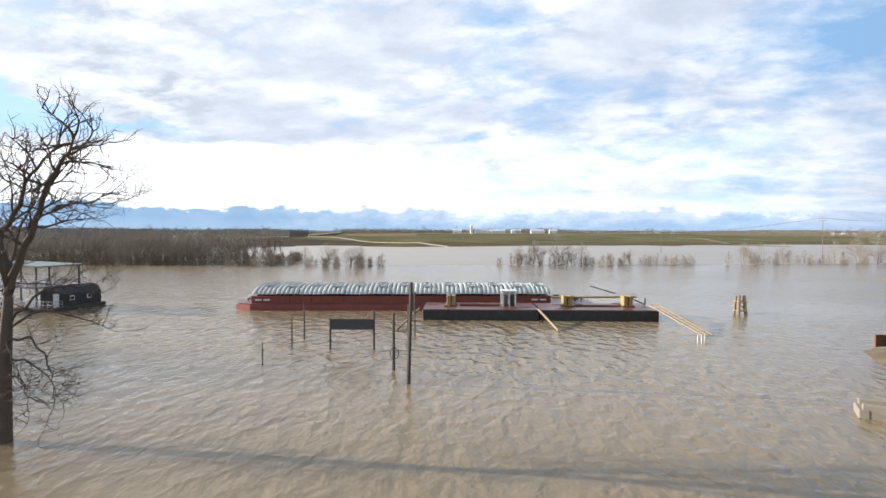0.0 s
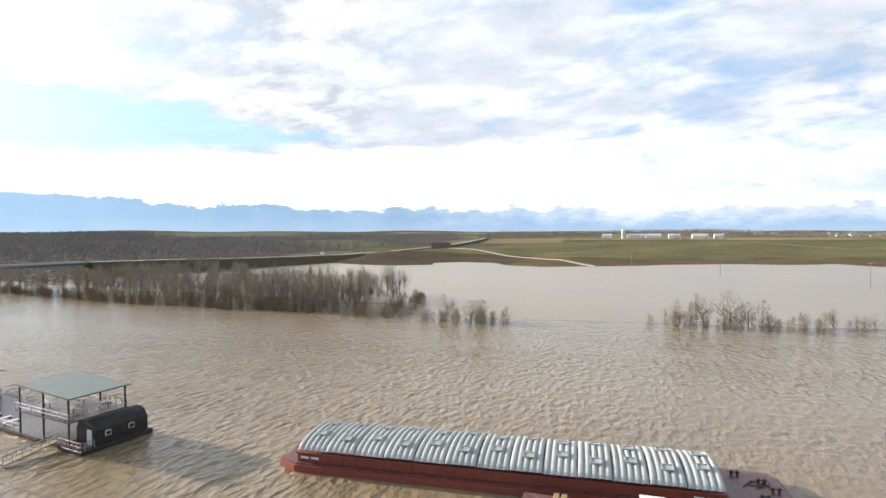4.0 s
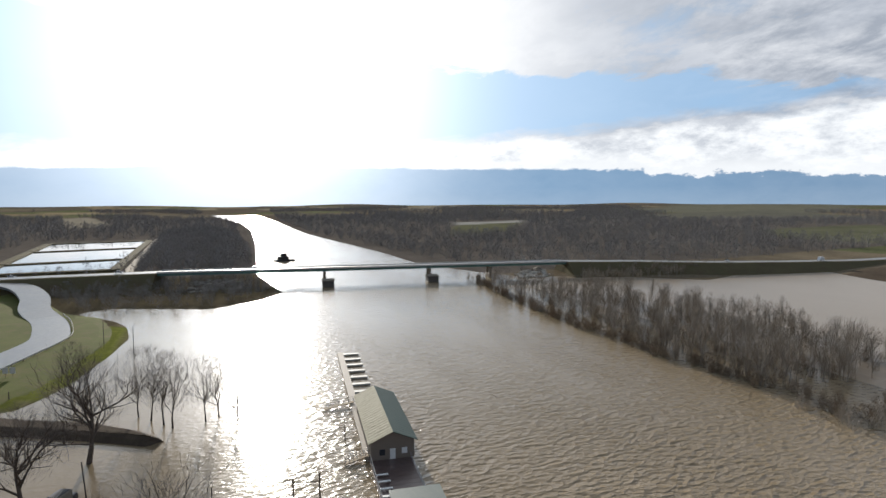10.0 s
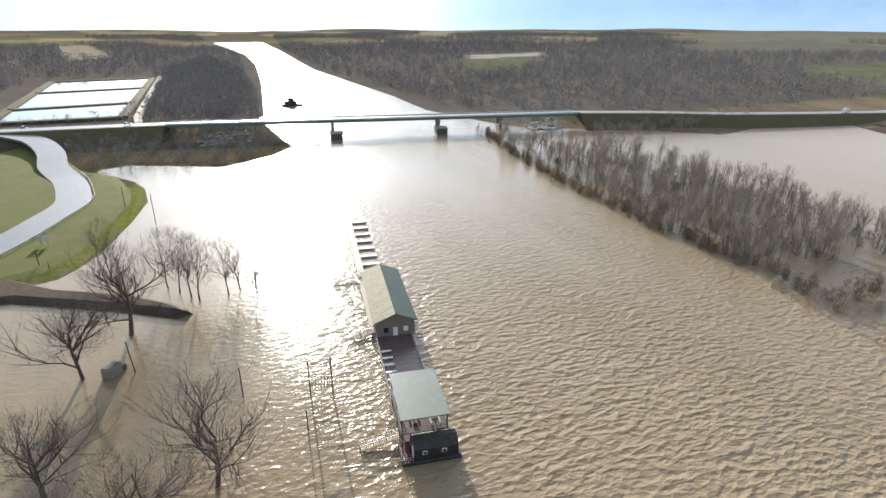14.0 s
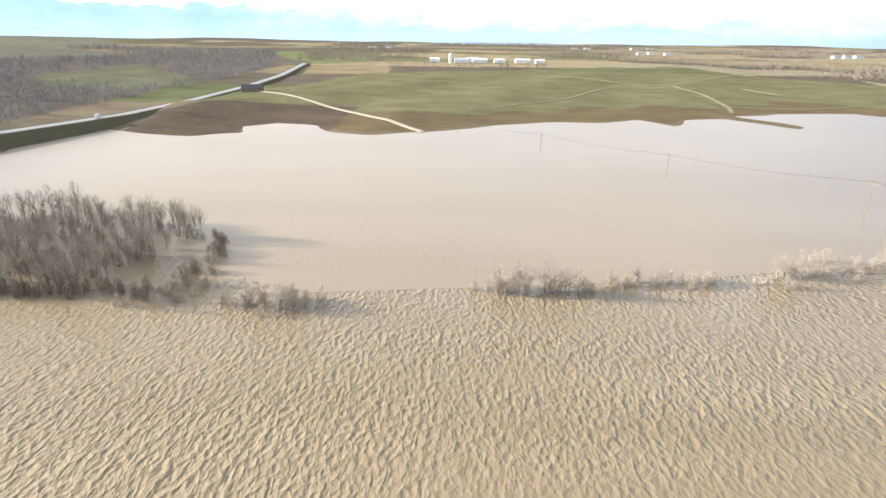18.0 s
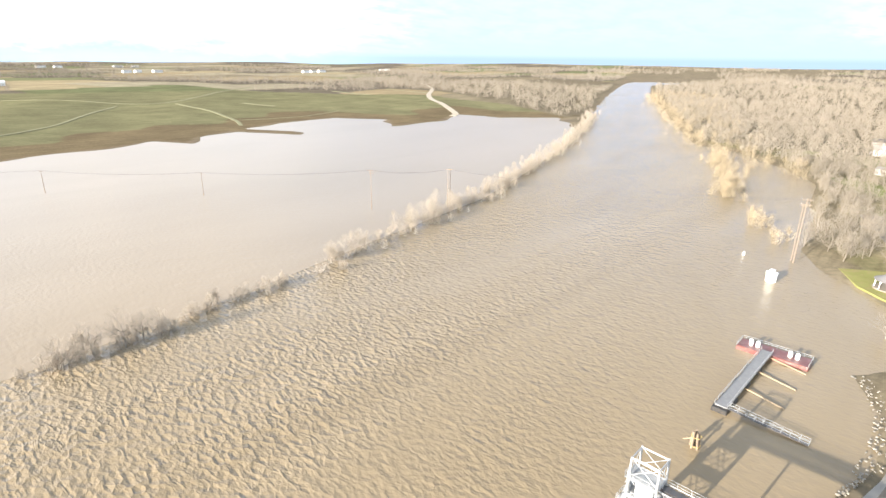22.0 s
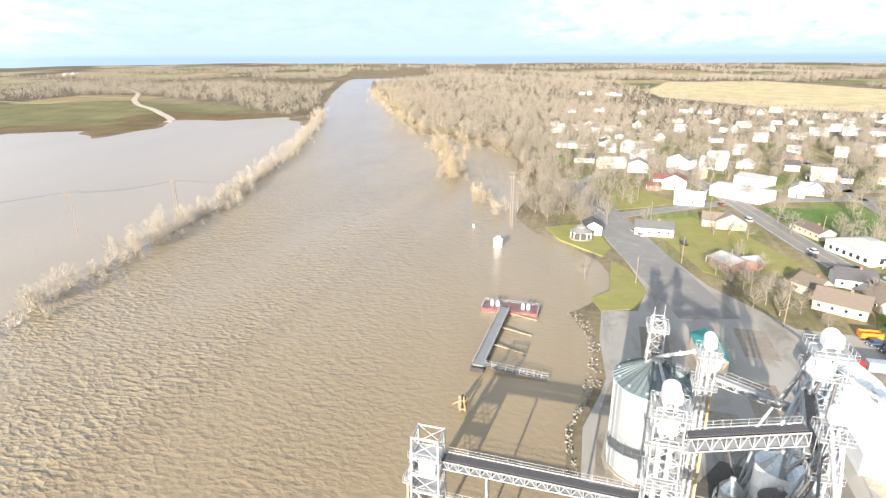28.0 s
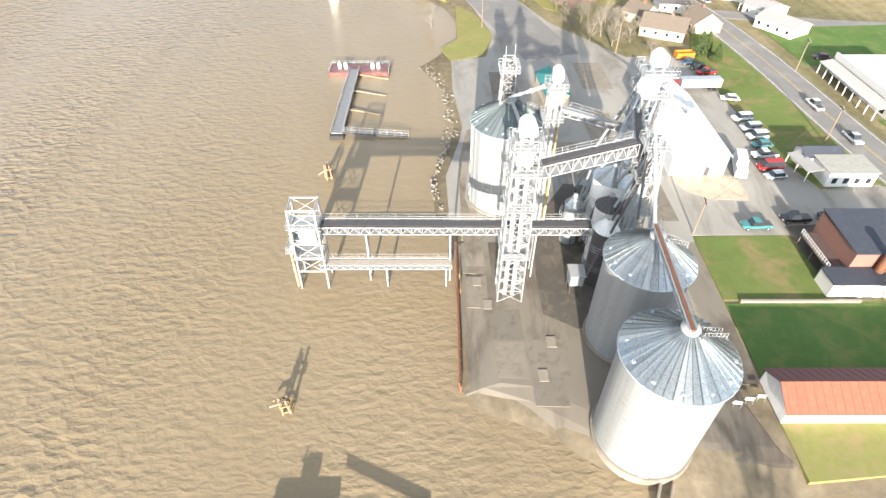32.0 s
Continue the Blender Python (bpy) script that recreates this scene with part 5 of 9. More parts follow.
def post(x, y, high, r=0.14, mat=None, label="dark timber pole standing in the water", lean=(0, 0), name="pole"):
    bm = B()
    rod(bm, (0, 0, -1), (lean[0], lean[1], high), r, 8, r * 0.75)
    ob = part(name, bm, mat or DARKPOST)
    ob.location = (x, y, 0)
    return tagged(ob, label, "pole")


for x, y in ((21.0, 62.2), (21.5, 62.4), (21.95, 62.7)):
    post(x, y, 1.0, 0.06, SIDING, "short white marker post standing in the water", name="marker_post")
post(-8.4, 44.6, 8.1, 0.17, lean=(0.25, 0))
post(-10.2, 49.0, 5.0, 0.15)
post(-22.0, 57.2, 3.4, 0.09)
post(-22.2, 62.0, 4.2, 0.10)
post(-22.3, 50.0, 2.0, 0.07)
post(-10.2, 59.5, 4.4, 0.10)
post(-10.0, 64.5, 5.2, 0.10)
bm = B()
for i in range(14):
    a, b = math.tau * i / 14, math.tau * (i + 1) / 14
    rod(bm, (0.38 * math.cos(a), 0, 0.5 * math.sin(a)), (0.38 * math.cos(b), 0, 0.5 * math.sin(b)), 0.05, 5)
ob = part("cable_coil", bm, DARKSTEEL)
ob.location = (-10.1, 48.75, 1.5)
tagged(ob, "coil of dark cable hanging on a pole", "cable")
board = thing("sign_board", pose(-15.7, 57.2, 0, 0, 0, 3), "dark sign board on two posts standing in water", "sign")
for x, h in ((-2.25, 3.2), (2.25, 4.0)):
    bm = B()
    rod(bm, (x, 0, -1), (x, 0, h), 0.12, 8)
    part("post", bm, DARKPOST, board)
bm = B()
box(bm, (-2.2, -0.08, 2.05), (2.2, 0.08, 3.15), 0.02)
part("panel", bm, DARKSTEEL, board)
for z in (2.15, 2.55, 2.95):
    bm = B()
    box(bm, (-2.15, -0.12, z - 0.04), (2.15, -0.08, z + 0.04))
    part("batten", bm, DARKSTEEL, board)

# ---- marina ----
MARINA = pose(-66.5, 80.0, 0, 0, 0, 171.5)  # x runs up the dock line, y towards the shore


def rail(bm, a, b, n=8, high=1.0, r=0.04):
    a, b = Vector(a), Vector(b)
    for i in range(n + 1):
        p = a.lerp(b, i / n)
        rod(bm, p, p + Vector((0, 0, high)), r, 5)
    for z in (high * 0.5, high):
        rod(bm, a + Vector((0, 0, z)), b + Vector((0, 0, z)), r, 5)


dock = thing("marina_dock", MARINA, "long floating marina dock with weathered boards", "dock")
for i in range(26):
    bm = B()
    box(bm, (3.0 + i * 1.6, -8.6, 0.12), (3.0 + i * 1.6 + 1.56, -0.2, 0.55))
    part("plank", bm, WETDECK, dock)
bm = B()
box(bm, (40, -1.3, 0.1), (122, 0.6, 0.55))
part("walkway", bm, DOCK, dock)
bm = B()
box(bm, (43, -9.6, 0.1), (68, -1.3, 0.5))
part("float_deck", bm, WETDECK, dock)
for i in range(8):
    bm = B()
    x = 74 + i * 6.4
    box(bm, (x, -6.4, 0.1), (x + 1.4, -1.3, 0.55), 0.03)
    part("finger", bm, PALEBOARD, dock, "pale narrow finger pier")
bm = B()
rail(bm, (14.5, -8.4, 0.55), (40, -8.4, 0.55), 16)
rail(bm, (14.5, -0.4, 0.55), (40, -0.4, 0.55), 16)
part("railing", bm, STEEL, dock)
for i in range(6):
    bench = thing("bench", MARINA @ pose(19 + i * 2.6, -1.6, 0.55), "pale slatted bench on the dock", "bench", "benches along the dock")
    bm = B()
    box(bm, (0, -1.2, 0.38), (0.55, 1.0, 0.45))
    part("seat", bm, WHITE, bench)
    bm = B()
    box(bm, (0.05, -1.1, 0), (0.45, -0.95, 0.38))
    part("leg", bm, DARKSTEEL, bench)
    bm = B()
    box(bm, (0.05, 0.75, 0), (0.45, 0.9, 0.38))
    part("leg", bm, DARKSTEEL, bench)

clubhouse = thing("dock_building", MARINA @ pose(39.0, -9.2, 0.5), "tan floating dock building with a green metal roof", "building")
LC, WC, EA, RI = 27.5, 8.8, 3.9, 5.8
bm = B()
slab(bm, [(0, 0), (LC, 0), (LC, WC), (0, WC)], 0, EA)
part("wall", bm, CLUBWALL, clubhouse)
for x in (0.0, LC):
    bm = B()
    v = [bm.verts.new(p) for p in ((x, 0, EA), (x, WC, EA), (x, WC / 2, RI - 0.1), (x + (0.1 if x == 0 else -0.1), 0, EA), (x + (0.1 if x == 0 else -0.1), WC, EA), (x + (0.1 if x == 0 else -0.1), WC / 2, RI - 0.1))]
    for f in ((0, 1, 2), (5, 4, 3), (0, 3, 4, 1), (1, 4, 5, 2), (2, 5, 3, 0)):
        bm.faces.new([v[i] for i in f])
    bmesh.ops.recalc_face_normals(bm, faces=bm.faces)
    part("gable", bm, CLUBWALL, clubhouse)
# paler slope of the green roof: sunlight put into the colour, plus mossy streaks
ROOFPALE = material("sunlit_mossy_cream_roof", (0.34, 0.31, 0.21), 0.7, 0.0, 0.3, 0.5, stretch=(3, 0.4, 1), dirt=(0.13, 0.135, 0.075), dirt_amount=0.85, spec=0.15)


def gable_roof(parent, lx, wy, eave, ridge, over, mat_a, mat_b=None, thick=0.14, seams=0, name="roof"):
    """Two roof slopes with thickness, ridge along x, and standing seams where asked."""
    for k, (y0, y1) in enumerate(((-over, wy / 2), (wy + over, wy / 2))):
        drop = (ridge - eave) / (wy / 2)
        z0, z1 = eave - over * drop, ridge
        bm = B()
        v = [bm.verts.new(p) for p in ((-over, y0, z0), (lx + over, y0, z0), (lx + over, y1, z1), (-over, y1, z1), (-over, y0, z0 + thick), (lx + over, y0, z0 + thick), (lx + over, y1, z1 + thick), (-over, y1, z1 + thick))]
        for f in ((3, 2, 1, 0), (4, 5, 6, 7), (0, 1, 5, 4), (1, 2, 6, 5), (2, 3, 7, 6), (3, 0, 4, 7)):
            bm.faces.new([v[i] for i in f])
        bmesh.ops.recalc_face_normals(bm, faces=bm.faces)
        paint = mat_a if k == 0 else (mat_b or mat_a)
        slope, rib = part(name, bm, paint, parent), None
        for i in range(seams):
            x = -over + (lx + 2 * over) * (i + 0.5) / seams
            if rib is None:
                bm = B()
                rod(bm, (0, y0, z0 + thick + 0.02), (0, y1, z1 + thick + 0.02), 0.035, 4)
                rib = o = part("seam", bm, paint, slope)
            else:
                o = new("seam", rib.data)
                o.parent = slope
            o.location.x = x


# second slope takes the colour with the light in it
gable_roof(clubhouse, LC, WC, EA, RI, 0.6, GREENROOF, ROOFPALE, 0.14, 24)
for y in (2.0, 4.4, 6.5):
    bm = B()
    box(bm, (-0.06, y - 0.55, 0.05 if y == 4.4 else 1.0), (0.02, y + 0.55, 2.2), 0.02)
    part("door" if y == 4.4 else "window", bm, WHITE if y != 6.5 else GLASS, clubhouse)
canopy = thing("dock_canopy", MARINA @ pose(1.5, -8.3, 0.5), "open dock shelter with a flat green metal roof on posts", "canopy")
bm = B()
v0 = [(0.5, 0, 6.2), (13.2, 0, 6.6), (13.2, 8.2, 6.6), (0.5, 8.2, 6.2)]
lo = [bm.verts.new(p) for p in v0]
hi = [bm.verts.new((x, y, z + 0.18)) for x, y, z in v0]
bm.faces.new(lo[::-1])
bm.faces.new(hi)
for i in range(4):
    bm.faces.new((lo[i], lo[(i + 1) % 4], hi[(i + 1) % 4], hi[i]))
part("roof", bm, CANOPYROOF, canopy)
for x in (1.2, 7.0, 12.8):
    for y in (0.3, 7.9):
        bm = B()
        box(bm, (x - 0.1, y - 0.1, 0), (x + 0.1, y + 0.1, 6.3))
        part("post", bm, DARKSTEEL, canopy)
bm = B()
box(bm, (1.0, 0.1, 3.0), (13.6, 8.1, 3.15))
part("upper_deck", bm, WETDECK, canopy)
bm = B()
for a, b in (((1, 0.2, 3.15), (13.6, 0.2, 3.15)), ((1, 8, 3.15), (13.6, 8, 3.15)), ((1, 0.2, 3.15), (1, 8, 3.15))):
    rail(bm, a, b, 10)
part("railing", bm, STEEL, canopy)
for i, (x, y) in enumerate(((3, 2), (5, 5.5), (8, 2.4), (10.5, 5.6))):
    tb = thing("picnic_table", MARINA @ pose(1.5 + x, -8.3 + y, 3.65), "grey picnic table on the upper deck", "table", "tables under the dock shelter")
    bm = B()
    box(bm, (-0.9, -0.4, 0.7), (0.9, 0.4, 0.76))
    part("tabletop", bm, DOCK, tb)
    bm = B()
    rod(bm, (-0.6, 0, 0), (-0.6, 0, 0.7), 0.06)
    rod(bm, (0.6, 0, 0), (0.6, 0, 0.7), 0.06)
    part("legs", bm, DARKSTEEL, tb)
    for s in (-0.75, 0.75):
        bm = B()
        box(bm, (-0.9, s - 0.15, 0.42), (0.9, s + 0.15, 0.47))
        part("seat", bm, DOCK, tb)
houseboat = thing("houseboat", MARINA @ pose(-0.5, -9.4, 0), "black barrel-roofed houseboat at the end of the dock", "houseboat")
bm = B()
box(bm, (-0.4, -0.3, -0.5), (5.0, 9.6, 0.6), 0.12)
part("hull", bm, BLACK, houseboat)
bm = B()
prof = [(0.1, 0.6), (0.1, 2.5), (0.7, 3.35), (1.6, 3.7), (2.6, 3.7), (3.5, 3.35), (4.0, 2.5), (4.0, 0.6)]
a_ = [bm.verts.new((x, 0.2, z)) for x, z in prof]
b_ = [bm.verts.new((x, 7.6, z)) for x, z in prof]
bm.faces.new(a_)
bm.faces.new(b_[::-1])
for i in range(len(prof)):
    j = (i + 1) % len(prof)
    bm.faces.new((a_[i], b_[i], b_[j], a_[j]))
bmesh.ops.recalc_face_normals(bm, faces=bm.faces)
part("cabin", bm, BLACK, houseboat, "black cabin with a rounded roof")
for y in (2.2, 5.4):
    bm = B()
    box(bm, (0.02, y, 1.5), (0.1, y + 0.8, 2.2), 0.02)
    win = part("window", bm, WHITE, houseboat)
    bm = B()
    box(bm, (-0.01, y + 0.1, 1.6), (0.03, y + 0.7, 2.1))
    part("pane", bm, GLASS, win)
bm = B()
box(bm, (0.6, 7.6, 0.6), (1.6, 7.68, 2.6))
part("door", bm, WHITE, houseboat)
bm = B()
rail(bm, (-0.2, 7.8, 0.6), (-0.2, 9.5, 0.6), 3)
rail(bm, (-0.2, 9.5, 0.6), (4.8, 9.5, 0.6), 6)
part("railing", bm, STEEL, houseboat)
bm = B()
box(bm, (0.2, 7.8, 0.6), (4.6, 9.4, 0.66))
part("porch", bm, DECKRED, houseboat)
for i, (sx, ex, ey) in enumerate(((5.5, 4.5, 6.5), (41.5, 40.0, 4.6), (72.5, 70.5, 7.5))):
    gw = thing("gangway", MARINA, "pale wooden gangway from the dock towards the drowned shore", "gangway")
    bm = B()
    ribbon(bm, [(sx, -0.2, 0.9), (ex, ey, 0.35)], 1.4, -0.1, 0.05)
    part("walkway", bm, PALEWOOD, gw)
    for s in (-0.7, 0.7):
        bm = B()
        rail(bm, (sx + s, -0.2, 0.95), (ex + s, ey, 0.4), 6, 1.0)
        part("railing", bm, STEEL, gw)
swing = thing("timber_frame", pose(-89.5, 71.0, 0, 0, 0, 75), "tall timber frame standing in the water", "frame")
for x, h in ((-2, 7.6), (2.2, 8.4)):
    bm = B()
    rod(bm, (x, 0, -1), (x, 0, h), 0.16, 8)
    part("post", bm, TIMBER, swing)
for z in (2.2, 4.0, 6.9):
    bm = B()
    rod(bm, (-2, 0, z), (2.2, 0, z), 0.09, 6)
    part("crossbar", bm, TIMBER, swing)
bm = B()
for i in range(6):
    rod(bm, (-1.6 + i * 0.55, 0.05, 1.0), (-1.3 + i * 0.55, 0.05, 3.9), 0.04, 4)
part("hanging_lines", bm, DARKSTEEL, swing)
for x, y, h, ln in ((-80, 67, 4.5, (0.1, 0)), (-94, 57, 6.5, (-0.3, 0)), (-111, 37, 7.5, (0.6, -0.4)), (-209, 34, 11, (-0.4, 0)), (-72, 42, 7, (0.5, -0.4)), (-178, 6, 6, (0.4, 0)), (-175, 9, 3, (0, 0)), (-232, 22, 9, (0, 0)), (-128, 96, 5, (0, 0)), (-118, 84, 4.5, (0, 0))):
    post(x, y, h, 0.13, lean=ln)

# ---- grain elevator ----
GZ = 0.95  # yard level
bm = B()
slab(bm, [(70, 60), (46, 57.6), (43.0, 55.0), (39.6, 50.0), (35.4, 43.0), (32.2, 37.8), (32.4, 25), (40, 25), (40, 20), (70, 19.1)], -1.0, GZ + 0.064)
tagged(part("apron", bm, WETYARD), "brown stained concrete apron between the bins and the river", "yard", kind="structure")
bm = B()
slab(bm, [(70, 60), (70, 19.1), (72, 19), (72, -26), (86, -27), (100, -8), (150, -6), (150, 12), (176, 30), (213, 44), (258, 60), (330, 84), (326, 92), (256, 69), (216, 62), (190, 54), (166, 49), (150, 52), (147, 62), (130, 62), (111, 60), (104, 61), (91, 64), (77, 63.5)], -1.0, GZ + 0.064)
tagged(part("yard", bm, YARD), "wide stained concrete yard along the river", "yard", kind="structure")
bm = B()
mound(bm, [(72, 63.4), (39, 62), (34.8, 54), (30, 46), (26.5, 39), (26, 19), (40, 19), (72, 19)], -0.06, GZ + 0.055, 5.5)
tagged(part("yard_edge", bm, WETYARD), "stained concrete edge of the yard sloping into the flood", "yard", kind="structure")
bm = B()
ribbon(bm, [(150, 33), (180, 42), (215, 52), (258, 64), (330, 88)], 17, GZ - 0.4, GZ + 0.11)
tagged(part("road", bm, ASPHALT), "broad worn asphalt riverside street", "road", kind="structure")
bm = B()
slab(bm, [(82.4, 4.2), (85.5, 3.6), (91, 4), (91, 15), (88.4, 17), (85.2, 15.6), (82.8, 11.5)], GZ - 0.3, GZ + 0.10)
tagged(part("gravel", bm, GRAVEL), "pale gravel patch before the storage building", "gravel", kind="structure")
for k in range(7):
    x0 = 39.5 + k * 4.4
    bm = B()
    for i in range(8):
        box(bm, (x0 + i * 0.55, 62.2 + 0.12 * (i % 2), -1), (x0 + i * 0.55 + 0.5, 62.45 + 0.12 * (i % 2), 1.25))
    tagged(part("sheet_piling", bm, RUST), "rusty steel sheet piling along the yard edge", "quay wall", kind="structure")
bm = B()
slab(bm, [(64, 57.4), (64, 60.9), (83, 61.3), (96, 61.2), (109, 59.2), (112, 55), (104, 54.2), (95, 59.2), (83, 60.3), (74, 58.4)], GZ - 0.3, GZ + 0.085)
tagged(part("quay_paving", bm, CONCRETE), "pale sunlit concrete along the yard edge", "paving", kind="structure")
# dark slab stands in for a patio roof and its shadow
bm = B()
slab(bm, [(56, 0.7), (74.4, 0.9), (75, -5.5), (56, -5.5)], GZ - 0.3, GZ + 0.115)
tagged(part("patio", bm, DARKPAD), "patio before the brick building, darkened for the roof and shadow over it", "paving", kind="structure")
# pad between the tanks, painted dark for shadow as well as dirt
bm = B()
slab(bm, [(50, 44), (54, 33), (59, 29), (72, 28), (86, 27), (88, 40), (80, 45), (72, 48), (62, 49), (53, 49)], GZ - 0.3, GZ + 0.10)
tagged(part("dark_pad", bm, DARKPAD), "dirty concrete floor under the elevator, darkened for the shade there", "floor", kind="structure")


for x0, y0, x1, y1 in ((41, 52.5, 47.5, 57.0), (47.8, 52.5, 54, 57.6), (41.5, 46.5, 48, 52.2), (36.5, 47.5, 41.2, 52.2), (54.3, 57.4, 61.5, 61.0), (62, 56.5, 70, 61.5), (70.5, 58, 80, 61.5), (90, 34, 104, 40), (104.5, 40, 120, 47), (122, 45, 140, 52), (96, 24, 118, 31), (76, 20, 90, 25), (44, 24, 58, 30), (130, 20, 146, 28)):
    bm = B()
    slab(bm, [(x0, y0), (x1, y0 + 0.15), (x1 - 0.1, y1), (x0 + 0.12, y1 - 0.1)], GZ - 0.05, GZ + 0.072)
    tagged(part("repair_patch", bm, PATCH), "stained repair slab let into the concrete yard", "paving", kind="structure")


def grain_bin(cx, cy, r, eave, apex, label, panels=36, ladder_at=2.4, ribs=0):
    ob = thing("grain_bin", pose(cx, cy, GZ), label, "grain bin", "large steel grain bins")
    bm = B()
    turned(bm, [(r + 0.35, -1.4), (r + 0.35, 0.35), (r + 0.2, 0.4)], 40)
    part("base", bm, CONCRETE, ob)
    rings = 15
    hgt = (eave - 0.4) / rings
    bm = B()
    prof = []
    for i in range(9):
        prof.append((r + 0.03 * math.sin(i / 8 * math.tau * 4), 0.0 + hgt * 0.985 * i / 8))
    n = 48
    ring_v = [[bm.verts.new((q * math.cos(math.tau * i / n), q * math.sin(math.tau * i / n), z)) for i in range(n)] for q, z in prof]
    for a, b in zip(ring_v, ring_v[1:]):
        for i in range(n):
            bm.faces.new((a[i], a[(i + 1) % n], b[(i + 1) % n], b[i]))
    first_ = part("wall_ring", bm, BINWALL, ob)
    first_.location.z = 0.4
    for k in range(1, rings):
        o = new("wall_ring", first_.data)
        o.parent, o.location = ob, (0, 0, 0.4 + k * hgt)
    for k in range(ribs):
        a = math.tau * k / ribs
        if k == 0:
            bm = B()
            box(bm, (r + 0.02, -0.06, 0.4), (r + 0.12, 0.06, eave))
            st = part("stiffener", bm, GALV, ob)
        else:
            o = new("stiffener", st.data)
            o.parent, o.rotation_euler = ob, (0, 0, a)
    half = math.pi / panels
    bm = B()
    e0, e1, top_r = r + 0.35, r * 0.55, 0.9
    zt = lambda q: eave + (apex - eave) * (1 - (q - top_r) / (e0 - top_r)) - 0.1
    rows = []
    for q in (e0, (e0 + e1) / 2, e1, top_r):
        rows.append([bm.verts.new((q * math.cos(s * half * 0.985), q * math.sin(s * half * 0.985), zt(q) + h)) for s, h in ((-1, 0.0), (-0.8, 0.0), (0.72, 0.0), (0.86, 0.2), (1, 0.2), (1, 0.0))])
    for a, b in zip(rows, rows[1:]):
        for i in range(5):
            bm.faces.new((a[i], a[i + 1], b[i + 1], b[i]))
    pan = part("roof_panel", bm, DARKBINROOF if ribs else BINROOF, ob)
    for k in range(1, panels):
        o = new("roof_panel", pan.data)
        o.parent, o.rotation_euler = ob, (0, 0, math.tau * k / panels)
    bm = B()
    turned(bm, [(1.0, apex - 0.3), (1.05, apex + 0.25), (0.6, apex + 0.5), (0.3, apex + 0.55)], 20)
    part("roof_cap", bm, STEEL, ob)
    bm = B()
    for k in range(panels):
        a = math.tau * k / panels
        b = math.tau * (k + 1) / panels
        rod(bm, (e0 * math.cos(a), e0 * math.sin(a), eave - 0.1), (e0 * math.cos(b), e0 * math.sin(b), eave - 0.1), 0.09, 4)
    part("eave_ring", bm, GALV, ob)
    vent = None
    for k in range(12):
        a = math.tau * (k + 0.5) / 12
        if vent is None:
            bm = B()
            box(bm, (-0.2, -0.22, -0.1), (0.2, 0.22, 0.42), 0.05)
            vent = part("roof_vent", bm, GALV, ob)
            o = vent
        else:
            o = new("roof_vent", vent.data)
            o.parent = ob
        o.location, o.rotation_euler = ((r - 0.5) * math.cos(a), (r - 0.5) * math.sin(a), eave + 0.28), (0, 0, a)
    bm = B()
    for s in (-0.25, 0.25):
        rod(bm, (r + 0.25, s, 0.3), (r + 0.25, s, eave + 0.3), 0.04, 5)
    for k in range(int(eave / 0.5)):
        rod(bm, (r + 0.25, -0.25, 0.6 + k * 0.5), (r + 0.25, 0.25, 0.6 + k * 0.5), 0.025, 4)
    lad = part("ladder", bm, STEEL, ob)
    lad.rotation_euler = (0, 0, ladder_at)
    bm = B()
    box(bm, (r - 0.02, -0.55, 0.5), (r + 0.14, 0.55, 1.7), 0.04)
    d = part("access_door", bm, WHITE, ob)
    d.rotation_euler = (0, 0, 2.9)
    bm = B()
    rail(bm, (0.9, -1.2, apex - 0.9), (r * 0.9, -1.2, eave + 0.6), 6, 1.0)
    rail(bm, (0.9, -0.4, apex - 0.7), (r * 0.9, -0.4, eave + 0.6), 6, 1.0)
    s = part("roof_stair", bm, STEEL, ob)
    s.rotation_euler = (0, 0, -1.1)
    return ob


grain_bin(32.6, 39.0, 6.2, 17.2, 21.4, "tall round corrugated steel grain bin with a conical ribbed roof", 40, 0.5)
grain_bin(48.8, 37.4, 5.7, 16.3, 20.2, "round corrugated steel grain bin joined by a rusty roof conveyor", 36, 3.4)
grain_bin(83.7, 53.0, 6.5, 17.2, 20.8, "round corrugated steel grain bin with a legged tower on its roof", 40, 1.9, 28)


def beam(bm, a, b, r=0.09):
    rod(bm, a, b, r, 4)


def lattice(name, x, y, z0, z1, w0, w1, bays, mat, label, r=0.1, d0=None, d1=None):
    """A four-legged braced tower; each leg and each bay's bracing a part."""
    ob = thing(name, pose(x, y, z0), label, "tower")
    d0, d1 = d0 or w0, d1 or w1
    H = z1 - z0
    corner = lambda k, u: Vector(((w0 + (w1 - w0) * u) / 2 * (1, 1, -1, -1)[k % 4], (d0 + (d1 - d0) * u) / 2 * (1, -1, -1, 1)[k % 4], H * u))
    for k in range(4):
        bm = B()
        beam(bm, corner(k, 0), corner(k, 1), r * 1.5)
        part("leg", bm, mat, ob)
    for i in range(bays):
        u, v = i / bays, (i + 1) / bays
        for k in range(4):
            for p, q, s in ((corner(k, v), corner(k + 1, v), r), (corner(k, u), corner(k + 1, v), r * 0.8), (corner(k + 1, u), corner(k, v), r * 0.8)):
                bm = B()
                beam(bm, p, q, s)
                part("brace", bm, mat, ob)
    return ob


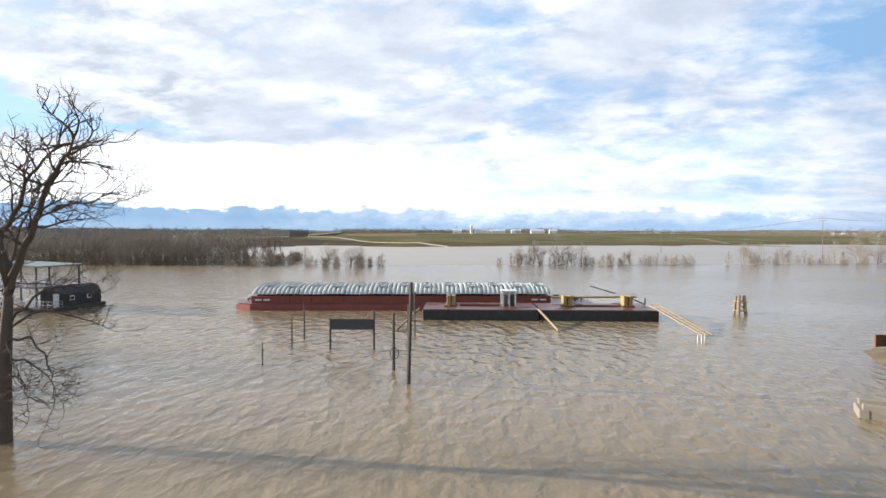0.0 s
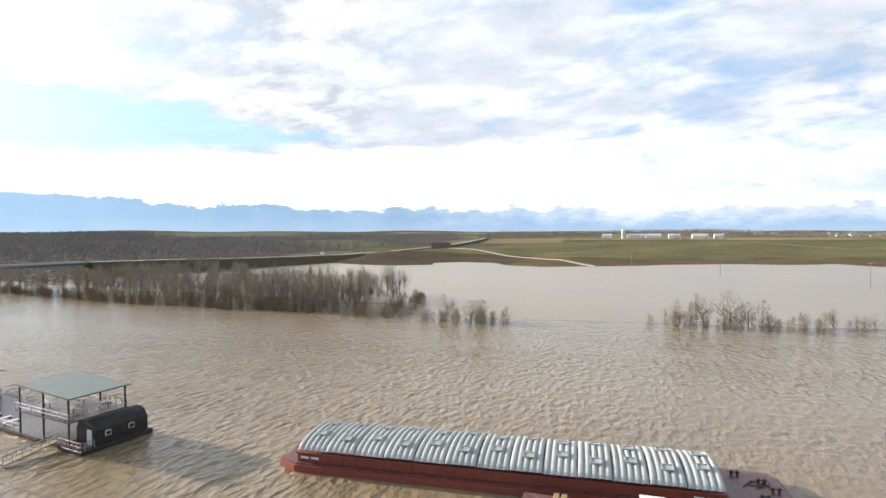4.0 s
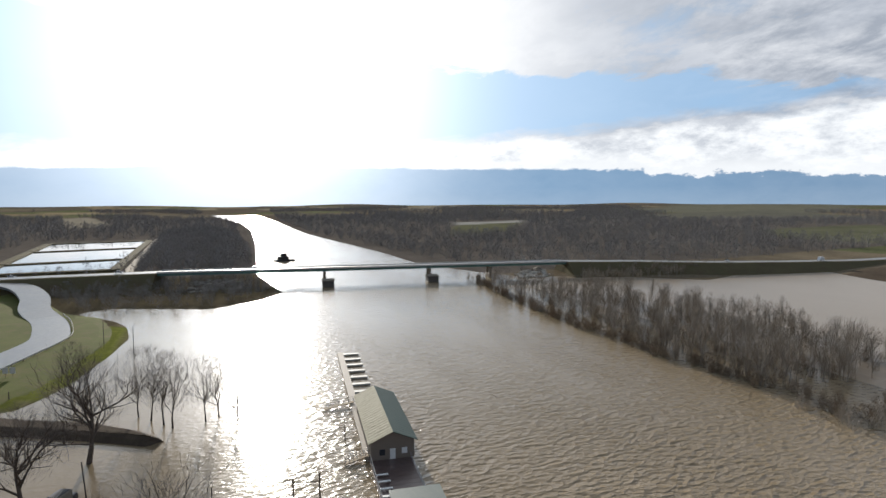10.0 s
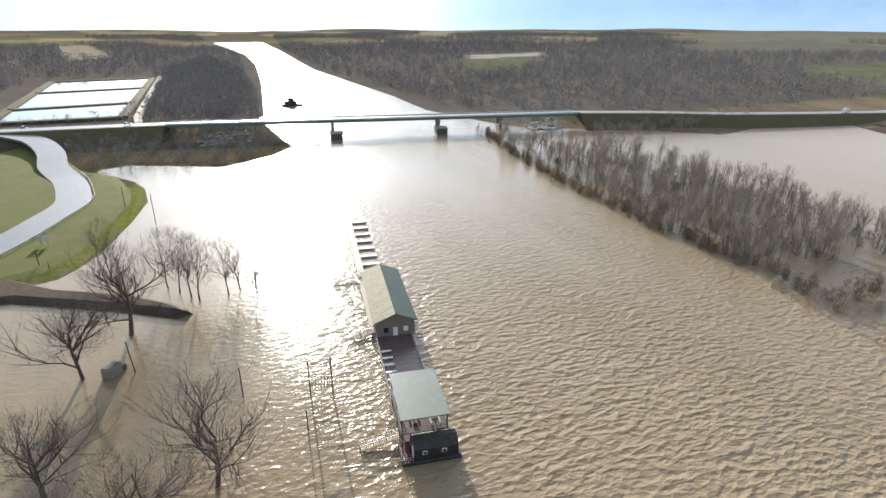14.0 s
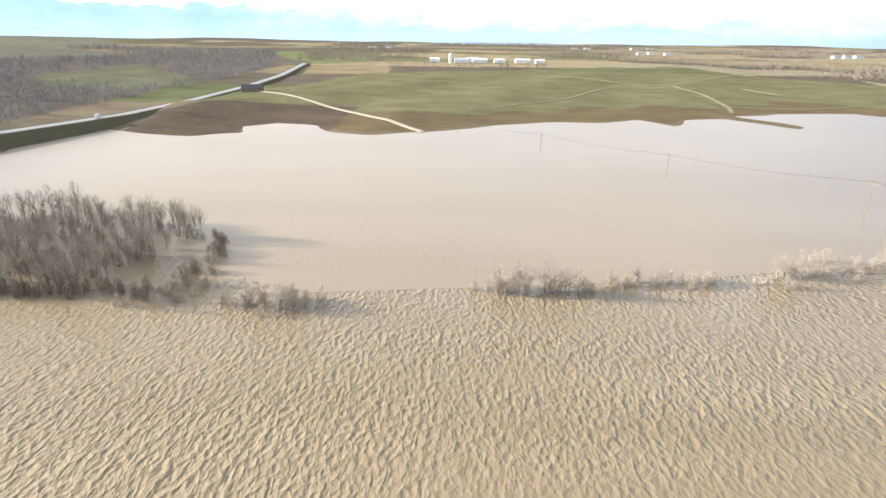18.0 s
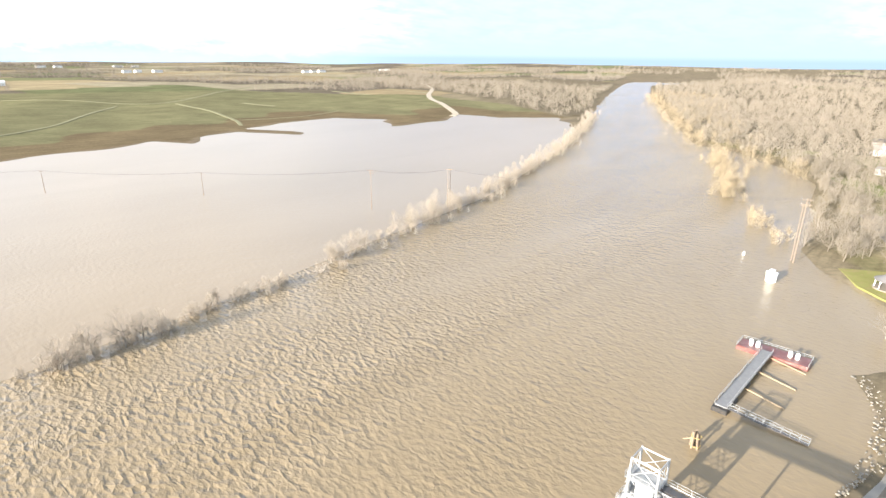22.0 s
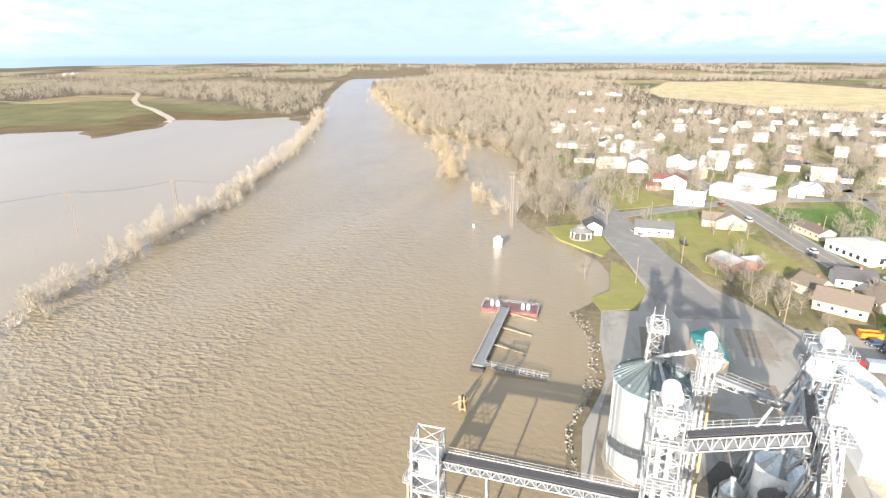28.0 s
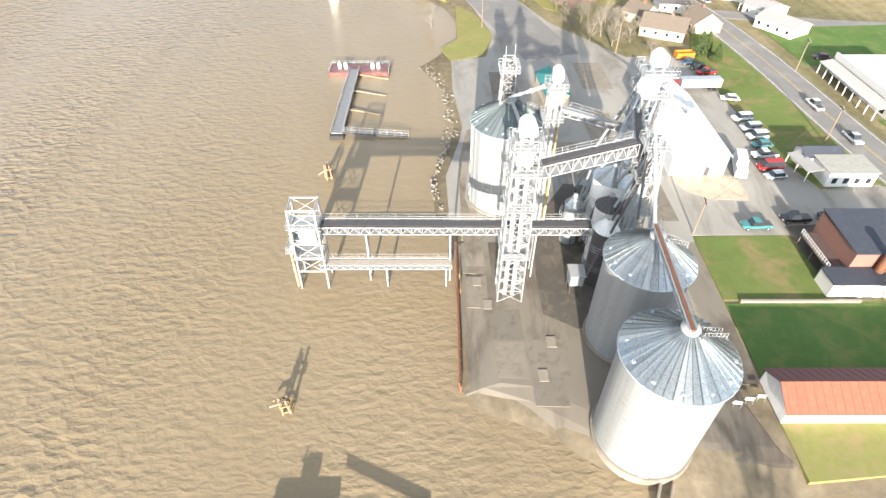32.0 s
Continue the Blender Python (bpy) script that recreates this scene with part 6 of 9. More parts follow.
def platform(ob, x0, x1, y0, y1, z, mat=None):
    bm = B()
    box(bm, (x0, y0, z - 0.12), (x1, y1, z))
    part("platform", bm, mat or STEEL, ob)
    bm = B()
    for a, b in (((x0, y0, z), (x1, y0, z)), ((x1, y0, z), (x1, y1, z)), ((x1, y1, z), (x0, y1, z)), ((x0, y1, z), (x0, y0, z))):
        rail(bm, a, b, 4, 1.05, 0.04)
    part("railing", bm, mat or STEEL, ob)


def leg_casings(ob, z1, gap=0.7, size=0.42, mat=None):
    for s in (-gap, gap):
        bm = B()
        box(bm, (-size, s - size * 0.8, 0), (size, s + size * 0.8, z1))
        for k in range(int(z1 / 2.4)):
            box(bm, (-size - 0.05, s - size * 0.8 - 0.05, 2.4 * k), (size + 0.05, s + size * 0.8 + 0.05, 2.4 * k + 0.12))
        part("leg_casing", bm, mat or STEEL, ob, "white square elevator casing")


def head(ob, z, r=1.3, length=1.9, mat=None):
    """The rounded head of a bucket elevator."""
    bm = B()
    prof = [(r * math.cos(math.pi * i / 10), r * math.sin(math.pi * i / 10) + 0.6) for i in range(11)] + [(-r, -0.6), (r, -0.6)]
    a = [bm.verts.new((-length / 2, x, z + h)) for x, h in prof]
    b = [bm.verts.new((length / 2, x, z + h)) for x, h in prof]
    bm.faces.new(a)
    bm.faces.new(b[::-1])
    for i in range(len(prof)):
        j = (i + 1) % len(prof)
        bm.faces.new((a[i], b[i], b[j], a[j]))
    bmesh.ops.recalc_face_normals(bm, faces=bm.faces)
    part("head", bm, mat or WHITE, ob, "rounded white elevator head")
    bm = B()
    rod(bm, (length / 2, 0, z + 0.3), (length / 2 + 0.7, 0, z + 0.3), 0.35, 10)
    part("motor", bm, DARKSTEEL, ob)


def stairs(ob, x, y, z1, w=1.1, flights=8, mat=None):
    for k in range(flights):
        za, zb = z1 * k / flights, z1 * (k + 1) / flights
        s = 1 if k % 2 else -1
        bm = B()
        for q in (-0.35, 0.35):
            rod(bm, (x - s * w, y + q, za), (x + s * w, y + q, zb), 0.05, 4)
            rod(bm, (x - s * w, y + q, za + 1), (x + s * w, y + q, zb + 1), 0.03, 4)
        for i in range(7):
            u = (i + 0.5) / 7
            px = x - s * w + 2 * s * w * u
            box(bm, (px - 0.14, y - 0.35, za + (zb - za) * u), (px + 0.14, y + 0.35, za + (zb - za) * u + 0.03))
        part("stair_flight", bm, mat or STEEL, ob)


t1 = lattice("elevator_tower", 57.6, 54.1, GZ, 30.5, 3.9, 3.3, 12, STEEL, "tall white lattice tower holding a twin bucket elevator", 0.07)
leg_casings(t1, 29.5, 0.62, 0.36)
head(t1, 30.4, 1.1, 1.8)
stairs(t1, 0, -1.35, 27.5, 1.2, 12)
for z in (9.5, 18.5, 24.5, 28.4):
    platform(t1, -2.1, 2.1, -2.3, 2.1, z)
bm = B()
box(bm, (-0.9, -1.1, 25.4), (1.1, 1.1, 27.8), 0.1)
part("distributor", bm, WHITE, t1, "white distributor housing")
t2 = lattice("elevator_tower", 74.0, 47.6, GZ, 30.0, 2.4, 2.0, 12, STEEL, "slim white lattice tower with a domed elevator head", 0.055)
leg_casings(t2, 29.5, 0.42, 0.27, STEEL)
head(t2, 30.0, 0.8, 1.3)
for z in (15, 23, 28.2):
    platform(t2, -1.6, 1.6, -1.6, 1.6, z)
bm = B()
box(bm, (-0.14, -0.14, 2), (0.14, 0.14, 22))
o = part("pipe_rust", bm, YELLOW, t2, "yellowed rusty downpipe")
o.location = (-1.3, -0.9, 0)
t3 = lattice("roof_tower", 84.6, 53.6, 19.5, 29.0, 2.6, 2.0, 5, STEEL, "braced steel tower standing on a bin roof", 0.08)
leg_casings(t3, 8.6, 0.5, 0.35, DARKSTEEL)
platform(t3, -1.7, 1.7, -1.7, 1.7, 7.6)
bm = B()
rod(bm, (-1.2, 0.9, 7.6), (-1.2, 0.9, 12), 0.06, 5)
rod(bm, (1.2, -0.9, 7.6), (1.2, -0.9, 11.4), 0.06, 5)
part("mast", bm, STEEL, t3)
t4 = lattice("elevator_tower", 62.2, 35.2, GZ, 28.0, 2.8, 2.0, 11, STEEL, "white lattice tower with many grain spouts", 0.06)
leg_casings(t4, 27, 0.45, 0.28, GALV)
head(t4, 28.0, 0.85, 1.3)
for z in (14, 20, 25.5):
    platform(t4, -1.8, 1.8, -1.8, 1.8, z)
t5 = lattice("elevator_tower", 79.0, 31.0, GZ, 29.5, 4.6, 4.0, 11, GALV, "wide grey lattice tower crowned with white elevator heads", 0.075)
leg_casings(t5, 29, 0.9, 0.38, GALV)
head(t5, 30.0, 1.2, 1.9)
for z in (12, 20, 25, 28.5):
    platform(t5, -2.7, 2.7, -2.7, 2.7, z)
bm = B()
turned(bm, [(1.5, 24.6), (1.7, 26.0), (1.2, 27.6), (0.5, 28.2)], 18, -0.4, 1.0)
part("cyclone", bm, WHITE, t5, "white cone-topped dust cyclone")
stairs(t5, 0.6, -1.9, 27, 1.5, 11, GALV)


def spout(a, b, r, mat, label="round white grain spout pipe"):
    bm = B()
    rod(bm, a, b, r, 10)
    d = Vector(b) - Vector(a)
    k = max(2, int(d.length / 3))
    ob = part("grain_spout", bm, mat)
    bm = B()
    for i in range(1, k):
        p = Vector(a) + d * (i / k)
        e = d.normalized() * 0.08
        rod(bm, p - e, p + e, r * 1.35, 10)
    part("flange", bm, mat, ob)
    return tagged(ob, label, "pipe", "grain spouts")


for a, b, r, mat in (
    ((62.0, 35.6, 27.5), (49.6, 37.6, 21.3), 0.26, STEEL), ((62.2, 35.0, 27.0), (63.8, 37.9, 14.0), 0.22, GALV), ((62.6, 35.0, 26.5), (69.0, 36.4, 15.2), 0.22, STEEL),
    ((61.8, 34.6, 26.0), (60.6, 39.2, 13.6), 0.2, DARKSTEEL), ((79.0, 32.0, 28.5), (69.4, 36.4, 15.4), 0.26, STEEL), ((78.6, 31.6, 28.0), (73.5, 36.8, 16.2), 0.26, STEEL),
    ((79.5, 31.5, 28.0), (71.0, 41.0, 6.0), 0.24, GALV), ((78.5, 30.8, 27.5), (66.0, 41.5, 5.0), 0.24, DARKSTEEL), ((78.0, 31.0, 27.0), (100.0, 10.5, 9.8), 0.3, STEEL),
    ((74.0, 47.6, 29.8), (84.0, 53.2, 22.2), 0.28, WHITE), ((58.0, 54.0, 29.5), (83.0, 53.0, 22.4), 0.24, STEEL), ((62.0, 35.0, 24.0), (57.5, 42.0, 5.2), 0.2, DARKSTEEL), ((75.2, 44.0, 18), (73.5, 39.5, 3.0), 0.2, DARKSTEEL),
    ((79.0, 33.0, 28.0), (80.5, 40.0, 8.0), 0.22, STEEL), ((77.6, 32.6, 27.5), (74.6, 41.3, 2.0), 0.26, GALV), ((79.6, 33.2, 26.5), (84.0, 38.5, 3.0), 0.2, STEEL), ((77.0, 30.0, 26.0), (70.5, 33.0, 12.0), 0.2, DARKSTEEL), ((78.0, 33.4, 24.0), (72.4, 39.0, 13.0), 0.3, GALV),
    ((61.4, 34.2, 26.5), (57.6, 32.6, 1.2), 0.2, STEEL), ((62.8, 34.2, 26.5), (65.4, 29.6, 1.2), 0.24, WHITE), ((63.0, 36.0, 26.0), (68.0, 32.0, 3.0), 0.18, STEEL), ((61.6, 36.2, 25.0), (56.6, 37.0, 17.4), 0.18, DARKSTEEL), ((63.4, 35.6, 22.0), (72.0, 34.4, 14.5), 0.26, DARKSTEEL), ((74.0, 39.6, 14.0), (74.6, 41.3, 1.0), 0.2, GALV)):
    spout(a, b, r, mat)


def gallery(name, a, b, wide, high, bays, mat, top_mat, label):
    """A trussed conveyor bridge from a to b with a belt cover on top."""
    a, b = Vector(a), Vector(b)
    d = b - a
    L = d.length
    m = Matrix.Translation(a) @ d.to_track_quat("X", "Z").to_matrix().to_4x4()
    ob = thing(name, m, label, "conveyor", "conveyor bridges")
    for s in (-wide / 2, wide / 2):
        bm = B()
        beam(bm, (0, s, 0), (L, s, 0), 0.1)
        beam(bm, (0, s, high), (L, s, high), 0.1)
        for i in range(bays):
            x0, x1 = L * i / bays, L * (i + 1) / bays
            beam(bm, (x0, s, 0), ((x0 + x1) / 2, s, high), 0.06)
            beam(bm, ((x0 + x1) / 2, s, high), (x1, s, 0), 0.06)
            beam(bm, (x1, s, 0), (x1, s, high), 0.06)
        part("truss", bm, mat, ob)
    bm = B()
    box(bm, (0, -wide / 2, -0.1), (L, wide / 2, 0.0))
    part("floor", bm, mat, ob)
    bm = B()
    box(bm, (0, -wide * 0.28, high * 0.55), (L, wide * 0.28, high * 1.05))
    for i in range(int(L / 1.5)):
        box(bm, (i * 1.5, -wide * 0.31, high * 0.55), (i * 1.5 + 0.1, wide * 0.31, high * 1.09))
    part("belt_cover", bm, top_mat, ob)
    bm = B()
    rail(bm, (0, wide / 2 - 0.05, high), (L, wide / 2 - 0.05, high), max(4, int(L / 2)), 1.0, 0.03)
    part("handrail", bm, mat, ob)
    return ob


gallery("conveyor_bridge", (62.6, 84.5, 10.4), (62.2, 41.5, 10.6), 2.4, 1.3, 26, STEEL, DARKSTEEL, "long white truss conveyor bridge over the water")
gallery("conveyor_bridge", (58.0, 52.4, 24.0), (63.2, 37.6, 24.4), 2.0, 1.9, 9, STEEL, DARKSTEEL, "short white truss conveyor bridge between towers")
gallery("conveyor_bridge", (63.6, 36.2, 22.4), (78.0, 33.0, 22.8), 1.8, 1.2, 8, STEEL, DARKSTEEL, "white trussed conveyor between towers")
gallery("conveyor_bridge", (74.5, 46.8, 24.5), (78.6, 33.0, 18.5), 1.5, 1.0, 8, STEEL, STEEL, "sloping white trussed conveyor between towers")
gallery("roof_conveyor", (50.0, 37.5, 21.4), (31.8, 39.1, 22.4), 0.7, 0.6, 10, STEEL, RUST, "slim rusty conveyor running from bin roof to bin roof")
catwalk = gallery("catwalk", (61.0, 85.0, 3.9), (61.0, 63.4, 3.9), 1.7, 0.9, 16, STEEL, DOCK, "white steel catwalk out to the river tower")
for x, y, z0, z1 in ((62.5, 77.0, -1, 10.4), (62.3, 63.6, -1, 10.5), (62.3, 50.0, GZ, 10.5), (61.0, 64.2, -1, 4.0), (61.0, 74.0, -1, 4.0)):
    bm = B()
    for s in (-0.9, 0.9):
        rod(bm, (x + s, y, z0), (x + s * 0.8, y, z1), 0.15, 8)
    rod(bm, (x - 0.9, y, (z0 + z1) / 2), (x + 0.9, y, z1 - 0.3), 0.07, 5)
    tagged(part("trestle", bm, STEEL), "white steel trestle under a conveyor bridge", "trestle")

river = thing("river_tower", pose(61.6, 86.0, 0) @ Matrix.Diagonal((0.76, 0.76, 0.93, 1)), "white steel loading tower standing in the river", "loading tower")
for x in (-2.2, 2.2):
    for y in (-2.6, 2.8):
        bm = B()
        rod(bm, (x * 1.12, y * 1.12, -1.5), (x, y, 17.6), 0.22, 8)
        part("leg", bm, STEEL, river)
for k, z in enumerate((3.9, 7.0, 10.3, 13.6, 17.4)):
    bm = B()
    for a, b in (((-2.2, -2.6), (2.2, -2.6)), ((2.2, -2.6), (2.2, 2.8)), ((2.2, 2.8), (-2.2, 2.8)), ((-2.2, 2.8), (-2.2, -2.6))):
        for p, q, s in (((*a, z), (*b, z), 0.16), ((*a, z), (*b, z - 3.2), 0.08), ((*b, z), (*a, z - 3.2), 0.08))[:3 if k else 1]:
            bm = B()
            beam(bm, p, q, s)
            part("brace", bm, STEEL, river)
for z in (7.0, 10.3, 13.6):
    platform(river, -2.4, 2.4, -2.8, 3.6, z)
stairs(river, 0, 3.4, 13.6, 1.4, 8)
bm = B()
box(bm, (-1.6, -1.8, 10.3), (1.4, 1.6, 13.2), 0.08)
part("drive_house", bm, WHITE, river, "white drive housing")
bm = B()
rod(bm, (-0.6, 3.0, 12.5), (-1.0, 4.0, 7.2), 0.5, 12)
rod(bm, (-1.0, 4.0, 7.2), (-1.0, 4.2, 3.2), 0.42, 12)
part("loading_spout", bm, STEEL, river, "telescoping loading spout")
for s in (-1.9, 0.2):
    bm = B()
    rod(bm, (s, 3.9, -1.5), (s, 3.9, 8.5), 0.3, 10)
    part("timber_post", bm, PALEWOOD, river)
platform(river, -2.4, 1.0, 3.0, 4.8, 8.4)

for cx, cy, r, wall, tip, mat, label in ((60.8, 39.4, 1.9, 11.2, 13.2, DARKSTEEL, "narrow dark steel hopper tank with a pale cone top"), (66.0, 37.8, 2.3, 11.6, 13.6, WHITE, "white round hopper tank with a cone top"), (71.5, 36.4, 3.2, 13.4, 15.6, WHITE, "wide white round grain tank"), (70.8, 42.2, 1.5, 8.4, 10.0, GALV, "small galvanised hopper tank")):
    tk = thing("hopper_tank", pose(cx, cy, GZ), label, "tank", "hopper tanks")
    bm = B()
    turned(bm, [(r * 0.96, 0)] + [(r + 0.02 * (i % 2), wall * i / 22) for i in range(1, 23)], 28)
    part("shell", bm, mat, tk)
    bm = B()
    n_ = 20
    for i in range(n_):
        a, b = math.tau * i / n_, math.tau * (i + 0.96) / n_
        v = [bm.verts.new((q * math.cos(t_), q * math.sin(t_), z)) for q, t_, z in ((r + 0.15, a, wall), (r + 0.15, b, wall), (0.3, b, tip), (0.3, a, tip))]
        bm.faces.new(v)
    part("cone_roof", bm, WHITE if mat is DARKSTEEL else DARKSTEEL if r == 2.3 else BINROOF, tk)
    bm = B()
    turned(bm, [(0.4, tip - 0.2), (0.42, tip + 0.3), (0.2, tip + 0.4)], 12)
    part("cap", bm, STEEL, tk)
    for z in (wall * 0.35, wall * 0.7):
        bm = B()
        for i in range(16):
            a, b = math.tau * i / 16, math.tau * (i + 1) / 16
            for h in (0, 0.55, 1.05):
                rod(bm, ((r + 0.7) * math.cos(a), (r + 0.7) * math.sin(a), z + h), ((r + 0.7) * math.cos(b), (r + 0.7) * math.sin(b), z + h), 0.04, 4)
            rod(bm, ((r + 0.7) * math.cos(a), (r + 0.7) * math.sin(a), z), ((r + 0.7) * math.cos(a), (r + 0.7) * math.sin(a), z + 1.05), 0.03, 4)
        part("gallery_ring", bm, STEEL, tk)
pit = thing("steel_platform", pose(68.6, 39.4, GZ), "dark steel service platform with rails between tanks", "platform")
platform(pit, 0, 4.2, 0, 3.0, 3.0, DARKSTEEL)
for x in (0.2, 4.0):
    for y in (0.2, 2.8):
        bm = B()
        rod(bm, (x, y, -0.2), (x, y, 2.95), 0.1, 6)
        part("leg", bm, DARKSTEEL, pit)
hut = thing("equipment_hut", pose(57.2, 42.2, GZ), "small grey equipment hut on steel legs", "hut")
bm = B()
box(bm, (0, 0, 2.0), (2.6, 2.2, 4.2), 0.05)
part("body", bm, GALV, hut)
for x in (0.2, 2.4):
    for y in (0.2, 2.0):
        bm = B()
        rod(bm, (x, y, 0), (x, y, 2.0), 0.09, 6)
        part("leg", bm, DARKSTEEL, hut)
bm = B()
box(bm, (-0.2, -0.2, 4.2), (2.8, 2.4, 4.32))
part("roof", bm, STEEL, hut)


def window_set(ob, lx, wy, z0, high, n, mat=None):
    for k in range(n):
        x = lx * (k + 0.5) / n
        for y, s in ((-0.03, -1), (wy + 0.03, 1)):
            bm = B()
            box(bm, (x - 0.55, min(y, y + 0.06 * s), z0), (x + 0.55, max(y, y + 0.06 * s), z0 + high))
            fr = part("window", bm, WHITE, ob)
            bm = B()
            y2 = y + 0.06 * s
            box(bm, (x - 0.45, min(y2, y2 + 0.03 * s), z0 + 0.1), (x + 0.45, max(y2, y2 + 0.03 * s), z0 + high - 0.1))
            part("pane", bm, mat or GLASS, fr)


def shed(name, x, y, rz, lx, wy, eave, ridge, wall, roof_a, roof_b, label, category="building", over=0.4, seams=0, windows=0, z=GZ, group=""):
    """A gabled building; ridge along its own x."""
    ob = thing(name, pose(x, y, z, 0, 0, rz), label, category, group)
    bm = B()
    prof = [(0, -0.6), (wy, -0.6), (wy, eave), (wy / 2, ridge - 0.02), (0, eave)]
    a = [bm.verts.new((0, p, q)) for p, q in prof]
    b = [bm.verts.new((lx, p, q)) for p, q in prof]
    bm.faces.new(a)
    bm.faces.new(b[::-1])
    for i in range(5):
        j = (i + 1) % 5
        bm.faces.new((a[i], b[i], b[j], a[j]))
    bmesh.ops.recalc_face_normals(bm, faces=bm.faces)
    part("wall", bm, wall, ob)
    gable_roof(ob, lx, wy, eave + 0.02, ridge + 0.02, over, roof_a, roof_b, 0.14, seams)
    if windows:
        window_set(ob, lx, wy, 1.0, 1.2, windows)
    return ob


store = shed("storage_building", 91.0, 6.2, 0, 26, 11.4, 5.0, 9.2, WHITE, WHITE, WHITE, "large white metal storage building with a gable roof", seams=26)
bm = B()
box(bm, (-0.12, 3.2, 0.0), (0.02, 4.2, 2.2))
part("door", bm, DARKSTEEL, store)
bm = B()
box(bm, (9, 5.4, 9.0), (12.5, 7.2, 10.6), 0.1)
part("roof_conveyor_head", bm, GALV, store)
shed("shed", 120.0, 33.6, 4, 13.0, 5.6, 3.4, 4.8, TANWALL, TEALROOF, TEALROOF, "small shed with a teal metal roof", seams=14)
long_ = shed("long_building", 34.0, 20.0, -90, 40, 6.6, 2.7, 4.6, WHITE, REDROOF, DARKRED, "long low white building with an orange-red metal roof", seams=34)

for i, (x, y, rz) in enumerate(((36.6, 24.9, 80), (37.2, 23.0, 84), (37.6, 21.2, 86))):
    br = thing("road_barrier", pose(x, y, GZ + 0.06, 0, 0, rz), "white striped road barrier on the yard", "barrier", "road barriers")
    for z in (0.45, 0.85):
        bm = B()
        box(bm, (-0.6, -0.04, z), (0.6, 0.04, z + 0.22))
        part("board", bm, WHITE, br)
    for s in (-0.5, 0.5):
        bm = B()
        rod(bm, (s, -0.3, 0), (s, 0, 1.1), 0.03, 5)
        rod(bm, (s, 0.3, 0), (s, 0, 1.1), 0.03, 5)
        part("leg", bm, STEEL, br)
pipe = thing("outfall", pose(24.4, 38.2, 0, 0, 0, -25), "pale concrete outfall chute beside the bin", "outfall")
bm = B()
box(bm, (-2.2, -0.9, -0.6), (2.0, -0.55, 0.9), 0.05)
box(bm, (-2.2, 0.55, -0.6), (2.0, 0.9, 0.9), 0.05)
part("side_wall", bm, CONCRETE, pipe)
bm = B()
box(bm, (-2.4, -0.95, -0.6), (-1.8, 0.95, 0.55), 0.05)
part("sill", bm, CONCRETE, pipe)
for x, y in ((61.6, 62.0), (58.2, 61.9), (63.6, 63.2)):
    gd = thing("guard_rail", pose(x, y, GZ), "yellow steel guard frame at the quay", "guard rail")
    bm = B()
    for s in (-0.7, 0.7):
        rod(bm, (s, 0, 0), (s, 0, 1.1), 0.06, 6)
    rod(bm, (-0.7, 0, 1.1), (0.7, 0, 1.1), 0.06, 6)
    rod(bm, (-0.7, 0, 0.6), (0.7, 0, 0.6), 0.06, 6)
    part("frame", bm, YELLOW, gd)
for x, y in ((55.0, 57.6), (60.2, 59.0), (47.5, 48.5), (41.5, 50.5)):
    bm = B()
    box(bm, (-1.0, -0.7, 0), (1.0, 0.7, 0.12), 0.03)
    ob = part("pit_cover", bm, CONCRETE)
    ob.location = (x, y, GZ + 0.06)
    tagged(ob, "flat steel pit cover on the concrete yard", "pit cover")

# ---- mooring barge and walkway downstream ----
spar = thing("mooring_barge", pose(139.2, 79.2, 0), "small red deck barge with white tanks", "barge")
bm = B()
box(bm, (0, 0, -0.6), (5.4, 16.4, 1.1), 0.12)
part("hull", bm, DECKRED, spar)
bm = B()
box(bm, (0.15, 0.15, 1.1), (5.25, 16.25, 1.16))
part("deck", bm, DECKRED, spar)
for y in (3.0, 4.6, 12.0, 13.6):
    bm = B()
    turned(bm, [(0.45, 1.16), (0.5, 1.3), (0.5, 2.5), (0.3, 2.8)], 14, 2.6, y)
    part("tank", bm, WHITE, spar)
for x0, y0, x1, y1 in ((0.1, 0.1, 5.3, 0.1), (5.3, 0.1, 5.3, 16.3), (5.3, 16.3, 0.1, 16.3)):
    bm = B()
    rail(bm, (x0, y0, 1.16), (x1, y1, 1.16), 8, 0.9)
    part("railing", bm, STEEL, spar)
walkway = thing("walkway", Matrix(), "grey steel walkway floating out to the barge", "walkway")
bm = B()
ribbon(bm, [(107.5, 89.0, 1.2), (140.0, 88.6, 1.7)], 2.5, -0.5, 0.05)
part("deck", bm, DECKGREY, walkway)
for s in (-1.3, 1.3):
    bm = B()
    rail(bm, (107.5, 89.0 + s, 1.25), (140.0, 88.6 + s, 1.75), 16, 1.0)
    part("railing", bm, STEEL, walkway)
for x in (111, 120, 129):
    bm = B()
    box(bm, (x, 87.4, -0.4), (x + 3, 90.6, 0.8), 0.1)
    part("float", bm, BLACK, walkway)
bm = B()
box(bm, (106.4, 87.4, -0.5), (109.4, 90.6, 1.0), 0.1)
part("landing_float", bm, BLACK, walkway)
for x in (138.5, 129.0, 119.0):
    bm = B()
    rod(bm, (x, 87.4, 0.9), (x - 1.5, 79.2, 0.3), 0.16, 7)
    part("spar_pole", bm, PALEWOOD, walkway, "pale mooring spar lying on the water")
ramp = thing("ramp", Matrix(), "white railed ramp running down to the water", "ramp")
bm = B()
ribbon(bm, [(108.2, 87.4, 1.0), (107.6, 72.5, 0.25)], 1.0, -0.1, 0.05)
part("deck", bm, DARKSTEEL, ramp)
